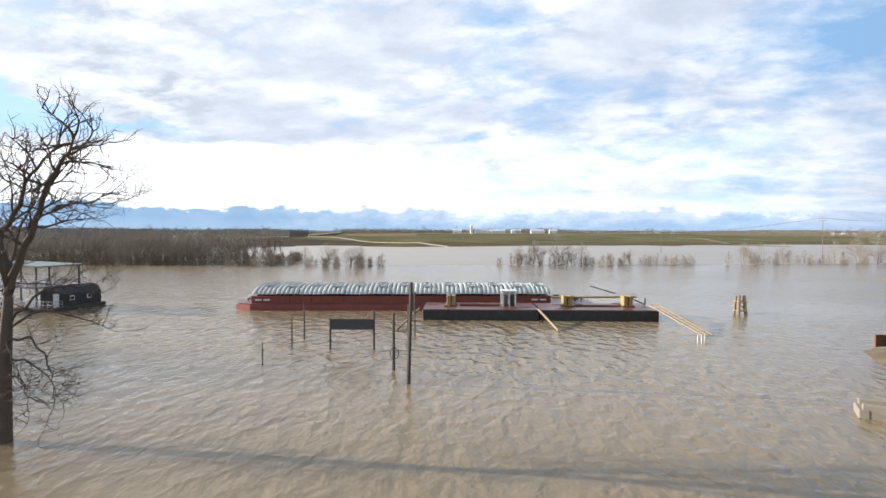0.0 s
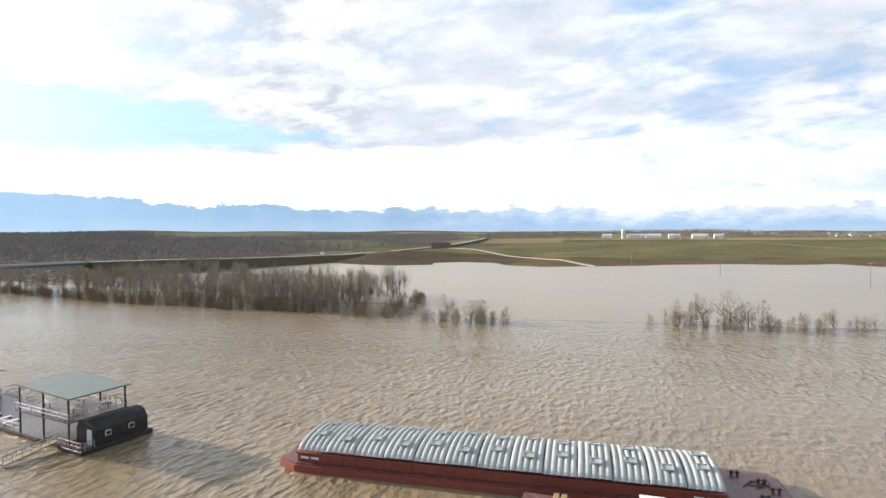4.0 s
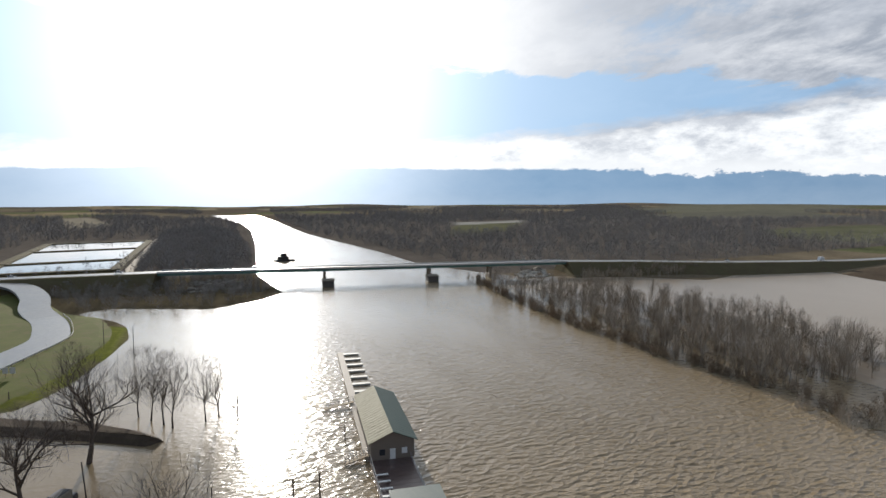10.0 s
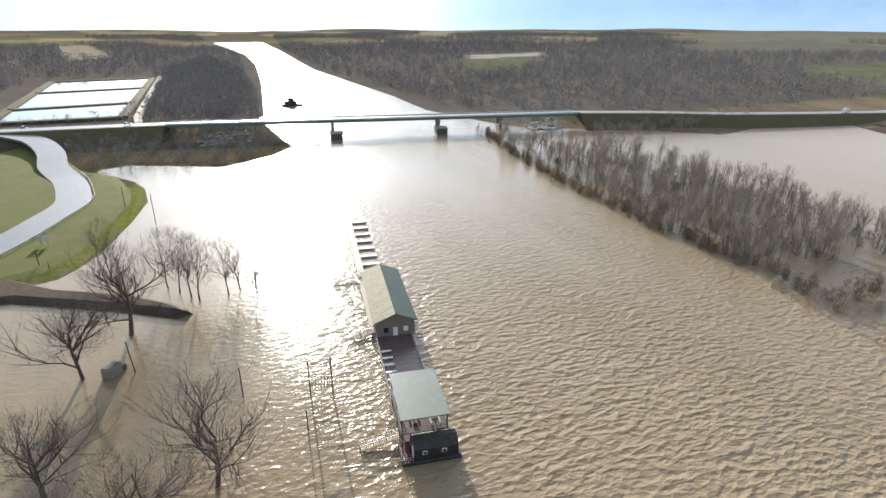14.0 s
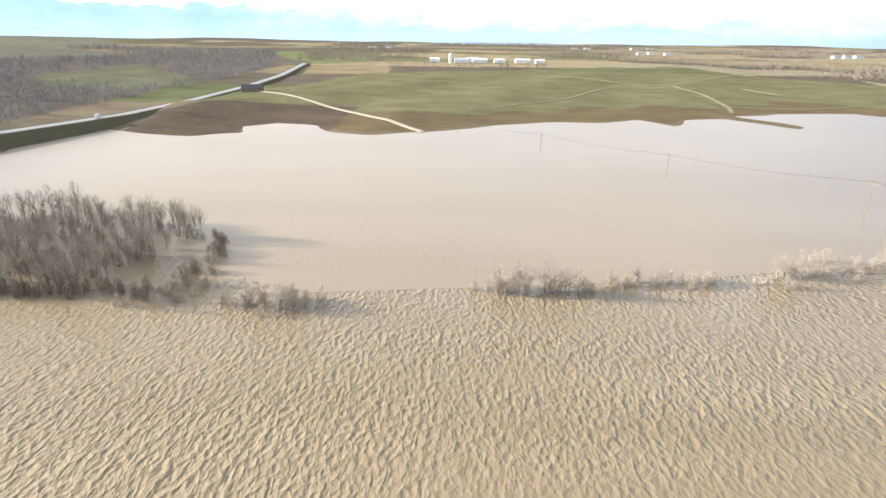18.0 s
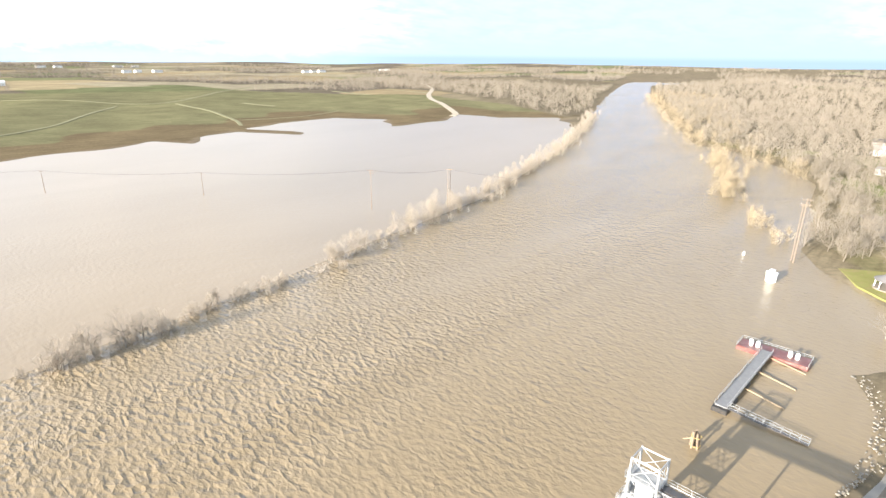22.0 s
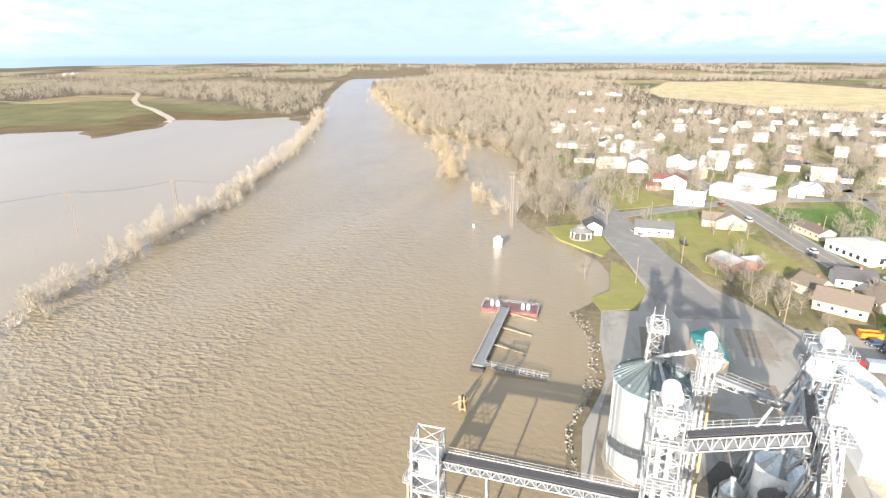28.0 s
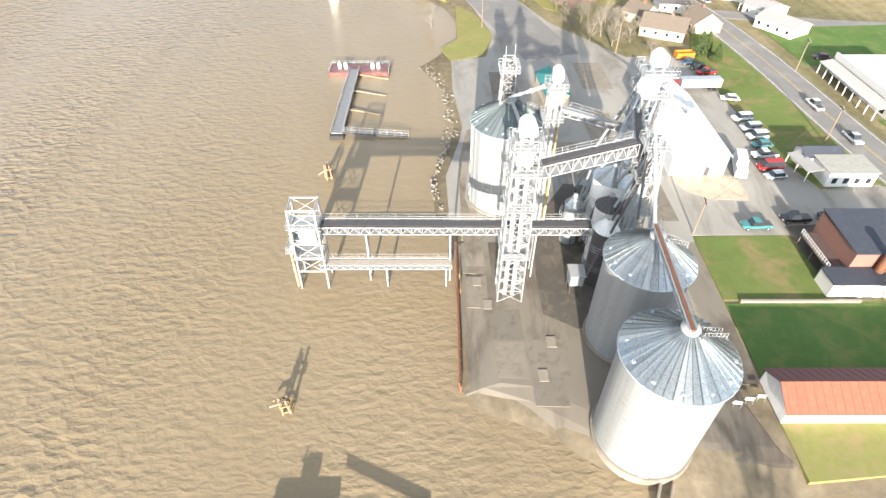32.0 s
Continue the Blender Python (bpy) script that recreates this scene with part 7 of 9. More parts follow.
for s in (-0.6, 0.6):
    bm = B()
    rail(bm, (108.2 + s, 87.4, 1.05), (107.6 + s, 72.5, 0.3), 9, 1.0)
    part("railing", bm, STEEL, ramp)
cell = thing("pump_cell", pose(199.0, 102.6, 0), "white concrete mooring cell standing in the river", "mooring cell")
bm = B()
turned(bm, [(1.7, -1), (1.75, 2.6), (1.9, 2.7), (1.9, 3.2), (1.5, 3.3)], 20)
part("body", bm, WHITE, cell)
bm = B()
box(bm, (-0.8, -0.8, 3.3), (0.8, 0.8, 4.2), 0.08)
part("cap_box", bm, WHITE, cell)
post(222.0, 118.0, 1.4, 0.5, WHITE, "white marker buoy on the river", name="buoy")

# ---- town ----
HIGHWAY = [(-40, -40), (20, -37), (60, -34), (105, -30), (150, -27), (186, -22), (210, -16), (245, -9), (284, -2), (330, 8), (420, 30), (520, 40)]
bm = B()
ribbon(bm, smooth_line(HIGHWAY, 4), 11.0, GZ - 0.5, GZ + 0.10)
tagged(part("road", bm, ASPHALT), "worn grey highway through the town", "road", kind="structure")
for off in (-0.16, 0.16):
    bm = B()
    ribbon(bm, [(x, y + off) for x, y in smooth_line(HIGHWAY, 4)], 0.13, GZ + 0.08, GZ + 0.106)
    tagged(part("road_line", bm, YELLOWLINE), "worn yellow centre line on the highway", "road marking", kind="structure")
for off in (-4.9, 4.9):
    bm = B()
    ribbon(bm, [(x, y + off) for x, y in smooth_line(HIGHWAY, 4)], 0.14, GZ + 0.08, GZ + 0.106)
    tagged(part("road_line", bm, LINE), "white edge line on the highway", "road marking", kind="structure")
for line, wd in (([(255, 60), (278, 30), (300, 1), (315, -35), (329, -78), (345, -140)], 8), ([(186, -22), (176, -60), (170, -110)], 7), ([(330, 8), (336, -30), (360, -130)], 7), ([(420, 30), (430, -40), (450, -180)], 7), ([(226, -60), (330, -62), (450, -70)], 6), ([(176, -100), (300, -112), (470, -130)], 6), ([(300, 90), (380, 60), (470, 40)], 6)):
    bm = B()
    ribbon(bm, line, wd, GZ - 0.4, GZ + 0.08)
    tagged(part("road", bm, ASPHALT), "grey side street", "road", kind="structure")
# the lawn below the wall has the bins' shadow in its darker green
for k_, (pts, mat, label) in enumerate((([(40, 19.5), (55.2, 19.2), (55.2, -8), (42, -10), (41, 6), (40.5, 8)], GREENLAWN, "lawn below a low garden wall, darker green for the bins' shadow"), ([(56.0, 19.2), (71.5, 19), (72, -0.8), (56.0, -0.8)], MIXLAWN, "patchy green lawn between the elevator and the brick building"), ([(86, -12), (100, -8), (150, -7), (172, -14), (160, -22), (108, -24), (88, -27)], MIXLAWN, "strip of worn grass beside the highway"),
                        ([(147, 62), (151, 53), (165, 49), (185, 54), (192, 60), (172, 60), (163, 60), (156, 65)], LAWN, "strip of yellow-green grass at the waterfront"), ([(196, 63), (206, 60), (226, 66), (236, 74), (228, 88), (212, 80)], LAWN, "round waterfront lawn"),
                        ([(225, 40), (250, 50), (262, 25), (240, 8), (205, -5), (178, 18), (190, 30)], LAWN, "yellow-green lawns between houses"), ([(92, -42), (114, -40), (112, -75), (86, -75)], GREENLAWN, "green lawn beside the store"),
                        ([(145, -38), (172, -36), (175, -80), (140, -80)], GREENLAWN, "bright green lawn beyond the highway"), ([(395, -125), (470, -172), (464, -208), (390, -162)], GREENLAWN, "bright green park lawn"), ([(262, -52), (236, -40), (215, -62), (262, -88), (290, -80)], GREENLAWN, "green lawn behind the corner building"), ([(250, -16), (290, -8), (300, -55), (240, -55)], GREENLAWN, "green lawn in the town"),
                        ([(262, 66), (290, 72), (320, 50), (290, 28), (276, 44)], LAWN, "yellow-green lawn beside the street"), ([(26, 20), (40, 20), (40, -20), (24, -8), (27, 8)], LAWN, "rough grass beside the yard"))):
    bm = B()
    slab(bm, pts, GZ - 0.6, GZ + 0.072 + 0.005 * (k_ % 5))
    tagged(part("lawn", bm, mat), label, "lawn", kind="structure")


def house(x, y, rz, lx, wy, eave, rise, wall, roof, label, chimney=True, porch=False, wing=False):
    ob = shed("house", x, y, rz, lx, wy, eave, eave + rise, wall, roof, roof, label, "house", 0.4, 0, max(2, int(lx / 3.2)))
    bm = B()
    box(bm, (-0.08, wy * 0.42, 0.0), (0.02, wy * 0.42 + 1.0, 2.1))
    part("door", bm, DARKSTEEL if wall is WHITE else WHITE, ob)
    if chimney:
        bm = B()
        box(bm, (lx * 0.6, wy * 0.5 - 0.35, eave), (lx * 0.6 + 0.7, wy * 0.5 + 0.35, eave + rise + 0.9))
        part("chimney", bm, BRICK, ob)
    if porch:
        bm = B()
        box(bm, (-2.2, 0.3, 2.35), (-0.05, wy - 0.3, 2.5))
        part("porch_roof", bm, roof, ob)
        for q in (0.5, wy / 2, wy - 0.5):
            bm = B()
            box(bm, (-2.0, q - 0.07, 0), (-1.86, q + 0.07, 2.36))
            part("porch_post", bm, WHITE, ob)
    if wing:
        w_ = wy * 0.7
        bm = B()
        prof = [(0, -0.5), (w_, -0.5), (w_, eave * 0.9), (w_ / 2, eave * 0.9 + rise * 0.8), (0, eave * 0.9)]
        a = [bm.verts.new((lx * 0.25 + p, wy - 0.1, q)) for p, q in prof]
        b = [bm.verts.new((lx * 0.25 + p, wy + w_ * 0.6, q)) for p, q in prof]
        bm.faces.new(a)
        bm.faces.new(b[::-1])
        for i in range(5):
            j = (i + 1) % 5
            bm.faces.new((a[i], b[i], b[j], a[j]))
        bmesh.ops.recalc_face_normals(bm, faces=bm.faces)
        part("wing", bm, wall, ob)
        bm = B()
        for (p0, q0), (p1, q1) in (((-0.3, eave * 0.9 - 0.25), (w_ / 2, eave * 0.9 + rise * 0.8 + 0.05)), ((w_ + 0.3, eave * 0.9 - 0.25), (w_ / 2, eave * 0.9 + rise * 0.8 + 0.05))):
            v = [bm.verts.new((lx * 0.25 + p, yy, q + dz)) for dz in (0.02, 0.16) for p, q, yy in ((p0, q0, wy * 0.5), (p1, q1, wy * 0.5), (p1, q1, wy + w_ * 0.6 + 0.3), (p0, q0, wy + w_ * 0.6 + 0.3))]
            for f in ((3, 2, 1, 0), (4, 5, 6, 7), (0, 1, 5, 4), (1, 2, 6, 5), (2, 3, 7, 6), (3, 0, 4, 7)):
                bm.faces.new([v[i] for i in f])
        bmesh.ops.recalc_face_normals(bm, faces=bm.faces)
        part("wing_roof", bm, roof, ob)
    return ob


W1, W2, W3 = "white clapboard house with a grey shingle roof", "white house with a dark shingle roof", "tan house with a brown shingle roof"
for args in (
    (286, 31, -95, 13.8, 9.0, 4, 2.5, WHITE, GREYROOF, W1),
    (321, 22, -9, 12.0, 12.3, 5, 3, WHITE, DARKRED, "white house with a dull red roof"),
    (316, 42, -84, 7.2, 7.0, 2.6, 1.6, BRICK, DARKRED, "low red-roofed brick garage"),
    (313, 11, -128, 26.4, 16.0, 5, 1.2, WHITE, GREYROOF, "large long white building with a low pale roof"),
    (350, -7, -131, 16.8, 14.0, 4.5, 1.5, WHITE, GREYROOF, "white building with a flat grey roof"),
    (396, 6, -111, 15.0, 10.0, 5, 2.5, WHITE, GREYROOF, W1),
    (359, 15, -120, 6.5, 8.0, 4, 2.5, TANWALL, GREYROOF, "tan house with a pale roof"),
    (399, -26, -24, 9.0, 9.5, 3.5, 2.5, WHITE, GREYROOF, W1),
    (386, 14, -32, 12.0, 14.7, 6, 3.5, WHITE, GREYROOF, W1),
    (456, 56, -138, 22.2, 14.0, 6, 3, WHITE, GREYROOF, W1),
    (464, 107, -92, 26.1, 12.0, 4, 1, WHITE, GREYROOF, "long low white building with a flat roof"),
    (448, 67, -85, 7.3, 8.0, 4, 2.5, WHITE, GREYROOF, W1),
    (507, 64, 5, 8.0, 8.2, 4, 2.5, WHITE, GREYROOF, W1),
    (368, 40, -4, 12.0, 11.9, 5.5, 2.5, SIDING, GREYROOF, W1),
    (376, 69, -70, 17.3, 9.0, 4, 3, TANWALL, GREYROOF, "tan house with a pale roof"),
    (578, 89, -106, 14.0, 12.0, 5, 3, WHITE, GREYROOF, W1),
    (585, 74, -85, 14.1, 10.0, 3.5, 2, WHITE, GREYROOF, W1),
    (535, 60, -85, 6.4, 9.0, 4, 2.5, WHITE, GREYROOF, W1),
    (554, 43, -117, 16.7, 10.0, 4, 2.5, WHITE, SHINGLE, W2),
    (611, -39, -102, 16.2, 12.0, 5, 3, WHITE, SHINGLE, W2),
    (566, 121, -85, 11.5, 12.0, 5, 3, WHITE, GREYROOF, W1),
    (812, 92, -85, 16.1, 14.0, 5, 3, WHITE, GREYROOF, W1),
    (1244, 137, -87, 24.5, 16.0, 5, 3, WHITE, GREYROOF, W1),
    (1225, 85, -129, 30.6, 16.0, 5, 3, WHITE, GREYROOF, W1),
    (370, -52, -102, 12.3, 10.0, 4, 3.5, TANWALL, GREYROOF, "cream cottage with a pale hipped roof"),
    (401, -46, -100, 8.3, 9.0, 4, 2.5, TANWALL, SHINGLE, W3),
    (318, -35, -18, 12.0, 7.3, 4, 2.5, WHITE, GREYROOF, "white shop with a pale gable roof"),
    (325, -46, -17, 14.0, 8.0, 4, 2.5, WHITE, GREYROOF, "white shop with a pale gable roof"),
    (366, -67, -84, 5.9, 7.0, 3, 2, SIDING, SHINGLE, W2),
    (370, -86, -121, 21.5, 11.0, 4, 2, TANWALL, GREYROOF, "long cream building with a pale roof"),
    (485, -126, -122, 20.1, 16.0, 7, 1.5, WHITE, GREYROOF, "tall cream building with a flat roof"),
    (460, -150, -50, 32.8, 8.0, 2.5, 1, TANWALL, TANROOF, "low tan shed with a brown roof"),
    (605, -116, -102, 15.4, 11.0, 4.5, 2.8, WHITE, GREYROOF, W1),
    (646, -145, -119, 9.4, 11.0, 4.5, 2.8, WHITE, GREYROOF, W1),
    (614, -146, -108, 12.0, 11.0, 4.5, 2.8, SIDING, GREYROOF, W1),
    (617, -169, -105, 13.0, 11.0, 4.5, 2.8, WHITE, GREYROOF, W1),
    (570, -172, -106, 10.9, 11.0, 4.5, 2.8, WHITE, SHINGLE, W2),
    (621, -202, -118, 8.5, 11.0, 4.5, 2.8, SIDING, GREYROOF, W1),
    (559, -189, -101, 12.6, 11.0, 4.5, 2.8, WHITE, GREYROOF, W1),
    (643, -244, -111, 10.7, 11.0, 4.5, 2.8, WHITE, GREYROOF, W1),
    (623, -251, -101, 14.9, 11.0, 4.5, 2.8, WHITE, GREYROOF, W1),
    (688, -277, -129, 8.1, 11.0, 4.5, 2.8, WHITE, SHINGLE, W2),
    (832, -105, -110, 20.2, 11.0, 4.5, 2.8, WHITE, GREYROOF, W1),
    (866, -139, -124, 15.2, 11.0, 4.5, 2.8, SIDING, GREYROOF, W1),
    (547, -56, -105, 11.3, 11.0, 4.5, 2.8, SIDING, GREYROOF, W1),
    (703, -105, -98, 25.9, 11.0, 4.5, 2.8, WHITE, SHINGLE, W2),
    (920, -422, -123, 14.8, 11.0, 4.5, 2.8, SIDING, GREYROOF, W1),
    (949, -464, -103, 26.4, 11.0, 4.5, 2.8, WHITE, GREYROOF, W1),
    (729, -373, -101, 18.0, 11.0, 4.5, 2.8, WHITE, GREYROOF, W1),
    (780, -178, -117, 14.1, 11.0, 4.5, 2.8, SIDING, GREYROOF, W1),
    (813, -233, -99, 28.7, 11.0, 4.5, 2.8, WHITE, GREYROOF, W1),
    (468, -63, -104, 8.7, 11.0, 4.5, 2.8, WHITE, GREYROOF, W1),
    (464, -26, -106, 8.0, 11.0, 4.5, 2.8, WHITE, GREYROOF, W1),
    (472, -96, -107, 7.7, 11.0, 4.5, 2.8, SIDING, GREYROOF, W1),
    (497, -116, -111, 7.1, 11.0, 4.5, 2.8, TANWALL, GREYROOF, "tan house with a pale roof"),
    (825, -45, -130, 13.0, 11.0, 4.5, 2.8, WHITE, GREYROOF, W1),
    (842, -23, -130, 13.6, 11.0, 4.5, 2.8, SIDING, GREYROOF, W1),
    (369, -184, -101, 21.1, 10.0, 4.2, 2.6, WHITE, GREYROOF, W1),
    (327, -181, -110, 10.1, 10.0, 4.2, 2.6, WHITE, GREYROOF, W1),
    (450, -245, -107, 20.4, 10.0, 4.2, 2.6, SIDING, GREYROOF, W1),
    (377, -224, -112, 11.4, 10.0, 4.2, 2.6, WHITE, SHINGLE, W2),
    (704, -349, -139, 18.2, 10.0, 4.2, 2.6, TANWALL, GREYROOF, "tan house with a pale roof"),
    (743, -396, -146, 18.3, 10.0, 4.2, 2.6, BRICK, GREYROOF, "red brick house with a pale roof"),
    (844, -517, -146, 22.8, 10.0, 4.2, 2.6, WHITE, GREYROOF, W1),
    (707, -454, -138, 18.1, 10.0, 4.2, 2.6, WHITE, GREYROOF, W1),
    (1067, -728, -172, 29.8, 10.0, 4.2, 2.6, SIDING, GREYROOF, W1),
    (640, -360, -133, 16.7, 10.0, 4.2, 2.6, WHITE, SHINGLE, W2),
    (565, -341, -123, 16.3, 10.0, 4.2, 2.6, TANWALL, GREYROOF, "tan house with a pale roof"),
    (477, -305, -133, 9.7, 10.0, 4.2, 2.6, BRICK, GREYROOF, "red brick house with a pale roof"),
    (290, -167, -105, 10.9, 10.0, 4.2, 2.6, WHITE, GREYROOF, W1),
    (473, -240, -131, 10.1, 10.0, 4.2, 2.6, WHITE, GREYROOF, W1),
    (627, -280, -149, 13.0, 10.0, 4.2, 2.6, SIDING, GREYROOF, W1),
    (909, -513, -156, 24.1, 10.0, 4.2, 2.6, WHITE, SHINGLE, W2),
    (862, -429, -156, 22.2, 10.0, 4.2, 2.6, TANWALL, GREYROOF, "tan house with a pale roof"),
    (984, -531, -163, 27.1, 10.0, 4.2, 2.6, BRICK, GREYROOF, "red brick house with a pale roof"),
    (990, -638, -163, 26.8, 10.0, 4.2, 2.6, WHITE, GREYROOF, W1),
    (509, -284, -139, 10.0, 10.0, 4.2, 2.6, WHITE, GREYROOF, W1),
    (574, -284, -138, 12.7, 10.0, 4.2, 2.6, SIDING, GREYROOF, W1),
    (254, -138, -105, 8.7, 10.0, 4.2, 2.6, WHITE, SHINGLE, W2),
    (283, -99, -131, 13.7, 13.0, 6, 2.5, BRICK, GREYROOF, "red brick house with white trim and a pale roof"), (314, -129, -115, 12.8, 14.0, 7, 3, WHITE, GREYROOF, "large white house with a pale roof"), (302, -95, -137, 14.1, 7.0, 2.6, 1, WHITE, GREYROOF, "long low white garage"),
    (243, -64, -53, 9.0, 5.2, 2.8, 1.6, BRICK, GREYROOF, "small brick outhouse with a pale roof"), (207, -73, -140, 10, 12.0, 6, 3, WHITE, GREYROOF, "white two-storey house with a porch"), (204, -71, -71, 7.0, 6.7, 2.8, 1.8, WHITE, SHINGLE, W2),
    (253, -13, -160, 16, 7.0, 3, 1.8, TANWALL, TANROOF, "long low tan building beside the highway"), (245, 6, -3, 9.0, 12.0, 3.4, 3.2, TANWALL, TANROOF, "yellow-tan house with a brown gable roof"), (227, 51, -91, 14.8, 12.0, 3.2, 2, WHITE, MIDROOF, "low white waterfront shop with a grey roof"),
    (198, 27, -150, 10.3, 10.0, 3, 1.5, BRICK, GREYROOF, "small red brick house with a pale grey roof"), (199, -34, -120, 10.5, 9.0, 3.8, 0.5, WHITE, SHINGLE, "white cottage with a low grey roof beside the highway"), (186, -36, -160, 9, 10.0, 3.4, 1.6, SIDING, GREYROOF, "grey-roofed white house by the highway"),
    (174, -35, -150, 13, 9.0, 3, 1.6, WHITE, GREYROOF, "white house with a porch by the highway"), (168, -22, 6, 9.0, 9.0, 3, 3, TANWALL, TANROOF, "tan house with a brown gable roof"), (166, 4, -116, 13.1, 9.0, 3, 2.8, TANWALL, TANROOF, "tan house with a broad brown roof"),
    (180, 6, -140, 8, 8.0, 3, 2.4, TANWALL, TANROOF, W3), (186, -8, -96, 11, 9.0, 3, 2.5, SIDING, SHINGLE, W2)):
    seed_ = int(args[0] * 7 + args[1])
    x, y, rz, lx, wy, eave, rise, wall_, roof_, lab = args
    if roof_ is GREYROOF and lab == W1 and seed_ % 5 < 2:
        roof_ = MIDROOF
    if lx > 16 and x > 420 and "long" not in lab:
        # two neighbours side by side, the second with its gable to the street
        house(x, y, rz, lx * 0.42, wy * 0.8, eave, rise, wall_, roof_, lab, porch=seed_ % 3 == 0, wing=True)
        c_, s_ = math.cos(radians(rz)), math.sin(radians(rz))
        house(x + lx * c_, y + lx * s_, rz + 90, wy * 0.95, lx * 0.36, eave * 0.85, rise * 1.15, SIDING if seed_ % 2 else wall_, MIDROOF if seed_ % 3 else roof_, lab, chimney=seed_ % 2 == 0)
        continue
    house(x, y, rz, lx, wy, eave, rise, wall_, roof_, lab, chimney=seed_ % 2 == 0, porch=seed_ % 3 == 0, wing=seed_ % 4 == 1)
rng = random.Random(77)
taken = [(o.location.x, o.location.y) for o in scene.objects if o.name.startswith("house")]
made = 0
while made < 40:
    x, y = rng.uniform(400, 820), rng.uniform(-360, 150)
    if y > 70 + (x - 255) * 0.16 or y < -60 - (x - 255) * 0.62 or min(math.hypot(x - a, y - b) for a, b in taken) < 19 or abs(y - (-9 + (x - 245) * 0.16)) < 12:
        continue
    if float(inside(SOUTH, np.array([x]), np.array([y]))[0]) < 25:
        continue
    wall_, roof_, lab = rng.choice(((WHITE, GREYROOF, W1), (WHITE, GREYROOF, W1), (SIDING, GREYROOF, W1), (SIDING, SHINGLE, W2), (WHITE, SHINGLE, W2), (TANWALL, TANROOF, W3), (BRICK, SHINGLE, "red brick house with a dark roof")))
    house(x, y, rng.choice((10, 100, 12, 98)) + rng.uniform(-4, 4), rng.uniform(9, 14), rng.uniform(7, 9), rng.uniform(3, 4.8), rng.uniform(2, 3), wall_, roof_, lab, rng.random() < 0.5, rng.random() < 0.3, rng.random() < 0.4)
    taken.append((x, y))
    made += 1
corner = thing("corner_building", pose(210, -26, GZ, 0, 0, -65), "broad white corner shop with a pale hipped roof", "building")
bm = B()
box(bm, (0, 0, -0.5), (17, 20, 4.2), 0.03)
part("wall", bm, WHITE, corner)
bm = B()
lo_ = [bm.verts.new(p) for p in ((-0.6, -0.6, 4.2), (17.6, -0.6, 4.2), (17.6, 20.6, 4.2), (-0.6, 20.6, 4.2))]
hi_ = [bm.verts.new(p) for p in ((6.5, 7.5, 6.6), (10.5, 7.5, 6.6), (10.5, 12.5, 6.6), (6.5, 12.5, 6.6))]
bm.faces.new(hi_)
bm.faces.new(lo_[::-1])
for i in range(4):
    bm.faces.new((lo_[i], lo_[(i + 1) % 4], hi_[(i + 1) % 4], hi_[i]))
part("hipped_roof", bm, GREYROOF, corner)
bm = B()
box(bm, (3.0, -2.2, 2.7), (15.5, -0.05, 2.9))
part("porch_roof", bm, SHINGLE, corner)
for k in range(5):
    bm = B()
    box(bm, (3.2 + k * 3.0, -2.1, -0.1), (3.4 + k * 3.0, -1.9, 2.72))
    part("porch_post", bm, WHITE, corner)
for k in range(4):
    bm = B()
    box(bm, (3.6 + k * 3.0, -0.08, 0.7), (5.9 + k * 3.0, 0.0, 2.4))
    part("shop_window", bm, GLASS, corner)
for k in range(6):
    bm = B()
    box(bm, (-0.08, 1.5 + k * 3.0, 0.9), (0.0, 2.9 + k * 3.0, 2.5))
    part("window", bm, GLASS, corner)
gz = thing("gazebo", pose(216, 72, GZ), "white round gazebo with a grey roof on the waterfront lawn", "gazebo")
bm = B()
turned(bm, [(4.6, -0.5), (4.6, 0.5), (4.4, 0.55)], 16)
part("floor", bm, CONCRETE, gz)
bm = B()
turned(bm, [(4.6, 3.1), (4.65, 3.3), (2.0, 4.6), (1.9, 5.2), (0.3, 6.0)], 16)
part("roof", bm, MIDROOF, gz)
for k in range(10):
    a = math.tau * k / 10
    bm = B()
    rod(bm, (4.2 * math.cos(a), 4.2 * math.sin(a), 0.5), (4.2 * math.cos(a), 4.2 * math.sin(a), 3.15), 0.12, 8)
    part("column", bm, WHITE, gz)
house(222, 64, 8, 9, 7, 3.6, 2.0, WHITE, SHINGLE, "white waterfront pavilion with a dark roof", False)
garden_wall = B()
box(garden_wall, (55.3, -2.8, GZ - 0.4), (55.75, 16.8, GZ + 0.55), 0.04)
tagged(part("garden_wall", garden_wall, CONCRETE), "low pale concrete garden wall across the lawn", "wall", kind="structure")
hotel = thing("brick_building", pose(56.6, -16, GZ), "old red brick building with dark flat roofs and a chimney", "building")
bm = B()
box(bm, (4.0, 0, -0.5), (14.8, 13.8, 5.9), 0.03)
part("brick_block", bm, BRICK, hotel)
bm = B()
v = [bm.verts.new(p) for p in ((3.8, -0.2, 5.9), (15.0, -0.2, 6.5), (15.0, 14.0, 6.5), (3.8, 14.0, 5.9), (3.8, -0.2, 6.05), (15.0, -0.2, 6.65), (15.0, 14.0, 6.65), (3.8, 14.0, 6.05))]
for f in ((3, 2, 1, 0), (4, 5, 6, 7), (0, 1, 5, 4), (1, 2, 6, 5), (2, 3, 7, 6), (3, 0, 4, 7)):
    bm.faces.new([v[i] for i in f])
bmesh.ops.recalc_face_normals(bm, faces=bm.faces)
part("roof", bm, SLATEROOF, hotel)
bm = B()
box(bm, (14.5, 0, 5.9), (14.8, 13.8, 6.48))
part("parapet", bm, BRICK, hotel)
bm = B()
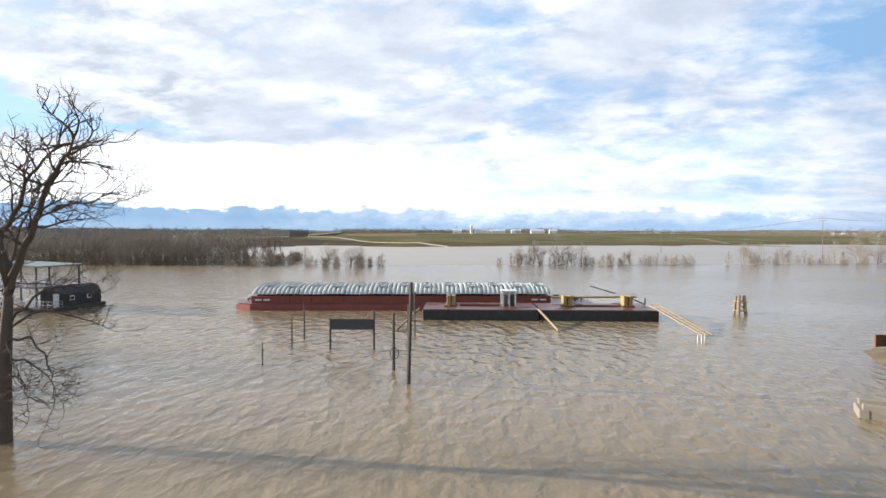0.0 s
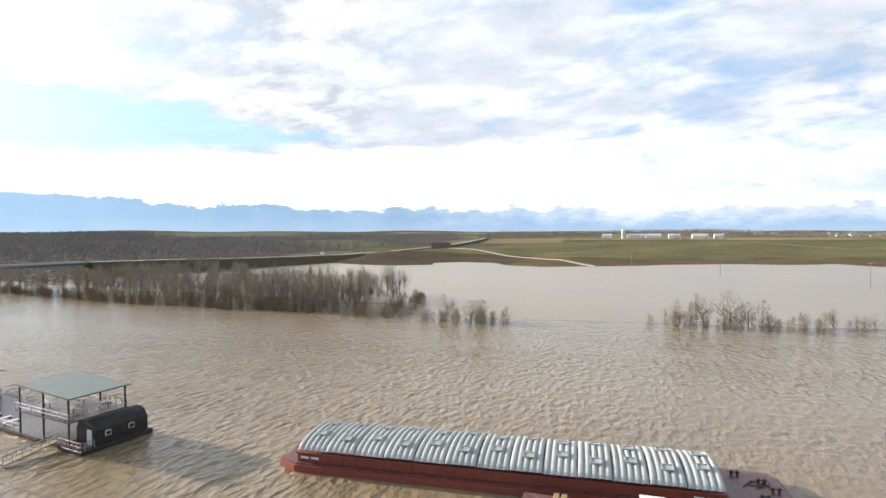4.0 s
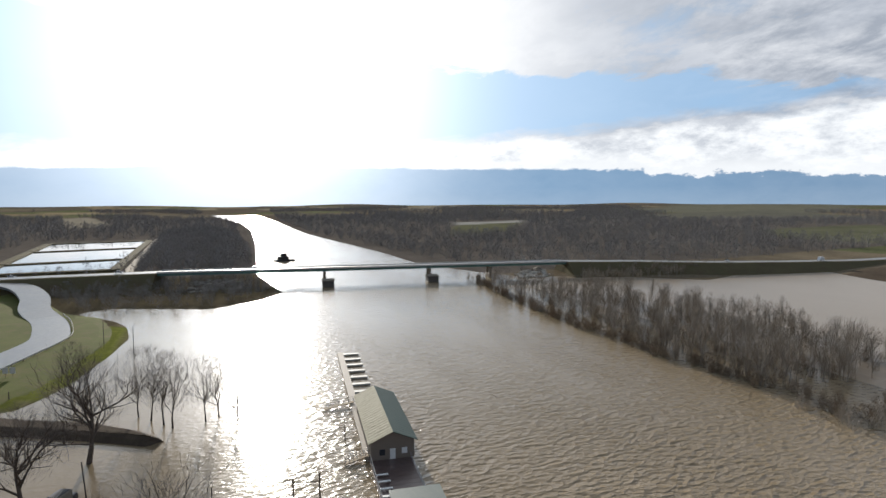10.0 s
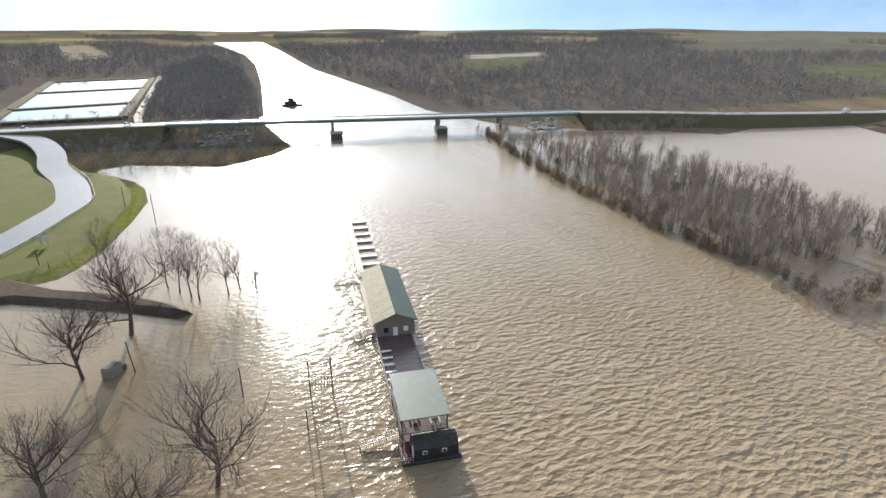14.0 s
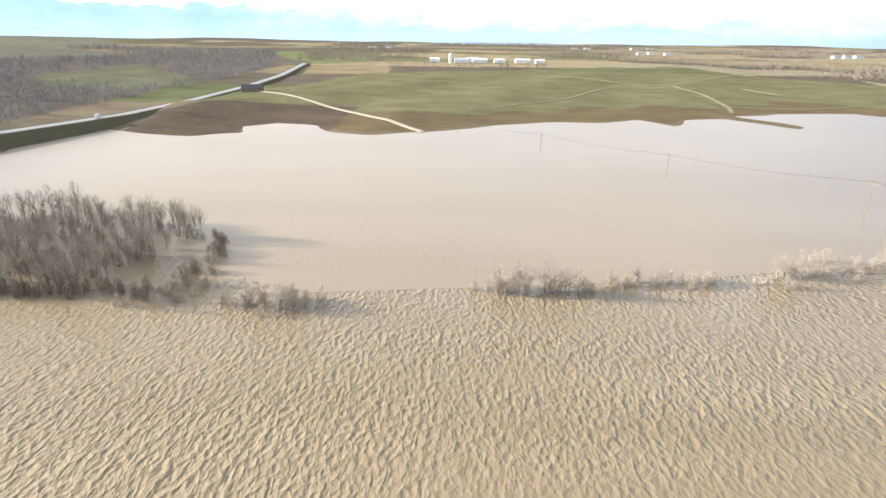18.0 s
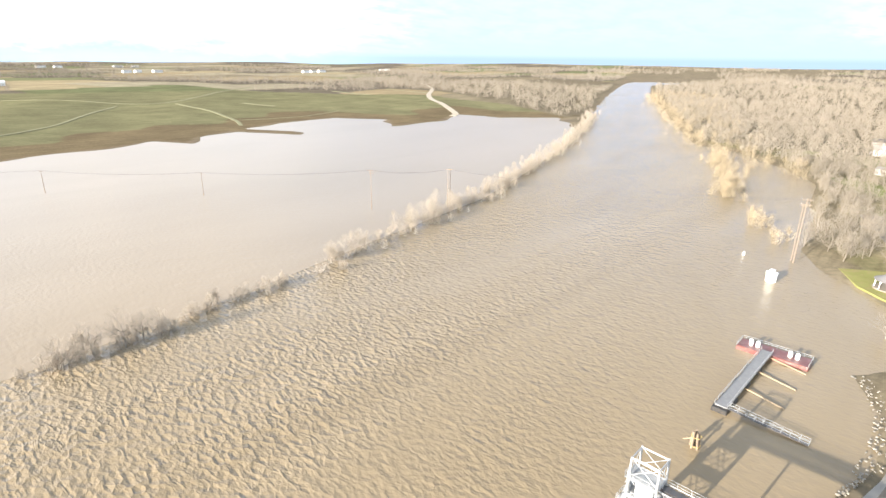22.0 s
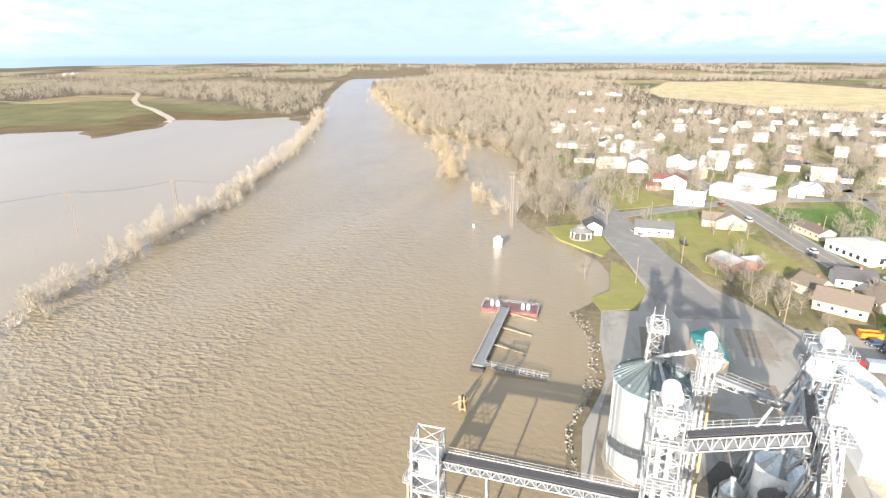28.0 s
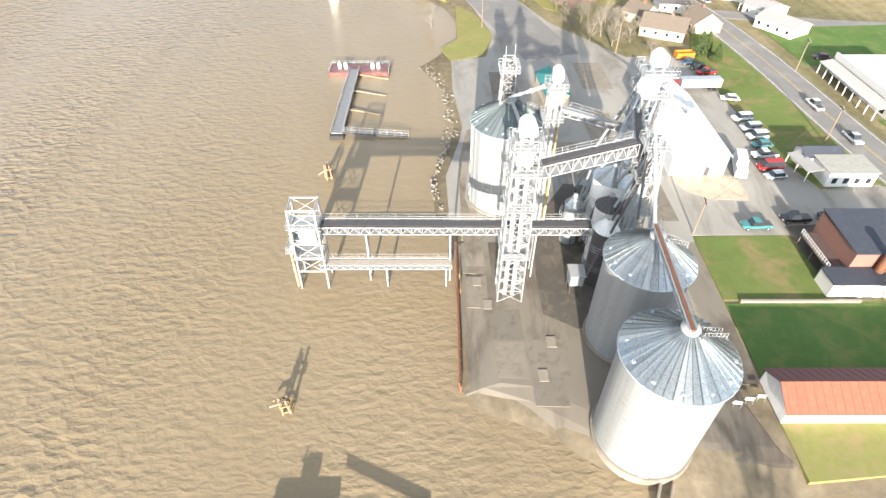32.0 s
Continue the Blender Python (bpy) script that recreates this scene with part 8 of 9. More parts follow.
box(bm, (0, 2, -0.5), (4.0, 18.2, 2.9), 0.03)
part("annex", bm, SIDING, hotel, "low whitewashed annex")
bm = B()
box(bm, (-0.2, 1.8, 2.9), (4.0, 18.4, 3.1))
part("annex_roof", bm, SLATEROOF, hotel)
bm = B()
box(bm, (4.0, 13.8, 2.2), (13.4, 17.0, 2.4))
part("terrace", bm, WETDECK, hotel, "brown timber terrace")
bm = B()
rail(bm, (4.2, 16.9, 2.4), (13.2, 16.9, 2.4), 14, 1.0, 0.04)
part("terrace_railing", bm, WHITE, hotel)
for x in (4.4, 8.8, 13.0):
    bm = B()
    box(bm, (x, 16.7, -0.3), (x + 0.15, 16.85, 2.2))
    part("terrace_post", bm, TIMBER, hotel)
for y in (12.4, 15.4):
    bm = B()
    box(bm, (-0.1, y, 0), (0.0, y + 2.4, 2.4))
    part("garage_door", bm, WHITE, hotel)
bm = B()
turned(bm, [(0.75, 3.1), (0.7, 7.6), (0.85, 7.8), (0.8, 8.2)], 14, 3.0, 9.4)
part("chimney", bm, RUST, hotel)
bm = B()
box(bm, (1.0, 6.2, 3.1), (3.8, 8.6, 4.4), 0.05)
part("roof_hatch", bm, WHITE, hotel)
for k in range(4):
    bm = B()
    box(bm, (14.8, 1.6 + k * 3.1, 1.0), (14.86, 2.7 + k * 3.1, 2.6))
    part("window", bm, GLASS, hotel)
inn = thing("corner_house", pose(87, -22.8, GZ), "white corner building with low grey roofs and a porch", "building")
bm = B()
box(bm, (0, 0, -0.5), (6.4, 9.8, 3.3), 0.03)
part("wall", bm, WHITE, inn)
bm = B()
box(bm, (-0.3, -0.3, 3.3), (6.7, 10.1, 3.5), 0.03)
part("roof", bm, FLATROOF, inn)
bm = B()
prof = [(0, -0.5), (4.2, -0.5), (4.2, 3.0), (2.1, 4.2), (0, 3.0)]
a = [bm.verts.new((6.5 + p, 3.6, q)) for p, q in prof]
b = [bm.verts.new((6.5 + p, 11.6, q)) for p, q in prof]
bm.faces.new(a)
bm.faces.new(b[::-1])
for i in range(5):
    bm.faces.new((a[i], b[i], b[(i + 1) % 5], a[(i + 1) % 5]))
bmesh.ops.recalc_face_normals(bm, faces=bm.faces)
part("annex", bm, SIDING, inn)
for s in (-1, 1):
    bm = B()
    v = [bm.verts.new((8.6 + s * p, q, r_)) for r0 in (0.03, 0.15) for p, q, r_ in ((0, 3.3, 4.2 + r0), (2.5, 3.3, 2.77 + r0), (2.5, 11.9, 2.77 + r0), (0, 11.9, 4.2 + r0))]
    for f in ((3, 2, 1, 0), (4, 5, 6, 7), (0, 1, 5, 4), (1, 2, 6, 5), (2, 3, 7, 6), (3, 0, 4, 7)):
        bm.faces.new([v[i] for i in f])
    bmesh.ops.recalc_face_normals(bm, faces=bm.faces)
    part("annex_roof", bm, SLATEROOF, inn)
bm = B()
v = [bm.verts.new(p) for p in ((1.6, 10.1, 3.0), (8.8, 11.9, 3.0), (8.8, 14.2, 2.4), (1.6, 13.2, 2.4), (1.6, 10.1, 3.12), (8.8, 11.9, 3.12), (8.8, 14.2, 2.52), (1.6, 13.2, 2.52))]
for f in ((3, 2, 1, 0), (4, 5, 6, 7), (0, 1, 5, 4), (1, 2, 6, 5), (2, 3, 7, 6), (3, 0, 4, 7)):
    bm.faces.new([v[i] for i in f])
bmesh.ops.recalc_face_normals(bm, faces=bm.faces)
part("porch_roof", bm, GREYROOF, inn)
for x, y in ((1.9, 12.9), (5.2, 13.4), (8.5, 13.9)):
    bm = B()
    box(bm, (x - 0.08, y - 0.08, -0.2), (x + 0.08, y + 0.08, 2.45))
    part("porch_post", bm, WHITE, inn)
for k in range(4):
    bm = B()
    box(bm, (-0.06, 0.9 + k * 2.3, 0.9), (0.0, 1.9 + k * 2.3, 2.1))
    part("window", bm, GLASS, inn)
bm = B()
rail(bm, (-1.3, -0.3, 0), (-1.3, 9.8, 0), 12, 0.9, 0.04)
part("fence", bm, DARKSTEEL, inn)
shop = thing("store", pose(113.5, -60, GZ), "long white store with a deep porch on posts", "store")
bm = B()
box(bm, (0, 0, -0.5), (27, 18, 4.6), 0.03)
part("wall", bm, WHITE, shop)
bm = B()
box(bm, (-0.2, -0.2, 4.6), (27.2, 18.2, 4.8))
part("roof", bm, WHITE, shop)
bm = B()
box(bm, (0, 18.0, 4.0), (27, 18.5, 5.6), 0.03)
part("false_front", bm, SIDING, shop)
bm = B()
v = [bm.verts.new(p) for p in ((0, 18.5, 3.6), (27, 18.5, 3.6), (27, 22, 2.9), (0, 22, 2.9), (0, 18.5, 3.75), (27, 18.5, 3.75), (27, 22, 3.05), (0, 22, 3.05))]
for f in ((3, 2, 1, 0), (4, 5, 6, 7), (0, 1, 5, 4), (1, 2, 6, 5), (2, 3, 7, 6), (3, 0, 4, 7)):
    bm.faces.new([v[i] for i in f])
bmesh.ops.recalc_face_normals(bm, faces=bm.faces)
part("porch_roof", bm, GREYROOF, shop)
for k in range(9):
    bm = B()
    box(bm, (0.3 + k * 3.25, 21.6, -0.2), (0.5 + k * 3.25, 21.8, 2.95))
    part("porch_post", bm, WHITE, shop)
for k in range(6):
    bm = B()
    box(bm, (2 + k * 4.2, 18.5, 0.8), (4.6 + k * 4.2, 18.56, 2.6))
    part("window", bm, GLASS, shop)
church = thing("church", pose(718, -298, 2.0, 0, 0, 98), "pale church with a tall steeple far in the town", "church")
bm = B()
box(bm, (0, 0, -2), (28, 14, 8), 0.05)
part("nave", bm, TANWALL, church)
bm = B()
box(bm, (-6, 4, -2), (0, 10, 16), 0.05)
part("tower", bm, TANWALL, church)
gable_roof(church, 28, 14, 8, 14, 0.5, SHINGLE, None, 0.2, 0)
bm = B()
rod(bm, (-3, 7, 16), (-3, 7, 30), 3.4, 8, 0.1)
part("steeple", bm, TANWALL, church)
barn = shed("barn", -250, 728, 10, 24, 12, 5, 9, TIMBER, SHINGLE, SHINGLE, "dark weathered barn at the edge of a field", "barn", z=5.6)
for k, (x, y, lx) in enumerate(((0, 1465, 30), (44, 1480, 36), (96, 1470, 26), (-60, 1475, 24), (150, 1490, 36), (30, 1520, 30), (196, 1470, 22))):
    shed("farm_building", x, y, 4, lx, 13, 6.5, 10, WHITE, WHITE, WHITE, "long white farm building on the far field", "farm building", z=13.2, group="far farm buildings")
for x, y, lx in ((790, 2600, 34), (850, 2640, 26), (910, 2610, 40), (1500, 2400, 38), (1570, 2440, 30), (1640, 2480, 44), (640, 3300, 44), (720, 3330, 36), (1060, 3600, 50), (1140, 3560, 40), (-420, 2900, 44), (-340, 2950, 36), (2050, 2500, 40), (2130, 2540, 34)):
    zf = float(height(np.array([x]), np.array([y]))[0])
    shed("farm_building", x, y, 12, lx, 16, 7, 11, WHITE, GREYROOF, GREYROOF, "pale farm building far out in the fields", "farm building", z=zf, group="far farm buildings")
mast = thing("radio_mast", pose(1900, -937, 2), "tall thin radio mast far beyond the town", "mast")
bm = B()
rod(bm, (0, 0, -3), (0, 0, 54), 0.8, 6, 0.4)
part("shaft", bm, GALV, mast)
for z_ in (18, 34, 50):
    bm = B()
    rod(bm, (0, 0, z_), (0, 0, z_ + 1.5), 1.6, 8)
    part("collar", bm, GALV, mast)
fs = thing("farm_silo", pose(-10, 1468, 13.0), "white farm silo far off", "silo")
bm = B()
turned(bm, [(4, -2), (4, 18), (3, 20.5), (0.8, 21.6)], 18)
part("shell", bm, WHITE, fs)

# ---- vehicles ----


def vehicle(kind, paint, x, y, rz, label, z=GZ + 0.12):
    dims = dict(car=(4.6, 1.8, 0.75, 1.42, 1.0, 3.9), suv=(4.8, 1.9, 0.95, 1.75, 0.95, 4.7), pickup=(5.6, 1.95, 0.95, 1.8, 1.3, 3.4), van=(5.4, 2.0, 1.0, 2.1, 0.7, 5.3), box_truck=(7.5, 2.4, 1.1, 3.1, 2.2, 7.4))
    L, W, belt, top, c0, c1 = dims[kind]
    ob = thing(kind if kind != "suv" else "car", pose(x, y, z, 0, 0, rz), label, "truck" if kind == "box_truck" else kind if kind != "suv" else "car", "parked vehicles")
    bm = B()
    box(bm, (-L / 2, -W / 2, 0.32), (L / 2, W / 2, belt), 0.12)
    part("body", bm, paint, ob)
    bm = B()
    a, b = L / 2 - c0, L / 2 - c1
    lo = [(a, -W / 2 + 0.06), (a, W / 2 - 0.06), (b, W / 2 - 0.06), (b, -W / 2 + 0.06)]
    hi = [(a - 0.55, -W / 2 + 0.2), (a - 0.55, W / 2 - 0.2), (b + 0.25, W / 2 - 0.2), (b + 0.25, -W / 2 + 0.2)]
    l_, h_ = [bm.verts.new((*p, belt - 0.02)) for p in lo], [bm.verts.new((*p, top)) for p in hi]
    bm.faces.new(h_)
    bm.faces.new(l_[::-1])
    for i in range(4):
        bm.faces.new((l_[i], l_[(i + 1) % 4], h_[(i + 1) % 4], h_[i]))
    bmesh.ops.recalc_face_normals(bm, faces=bm.faces)
    part("cabin", bm, GLASS if kind != "box_truck" else paint, ob, "dark glazed cabin")
    bm = B()
    slab(bm, [(p[0] * 1.0, p[1]) for p in hi], top - 0.01, top + 0.05)
    part("roof", bm, paint, ob)
    if kind == "pickup":
        bm = B()
        box(bm, (-L / 2 + 0.15, -W / 2 + 0.18, belt - 0.05), (b - 0.1, W / 2 - 0.18, belt + 0.01))
        part("bed", bm, DARKSTEEL, ob)
    if kind == "box_truck":
        bm = B()
        box(bm, (L / 2 - 2.0, -W / 2 + 0.1, belt), (L / 2 - 0.3, W / 2 - 0.1, 2.2), 0.15)
        part("cab", bm, paint, ob)
    for sx in (L / 2 - 0.9, -L / 2 + 0.95):
        for sy in (-W / 2 + 0.02, W / 2 - 0.02):
            bm = B()
            rod(bm, (sx, sy - 0.11, 0.34), (sx, sy + 0.11, 0.34), 0.34, 14)
            wh = part("wheel", bm, TYRE, ob)
            bm = B()
            s = 1 if sy > 0 else -1
            rod(bm, (sx, sy + 0.10 * s, 0.34), (sx, sy + 0.125 * s, 0.34), 0.2, 10)
            part("rim", bm, STEEL, wh)
    for sy in (-W / 2 + 0.3, W / 2 - 0.3):
        bm = B()
        box(bm, (L / 2 - 0.03, sy - 0.18, belt - 0.28), (L / 2 + 0.03, sy + 0.18, belt - 0.12))
        part("headlight", bm, WHITE, ob)
        bm = B()
        box(bm, (-L / 2 - 0.03, sy - 0.15, belt - 0.28), (-L / 2 + 0.03, sy + 0.15, belt - 0.12))
        part("tail_light", bm, PAINTS["red"], ob)
    return ob


for kind, col_, x, y, rz in (
    ("suv", "white", 114, -7.0, 97), ("suv", "silver", 109.5, -7.2, 95), ("suv", "white", 105.8, -7.2, 96), ("car", "teal", 102.2, -6.8, 95), ("pickup", "white", 98, -5.5, 94), ("van", "red", 93.4, -4.6, 94), ("car", "silver", 90.2, -4.4, 98),
    ("car", "white", 124, -8.0, 80), ("car", "blue", 145.5, -4.4, 100), ("car", "black", 142.4, -6.4, 100), ("pickup", "red", 138.8, -7.4, 100), ("box_truck", "white", 92.9, 2.2, 163),
    ("pickup", "teal", 74.2, 6.4, 92), ("pickup", "black", 76.2, -1.8, 92), ("pickup", "white", 120.5, -27.8, 3), ("pickup", "silver", 105.0, -28.6, 183), ("car", "maroon", 149, -44, 80), ("car", "black", 77, -8.8, 92),
    ("car", "black", 216, -10, 20), ("car", "white", 222, -12, 20), ("car", "black", 205, -21, 20), ("suv", "silver", 196, -27, 20), ("car", "white", 226, 49, 30), ("pickup", "black", 219, 33, 10), ("car", "silver", 231, 51, 30), ("suv", "white", 262, 2, 15), ("car", "black", 272, -14, 100), ("car", "red", 290, 9, 15)):
    names = {"suv": "sport-utility car", "car": "sedan car", "pickup": "pickup truck", "van": "van", "box_truck": "box truck"}
    vehicle(kind, PAINTS[col_], x, y, rz, f"{col_} {names[kind]} standing on the asphalt")
for x, y, z_, rz, k in ((-372, 86, DECK, 100, "suv"), (-385, 8, 9.3, 80, "car"), (-281, 500, 6.3, 100, "box_truck"), (-300, 420, 7.4, 100, "car"), (-404, -50, 7.4, 60, "car")):
    vehicle(k, PAINTS["white"], x, y, rz, "white vehicle on the highway", z_ + 0.1)
rig = thing("semi_trailer", pose(123.5, 0.6, GZ + 0.1, 0, 0, 88), "pale grain trailer with a red tractor", "truck")
bm = B()
box(bm, (-7.2, -1.25, 1.1), (3.4, 1.25, 3.3), 0.08)
part("trailer", bm, STEEL, rig)
bm = B()
box(bm, (-7.0, -1.05, 3.3), (3.2, 1.05, 3.34))
part("tarp", bm, GALV, rig)
bm = B()
box(bm, (4.0, -1.2, 0.8), (6.2, 1.2, 3.0), 0.15)
box(bm, (6.2, -0.9, 0.8), (7.8, 0.9, 1.9), 0.15)
part("tractor", bm, PAINTS["red"], rig, "red tractor cab and bonnet")
for sx in (-6.2, -4.9, 3.9, 5.0, 7.2):
    for sy in (-1.1, 1.1):
        bm = B()
        rod(bm, (sx, sy - 0.15, 0.5), (sx, sy + 0.15, 0.5), 0.5, 14)
        part("wheel", bm, TYRE, rig)
rig.matrix_basis = pose(129.5, 0.0, GZ + 0.1, 0, 0, 92)
dump = thing("dump_bin", pose(149.5, -4.6, GZ + 0.1, 0, 0, 95), "orange open dump bin in the yard", "skip")
bm = B()
box(bm, (-2.6, -1.2, 0.3), (2.6, 1.2, 0.5))
for lo, hi in (((-2.6, -1.2, 0.5), (2.6, -1.05, 1.8)), ((-2.6, 1.05, 0.5), (2.6, 1.2, 1.8)), ((-2.6, -1.05, 0.5), (-2.45, 1.05, 1.8)), ((2.45, -1.05, 0.5), (2.6, 1.05, 1.8))):
    box(bm, lo, hi)
part("body", bm, PAINTS["orange"], dump)
camper = thing("drowned_truck", pose(-111.5, 33.0, -0.4, 0, 0, 150), "grey-white pickup camper half drowned under a tree", "truck")
bm = B()
box(bm, (-1.9, -1.1, 0), (1.6, 1.1, 2.6), 0.15)
part("body", bm, CONCRETE, camper)
bm = B()
box(bm, (-1.7, -0.9, 2.6), (1.2, 0.9, 2.7))
part("roof", bm, DARKSTEEL, camper)
bm = B()
box(bm, (1.6, -1.0, 0), (2.9, 1.0, 1.3), 0.15)
part("bonnet", bm, DARKSTEEL, camper)

# ---- utility poles and wires ----


def utility_pole(x, y, high, z=0.0, arms=((0.6, 2.4),), rz=0, r=0.17, label="wooden utility pole with crossarms"):
    ob = thing("utility_pole", pose(x, y, z, 0, 0, rz), label, "utility pole", "utility poles")
    bm = B()
    rod(bm, (0, 0, -1.2), (0, 0, high), r, 8, r * 0.65)
    part("shaft", bm, TIMBER, ob)
    for drop, wide in arms:
        bm = B()
        box(bm, (-0.08, -wide / 2, high - drop - 0.1), (0.08, wide / 2, high - drop + 0.1))
        part("crossarm", bm, TIMBER, ob)
        for q in (-wide / 2 + 0.15, 0.3, wide / 2 - 0.15):
            bm = B()
            rod(bm, (0, q, high - drop + 0.1), (0, q, high - drop + 0.35), 0.06, 6)
            part("insulator", bm, STEEL, ob)
    return ob


def wire(a, b, sag, r=0.014, label="thin overhead power line"):
    bm = B()
    a, b = Vector(a), Vector(b)
    pts = [a.lerp(b, i / 14) - Vector((0, 0, sag * 4 * (i / 14) * (1 - i / 14))) for i in range(15)]
    side = (b - a).cross(Vector((0, 0, 1))).normalized() * r
    rings = [[bm.verts.new(p + d_) for d_ in (side, Vector((0, 0, r)), -side, Vector((0, 0, -r)))] for p in pts]
    for p, q in zip(rings, rings[1:]):
        for k in range(4):
            bm.faces.new((p[k], p[(k + 1) % 4], q[(k + 1) % 4], q[k]))
    bm.faces.new(rings[0][::-1])
    bm.faces.new(rings[-1])
    return tagged(part("power_line", bm, DARKSTEEL), label, "power line", "power lines")


LINES = [(55.9, 418, 12.6), (114.5, 356, 12.8), (161, 271.3, 19.9), (192.5, 248.5, 19.6), (225.3, 101.7, 24.8)]
utility_pole(*LINES[0], rz=40)
utility_pole(*LINES[1], rz=35)
utility_pole(*LINES[2], rz=30, arms=((0.4, 3.4), (1.6, 3.4)))
for dx in (-0.9, 0.9):
    utility_pole(192.5 + dx, 248.5, 19.6, rz=20, arms=((0.4, 2.6),))
utility_pole(225.3, 101.7, 24.8, arms=((0.4, 3.6), (2.2, 3.6)), r=0.24)
utility_pole(228.0, 103.0, 22.0, arms=((0.4, 2.6),), r=0.2)
utility_pole(3, 480, 12.5, 0)
utility_pole(-60, 560, 12.5, 3)
PTS = [(-60, 560, 14.8), (3, 480, 12)] + LINES
for (ax, ay, az), (bx, by, bz) in zip(PTS, PTS[1:]):
    for s in (-1.0, 0.0, 1.0):
        wire((ax + s, ay + s * 0.5, az - 0.2), (bx + s, by + s * 0.5, bz - 0.2), 3.0 if by < 110 else 1.6, 0.022)
for s in (-1.0, 1.0):
    wire((225.3 + s, 101.7, 24.4), (300 + s, 40, 12), 2.0)
for x, y, h in ((150, 15, 11), (72.5, 18.6, 8), (172, 52, 9), (104, -22, 9), (141, -33, 9), (196, 36, 10), (246, 44, 10), (262, 18, 10), (290, 48, 10), (189, 22, 9), (240, -20, 10), (330, -8, 10), (300, 66, 10)):
    utility_pole(x, y, h, GZ, rz=80)
for a, b in (((150, 15, 11.6), (196, 36, 10.6)), ((196, 36, 10.6), (246, 44, 10.6)), ((104, -22, 9.6), (141, -33, 9.6)), ((72.5, 18.6, 8.6), (104, -22, 9.6)), ((246, 44, 10.6), (290, 48, 10.6))):
    for s in (-0.8, 0.8):
        wire((a[0], a[1] + s, a[2]), (b[0], b[1] + s, b[2]), 0.8, 0.02)

# ---- stones along the shore ----
rng = random.Random(9)
stones = []
for k in range(4):
    bm = B()
    bmesh.ops.create_icosphere(bm, subdivisions=1, radius=0.5)
    for v in bm.verts:
        v.co = v.co * rng.uniform(0.7, 1.15)
        v.co.z *= 0.65
    me = bpy.data.meshes.new("stone")
    bm.to_mesh(me)
    bm.free()
    me.materials.append(ROCK)
    stones.append(me)
riprap = thing("riprap", Matrix(), "loose pale stones along the yard edge", "riprap")
EDGE = [(77, 64.2), (84, 66), (91, 66.6), (98, 65), (104, 63.4), (111, 62.6), (120, 62.4), (130, 63.4), (138, 66), (145, 70)]
count = 0
for (ax, ay), (bx, by) in zip(EDGE, EDGE[1:]):
    for i in range(30):
        u = rng.random()
        wide = 0.6 if ax < 104 else 1.8
        o = new("stone", rng.choice(stones))
        o.parent = riprap
        o.location = (ax + (bx - ax) * u, ay + (by - ay) * u + rng.uniform(-wide, wide), 0.35 + rng.uniform(-0.15, 0.3))
        s = rng.uniform(0.28, 0.7)
        o.scale, o.rotation_euler = (s, s * rng.uniform(0.7, 1.2), s), (0, 0, rng.uniform(0, 6))
        count += 1
pale_stones = [me.copy() for me in stones]
for me in pale_stones:
    me.materials[0] = PALESTONE
cone = thing("abutment_stone", Matrix(), "pale stone slope at the bridge end", "riprap")
for i in range(160):
    o = new("stone", rng.choice(pale_stones if i < 80 else stones))
    o.parent = cone
    s = rng.uniform(2.5, 5)
    if i < 80:
        u, v_ = rng.random(), rng.random()
        o.location = (-345 + 16 * v_ + 3 * u, 258 + 22 * u, 0.3 + 5 * (1 - v_) * u)
    else:
        u, v_ = rng.random(), rng.random()
        o.location = (-372 + 22 * v_ + 4 * u, 78 - 30 * u, 0.3 + 4 * (1 - v_))
    o.scale, o.rotation_euler = (s, s, s * 0.7), (0, 0, rng.uniform(0, 6))

# ---- single bare trees ----


def lone_tree(x, y, high, seed, z=0.0, levels=4, kids=(7, 5, 4, 3), thick=None, mat=None, label="large bare tree standing in flood water", spread=(0.5, 1.1), lean=(0, 0), low=0.34, gnarl=0.13, fork=0.5):
    V, F = tree_template(seed, high, levels, kids, spread, thick or high * 0.026, 3, low, gnarl, fork)
    C_, T_ = twiggy(seed + 1, high, int(high * 70), 0.016, (0.32, 1.0), 0.36, 0.02, 0.09)
    tree = thing("tree", pose(x, y, z), label, "tree", "bare trees")
    for name, pts, tris in (("trunk", V, F), ("crown", C_, T_)):
        pts[:, 0] += lean[0] * pts[:, 2] / high
        pts[:, 1] += lean[1] * pts[:, 2] / high
        o = raw_mesh(name, pts, tris, mat or DARKBARK)
        o.parent = tree
    return tree




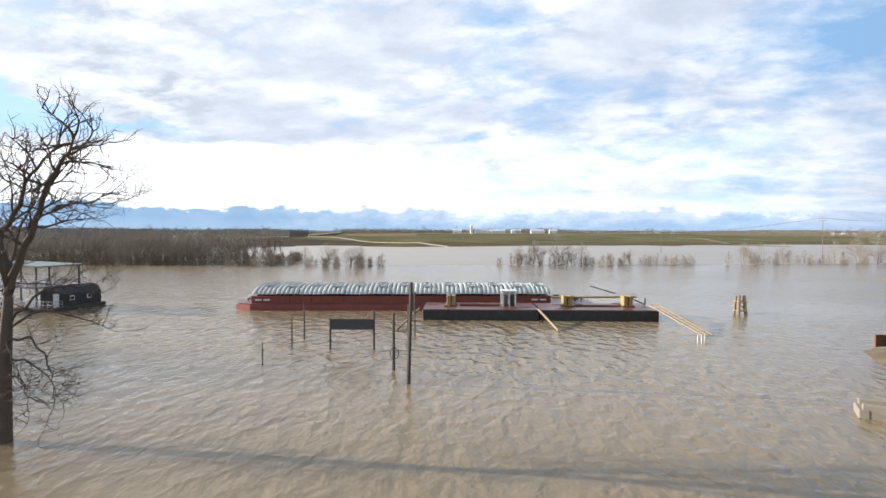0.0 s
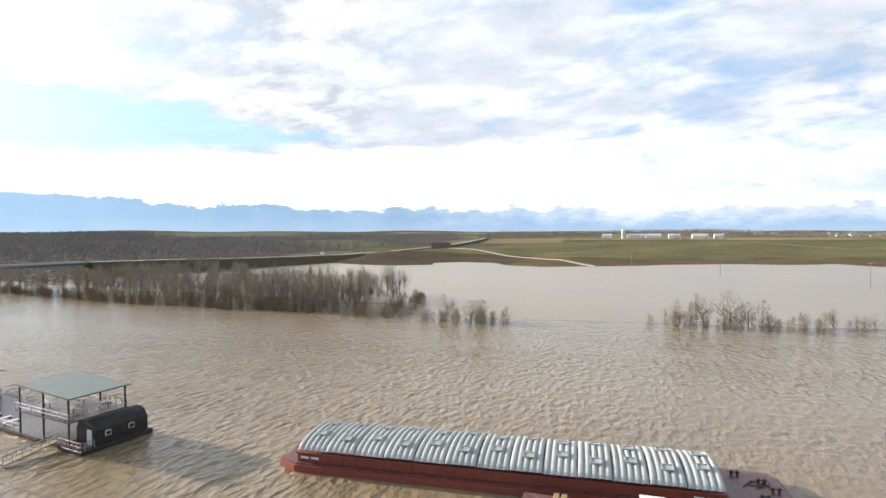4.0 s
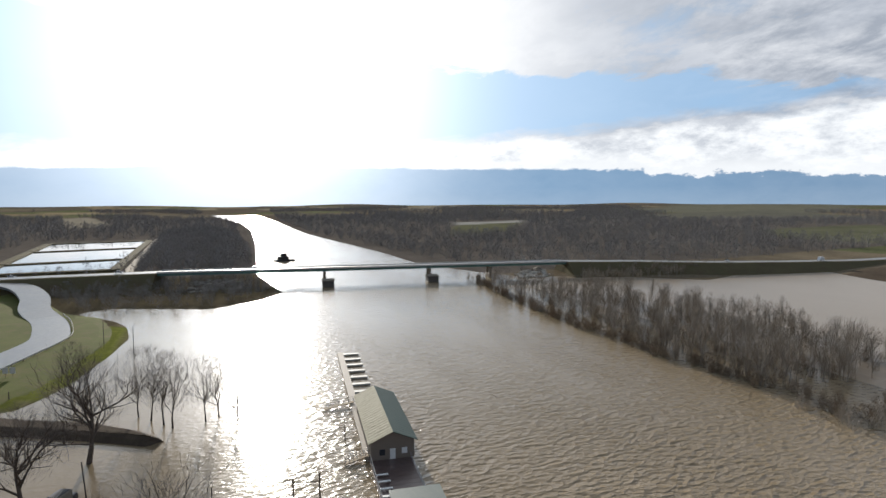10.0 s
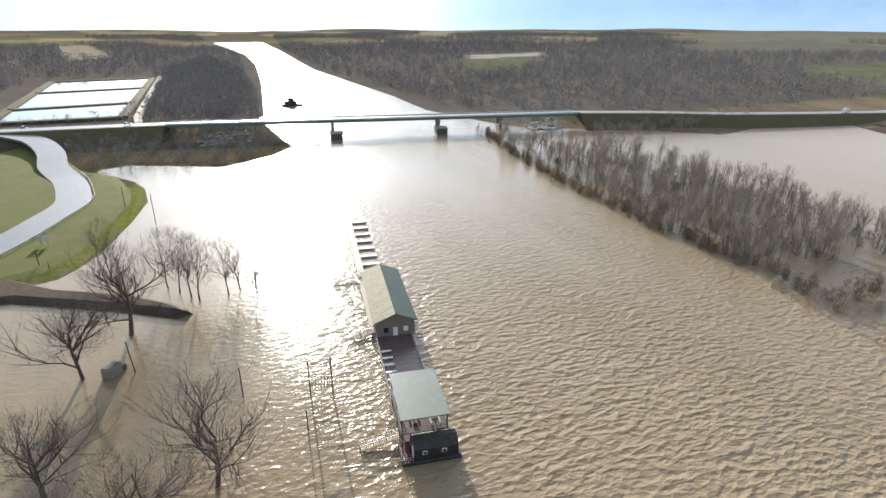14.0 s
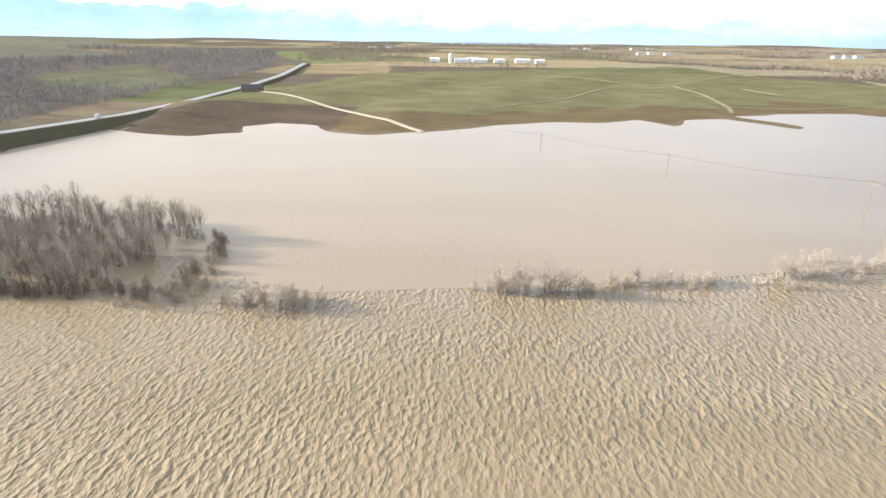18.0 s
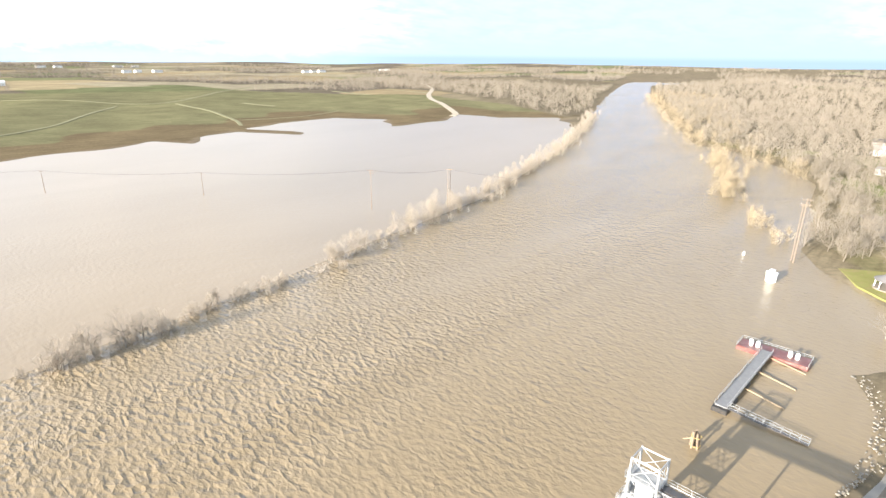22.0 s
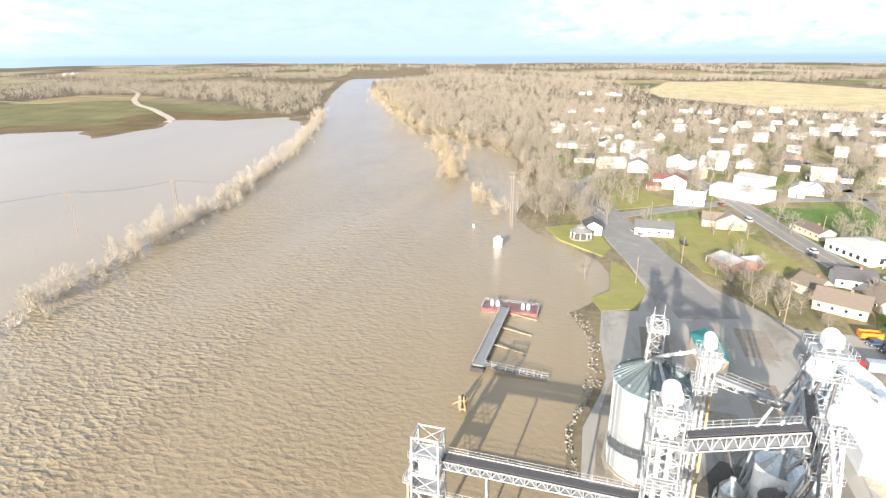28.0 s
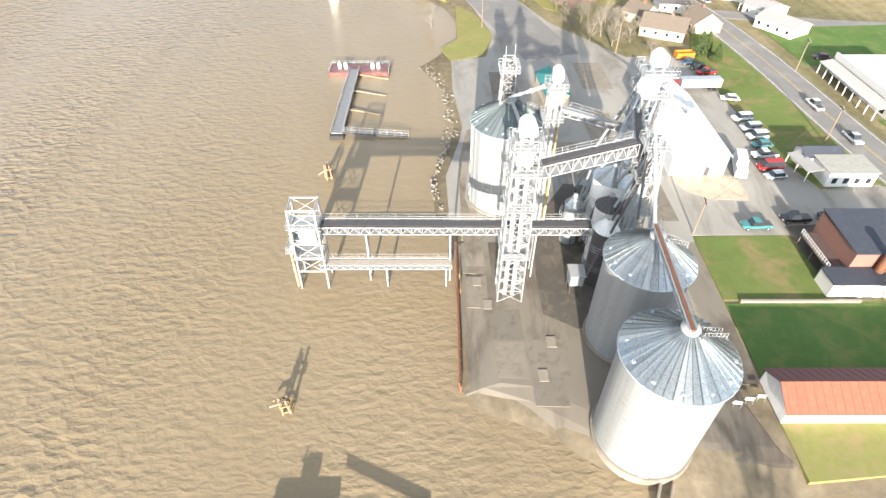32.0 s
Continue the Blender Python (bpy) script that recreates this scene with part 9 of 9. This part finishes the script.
def limbed_tree(x, y, trunk_r, limbs, seed, label):
    """A bare tree from a few main limbs ((x, z) points, depth at the tip, thickness), each with forking, drooping twigs."""
    rng_ = random.Random(seed)
    V, F, W, T = [], [], [], []

    def stick(a, b, r0, r1):
        q = (b - a).to_track_quat("Z", "Y").to_matrix()
        n_, vs, fs = (6, V, F) if r0 > 0.05 else (3, W, T)
        base = len(vs)
        for p_, r_ in ((a, r0), (b, r1)):
            vs.extend(p_ + q @ Vector((r_ * math.cos(math.tau * k / n_), r_ * math.sin(math.tau * k / n_), 0)) for k in range(n_))
        for k in range(n_):
            m_ = (k + 1) % n_
            fs.extend(((base + k, base + m_, base + n_ + m_), (base + k, base + n_ + m_, base + n_ + k)))

    def sprout(p_, way, length, r_, level):
        steps = 5
        for k in range(steps):
            way = (way + Vector((rng_.gauss(0, 0.26), rng_.gauss(0, 0.26), rng_.gauss(0.06, 0.2)))).normalized()
            e = p_ + way * length / steps
            stick(p_, e, r_ * (1 - 0.14 * k), r_ * (0.86 - 0.14 * k))
            if level < 3 and k:
                for _ in range(2 if level < 2 and k % 2 else 1):
                    side = (way + Vector((rng_.gauss(0, 0.8), rng_.gauss(0, 0.8), rng_.gauss(0.1, 0.6)))).normalized()
                    sprout(e, side, length * rng_.uniform(0.4, 0.62), r_ * 0.52, level + 1)
            p_ = e

    for pts, depth, r0 in limbs:
        pts = [(px, pz * 0.87) for px, pz in pts]
        L_ = [Vector((px, depth * (k / max(1, len(pts) - 1)), pz)) for k, (px, pz) in enumerate(smooth_line(pts, 4))] if r0 < trunk_r else [Vector((px, 0, pz)) for px, pz in smooth_line(pts, 4)]
        if r0 < trunk_r:
            L_ = [Vector((v.x + rng_.gauss(0, 0.07), depth * k / (len(L_) - 1), v.z + rng_.gauss(0, 0.07))) for k, v in enumerate(L_)]
        n_ = len(L_) - 1
        for k in range(n_):
            stick(L_[k], L_[k + 1], r0 * (1 - 0.75 * k / n_), r0 * (1 - 0.75 * (k + 1) / n_))
            if r0 < trunk_r and k > n_ * 0.15:
                way = (L_[k + 1] - L_[k]).normalized()
                side = (way * 0.5 + Vector((rng_.gauss(0, 0.7), rng_.gauss(0, 0.7), rng_.gauss(0.15, 0.5)))).normalized()
                sprout(L_[k + 1], side, rng_.uniform(1.6, 3.0) * (0.6 if L_[k].z < 8 else 1.0), max(0.03, r0 * 0.34), 1)
        if r0 < trunk_r:
            sprout(L_[-1], (L_[-1] - L_[-2]).normalized(), 2.0, r0 * 0.28, 1)
    tree = thing("tree", pose(x, y, 0), label, "tree", "bare trees")
    for name, vs, fs in (("trunk", V, F), ("crown", W, T)):
        raw_mesh(name, [tuple(v) for v in vs], fs, DARKBARK).parent = tree


limbed_tree(-30.0, 31.0, 0.5, (
    ([(0, -1), (0.1, 3), (0.3, 7), (0.5, 10), (0.3, 12.6)], 0, 0.5),
    ([(0.4, 9.6), (1.6, 12.4), (2.8, 14.6), (3.6, 16.6), (4.9, 18.4), (5.6, 19.4)], -1.5, 0.24),
    ([(3.2, 15.2), (4.6, 15.7), (5.8, 15.6), (7.2, 16.1)], -1.0, 0.10),
    ([(0.4, 11.0), (-0.3, 13.2), (0.5, 15.6), (1.0, 17.6), (2.2, 19.4)], 1.5, 0.2),
    ([(0.3, 11.8), (-1.2, 14.0), (-2.6, 16.6), (-3.2, 19.2)], -2.0, 0.2),
    ([(0.2, 8.0), (-2.2, 10.2), (-4.4, 12.6), (-6.0, 15.5)], 2.0, 0.2),
    ([(0.3, 9.0), (-0.6, 11.0), (-1.0, 14.0), (-0.6, 17.0)], 4.0, 0.16),
    ([(0.4, 10.2), (1.2, 12.2), (1.5, 14.5), (2.8, 16.8)], -4.0, 0.15),
    ([(0.2, 6.4), (1.8, 7.0), (3.0, 6.0), (3.7, 4.4), (4.0, 2.8)], -1.2, 0.09),
    ([(0.2, 7.2), (2.2, 8.6), (4.6, 8.0), (5.6, 7.4)], 1.0, 0.08),
    ([(0.1, 5.4), (1.4, 5.2), (2.4, 3.8), (2.8, 2.2)], 1.0, 0.07),
    ([(0.2, 5.8), (-2.0, 6.6), (-4.0, 5.2), (-5.0, 3.4)], 0.8, 0.09),
    ([(0.3, 7.6), (1.4, 9.4), (3.0, 10.2), (4.2, 9.6)], 1.8, 0.09),
    ([(0.2, 4.4), (1.2, 4.4), (1.9, 3.2), (2.2, 1.6)], -0.8, 0.06),
    ([(0.3, 6.8), (1.0, 6.0), (1.9, 4.6), (2.6, 4.2)], -1.6, 0.07)), 107, "large dark bare tree with drooping twigs standing in flood water")
for i, (x, y, h) in enumerate(((-112, 27.5, 19), (-127.5, 34.5, 23), (-72.5, 52, 20), (-79, 28, 16), (-68, 40, 15), (-64, 33, 14))):
    lone_tree(x, y, h, 120 + i, kids=(9, 6, 5, 4), spread=(0.45, 0.95), gnarl=0.18)
for i, (x, y, h) in enumerate(((-147, 44, 19), (-143, 47, 18), (-140, 49, 19), (-151, 41, 18), (-141, 56, 17), (-143, 59, 16), (-139, 63, 10), (-172, 24, 16))):
    lone_tree(x, y, h, 140 + i, levels=4, kids=(6, 4, 4, 3), thick=0.22, spread=(0.25, 0.6), label="slender bare tree standing in flood water")
for i, (x, y, h) in enumerate(((28, 207, 12), (21, 207, 9), (33, 209, 8), (56.5, 216, 6), (14, 206, 6), (-56, 196, 9), (-47, 196, 7), (102, 222, 9), (119, 227, 9), (150, 231, 11), (160, 234, 12), (170, 239, 11))):
    lone_tree(x, y, h, 160 + i, levels=3, kids=(8, 6, 5), thick=0.2, mat=BARK if i < 5 else PALEBARK, spread=(0.5, 1.1), label="bare tree on the drowned levee")
for i, (x, y, h) in enumerate(((158, 14, 8), (161, 8, 8.5), (165, 16, 9), (168, 9, 8), (172, 13, 9), (175, 18, 8.5), (180, 24, 9), (184, 18, 8), (188, 26, 8), (192, 12, 8), (205, 16, 8), (176, -14, 8), (232, 8, 9), (238, 14, 9), (240, 46, 10), (62, -20, 8), (50, -6, 7), (174, 68, 8), (240, 62, 14), (244, 74, 15), (252, 82, 16), (238, 88, 14), (248, 95, 15), (262, 84, 16), (270, 95, 15), (236, 20, 9), (166, 12, 9), (162, 20, 8), (170, 24, 7.5), (152, 4, 6), (176, 20, 8), (60, -16, 9), (52, -14, 8))):
    lone_tree(x, y, h, 180 + i, z=GZ if y < 62 else 0.2, levels=3, kids=(9, 6, 5), thick=0.2, mat=TOWNBARK, spread=(0.4, 1.0), label="bare pale tree in the town")
TOWN = [(235, 105), (300, 108), (400, 130), (470, 165), (540, 240), (800, 330), (900, 60), (820, -380), (420, -260), (190, -70), (250, 5), (262, 62)]
TOWNTREE = [both(tree_template(80 + i, 11, 2, (7, 4), (0.4, 0.9), 0.16, 1, 0.25), twiggy(90 + i, 11, 300, 0.066, (0.2, 1.0), 0.42, 0.1, 0.14)) for i in range(5)]
away = np.array([tuple((o.matrix_world @ Vector((5, 5, 0))).xy) for o in scene.objects if o.name.startswith("house")])
clear_of = lambda x, y: np.min(np.hypot(x[:, None] - away[None, :, 0], y[:, None] - away[None, :, 1]), 1) > 8.5
wood("town_trees", scatter(TOWN, 1000, 41, clear_of), TOWNTREE, TOWNBARK, "bare winter trees between the houses of the town", "trees", seed=41, lo=0.6, hi=1.3)
wood("street_trees", scatter([(276, 70), (300, 100), (470, 150), (600, 80), (640, -220), (430, -190), (335, -120), (345, -60), (330, 40)], 520, 47, clear_of), TOWNTREE, TOWNBARK, "bare winter trees in the gardens of the town", "trees", seed=47, lo=0.6, hi=1.25)
wood("outer_trees", scatter([(240, -110), (300, -95), (420, -200), (640, -230), (820, -380), (900, -620), (420, -440), (230, -190)], 420, 48, clear_of), TOWNTREE, TOWNBARK, "bare winter trees round the outer houses", "trees", seed=48, lo=0.6, hi=1.2)
wood("bank_trees", scatter([(236, 66), (232, 92), (250, 104), (330, 116), (400, 126), (410, 100), (330, 92), (262, 74)], 60, 42), TOWNTREE, TOWNBARK, "bare trees on the town bank", "trees", seed=42, lo=0.6, hi=1.05)
wood("island_willows", along([(318, 152), (335, 160), (360, 168), (420, 190), (478, 214)], 2.5, 5, 43) + along([(250, 110), (275, 128), (300, 140)], 4, 4, 44), SHRUB, GOLDBARK, "golden willow scrub standing in the river", "scrub", seed=43, lo=0.9, hi=2.0)
for i, (x, y, h) in enumerate(((150.5, -9, 7), (153, -12, 6), (147, -13, 5))):
    bm = B()
    rngt = random.Random(300 + i)
    tr = thing("evergreen_tree", pose(x, y, GZ), "yellow-green bushy evergreen beside the parking lot", "tree")
    rod(bm, (0, 0, -0.3), (0, 0, h * 0.8), 0.16, 7, 0.05)
    part("trunk", bm, DARKBARK, tr)
    V, F = [], []
    for k in range(1500):
        u = rngt.random() ** 0.8
        rr = (1 - u) * h * 0.32 * rngt.uniform(0.55, 1.05) + 0.15
        a = rngt.uniform(0, math.tau)
        c = Vector((rr * math.cos(a), rr * math.sin(a), h * (0.08 + 0.92 * u)))
        b0 = len(V)
        for _ in range(3):
            V.append(c + Vector((rngt.gauss(0, 0.2), rngt.gauss(0, 0.2), rngt.gauss(0, 0.2))))
        F.append((b0, b0 + 1, b0 + 2))
    o = raw_mesh("crown", [tuple(v) for v in V], F, EVERGREEN)
    o.parent = tr
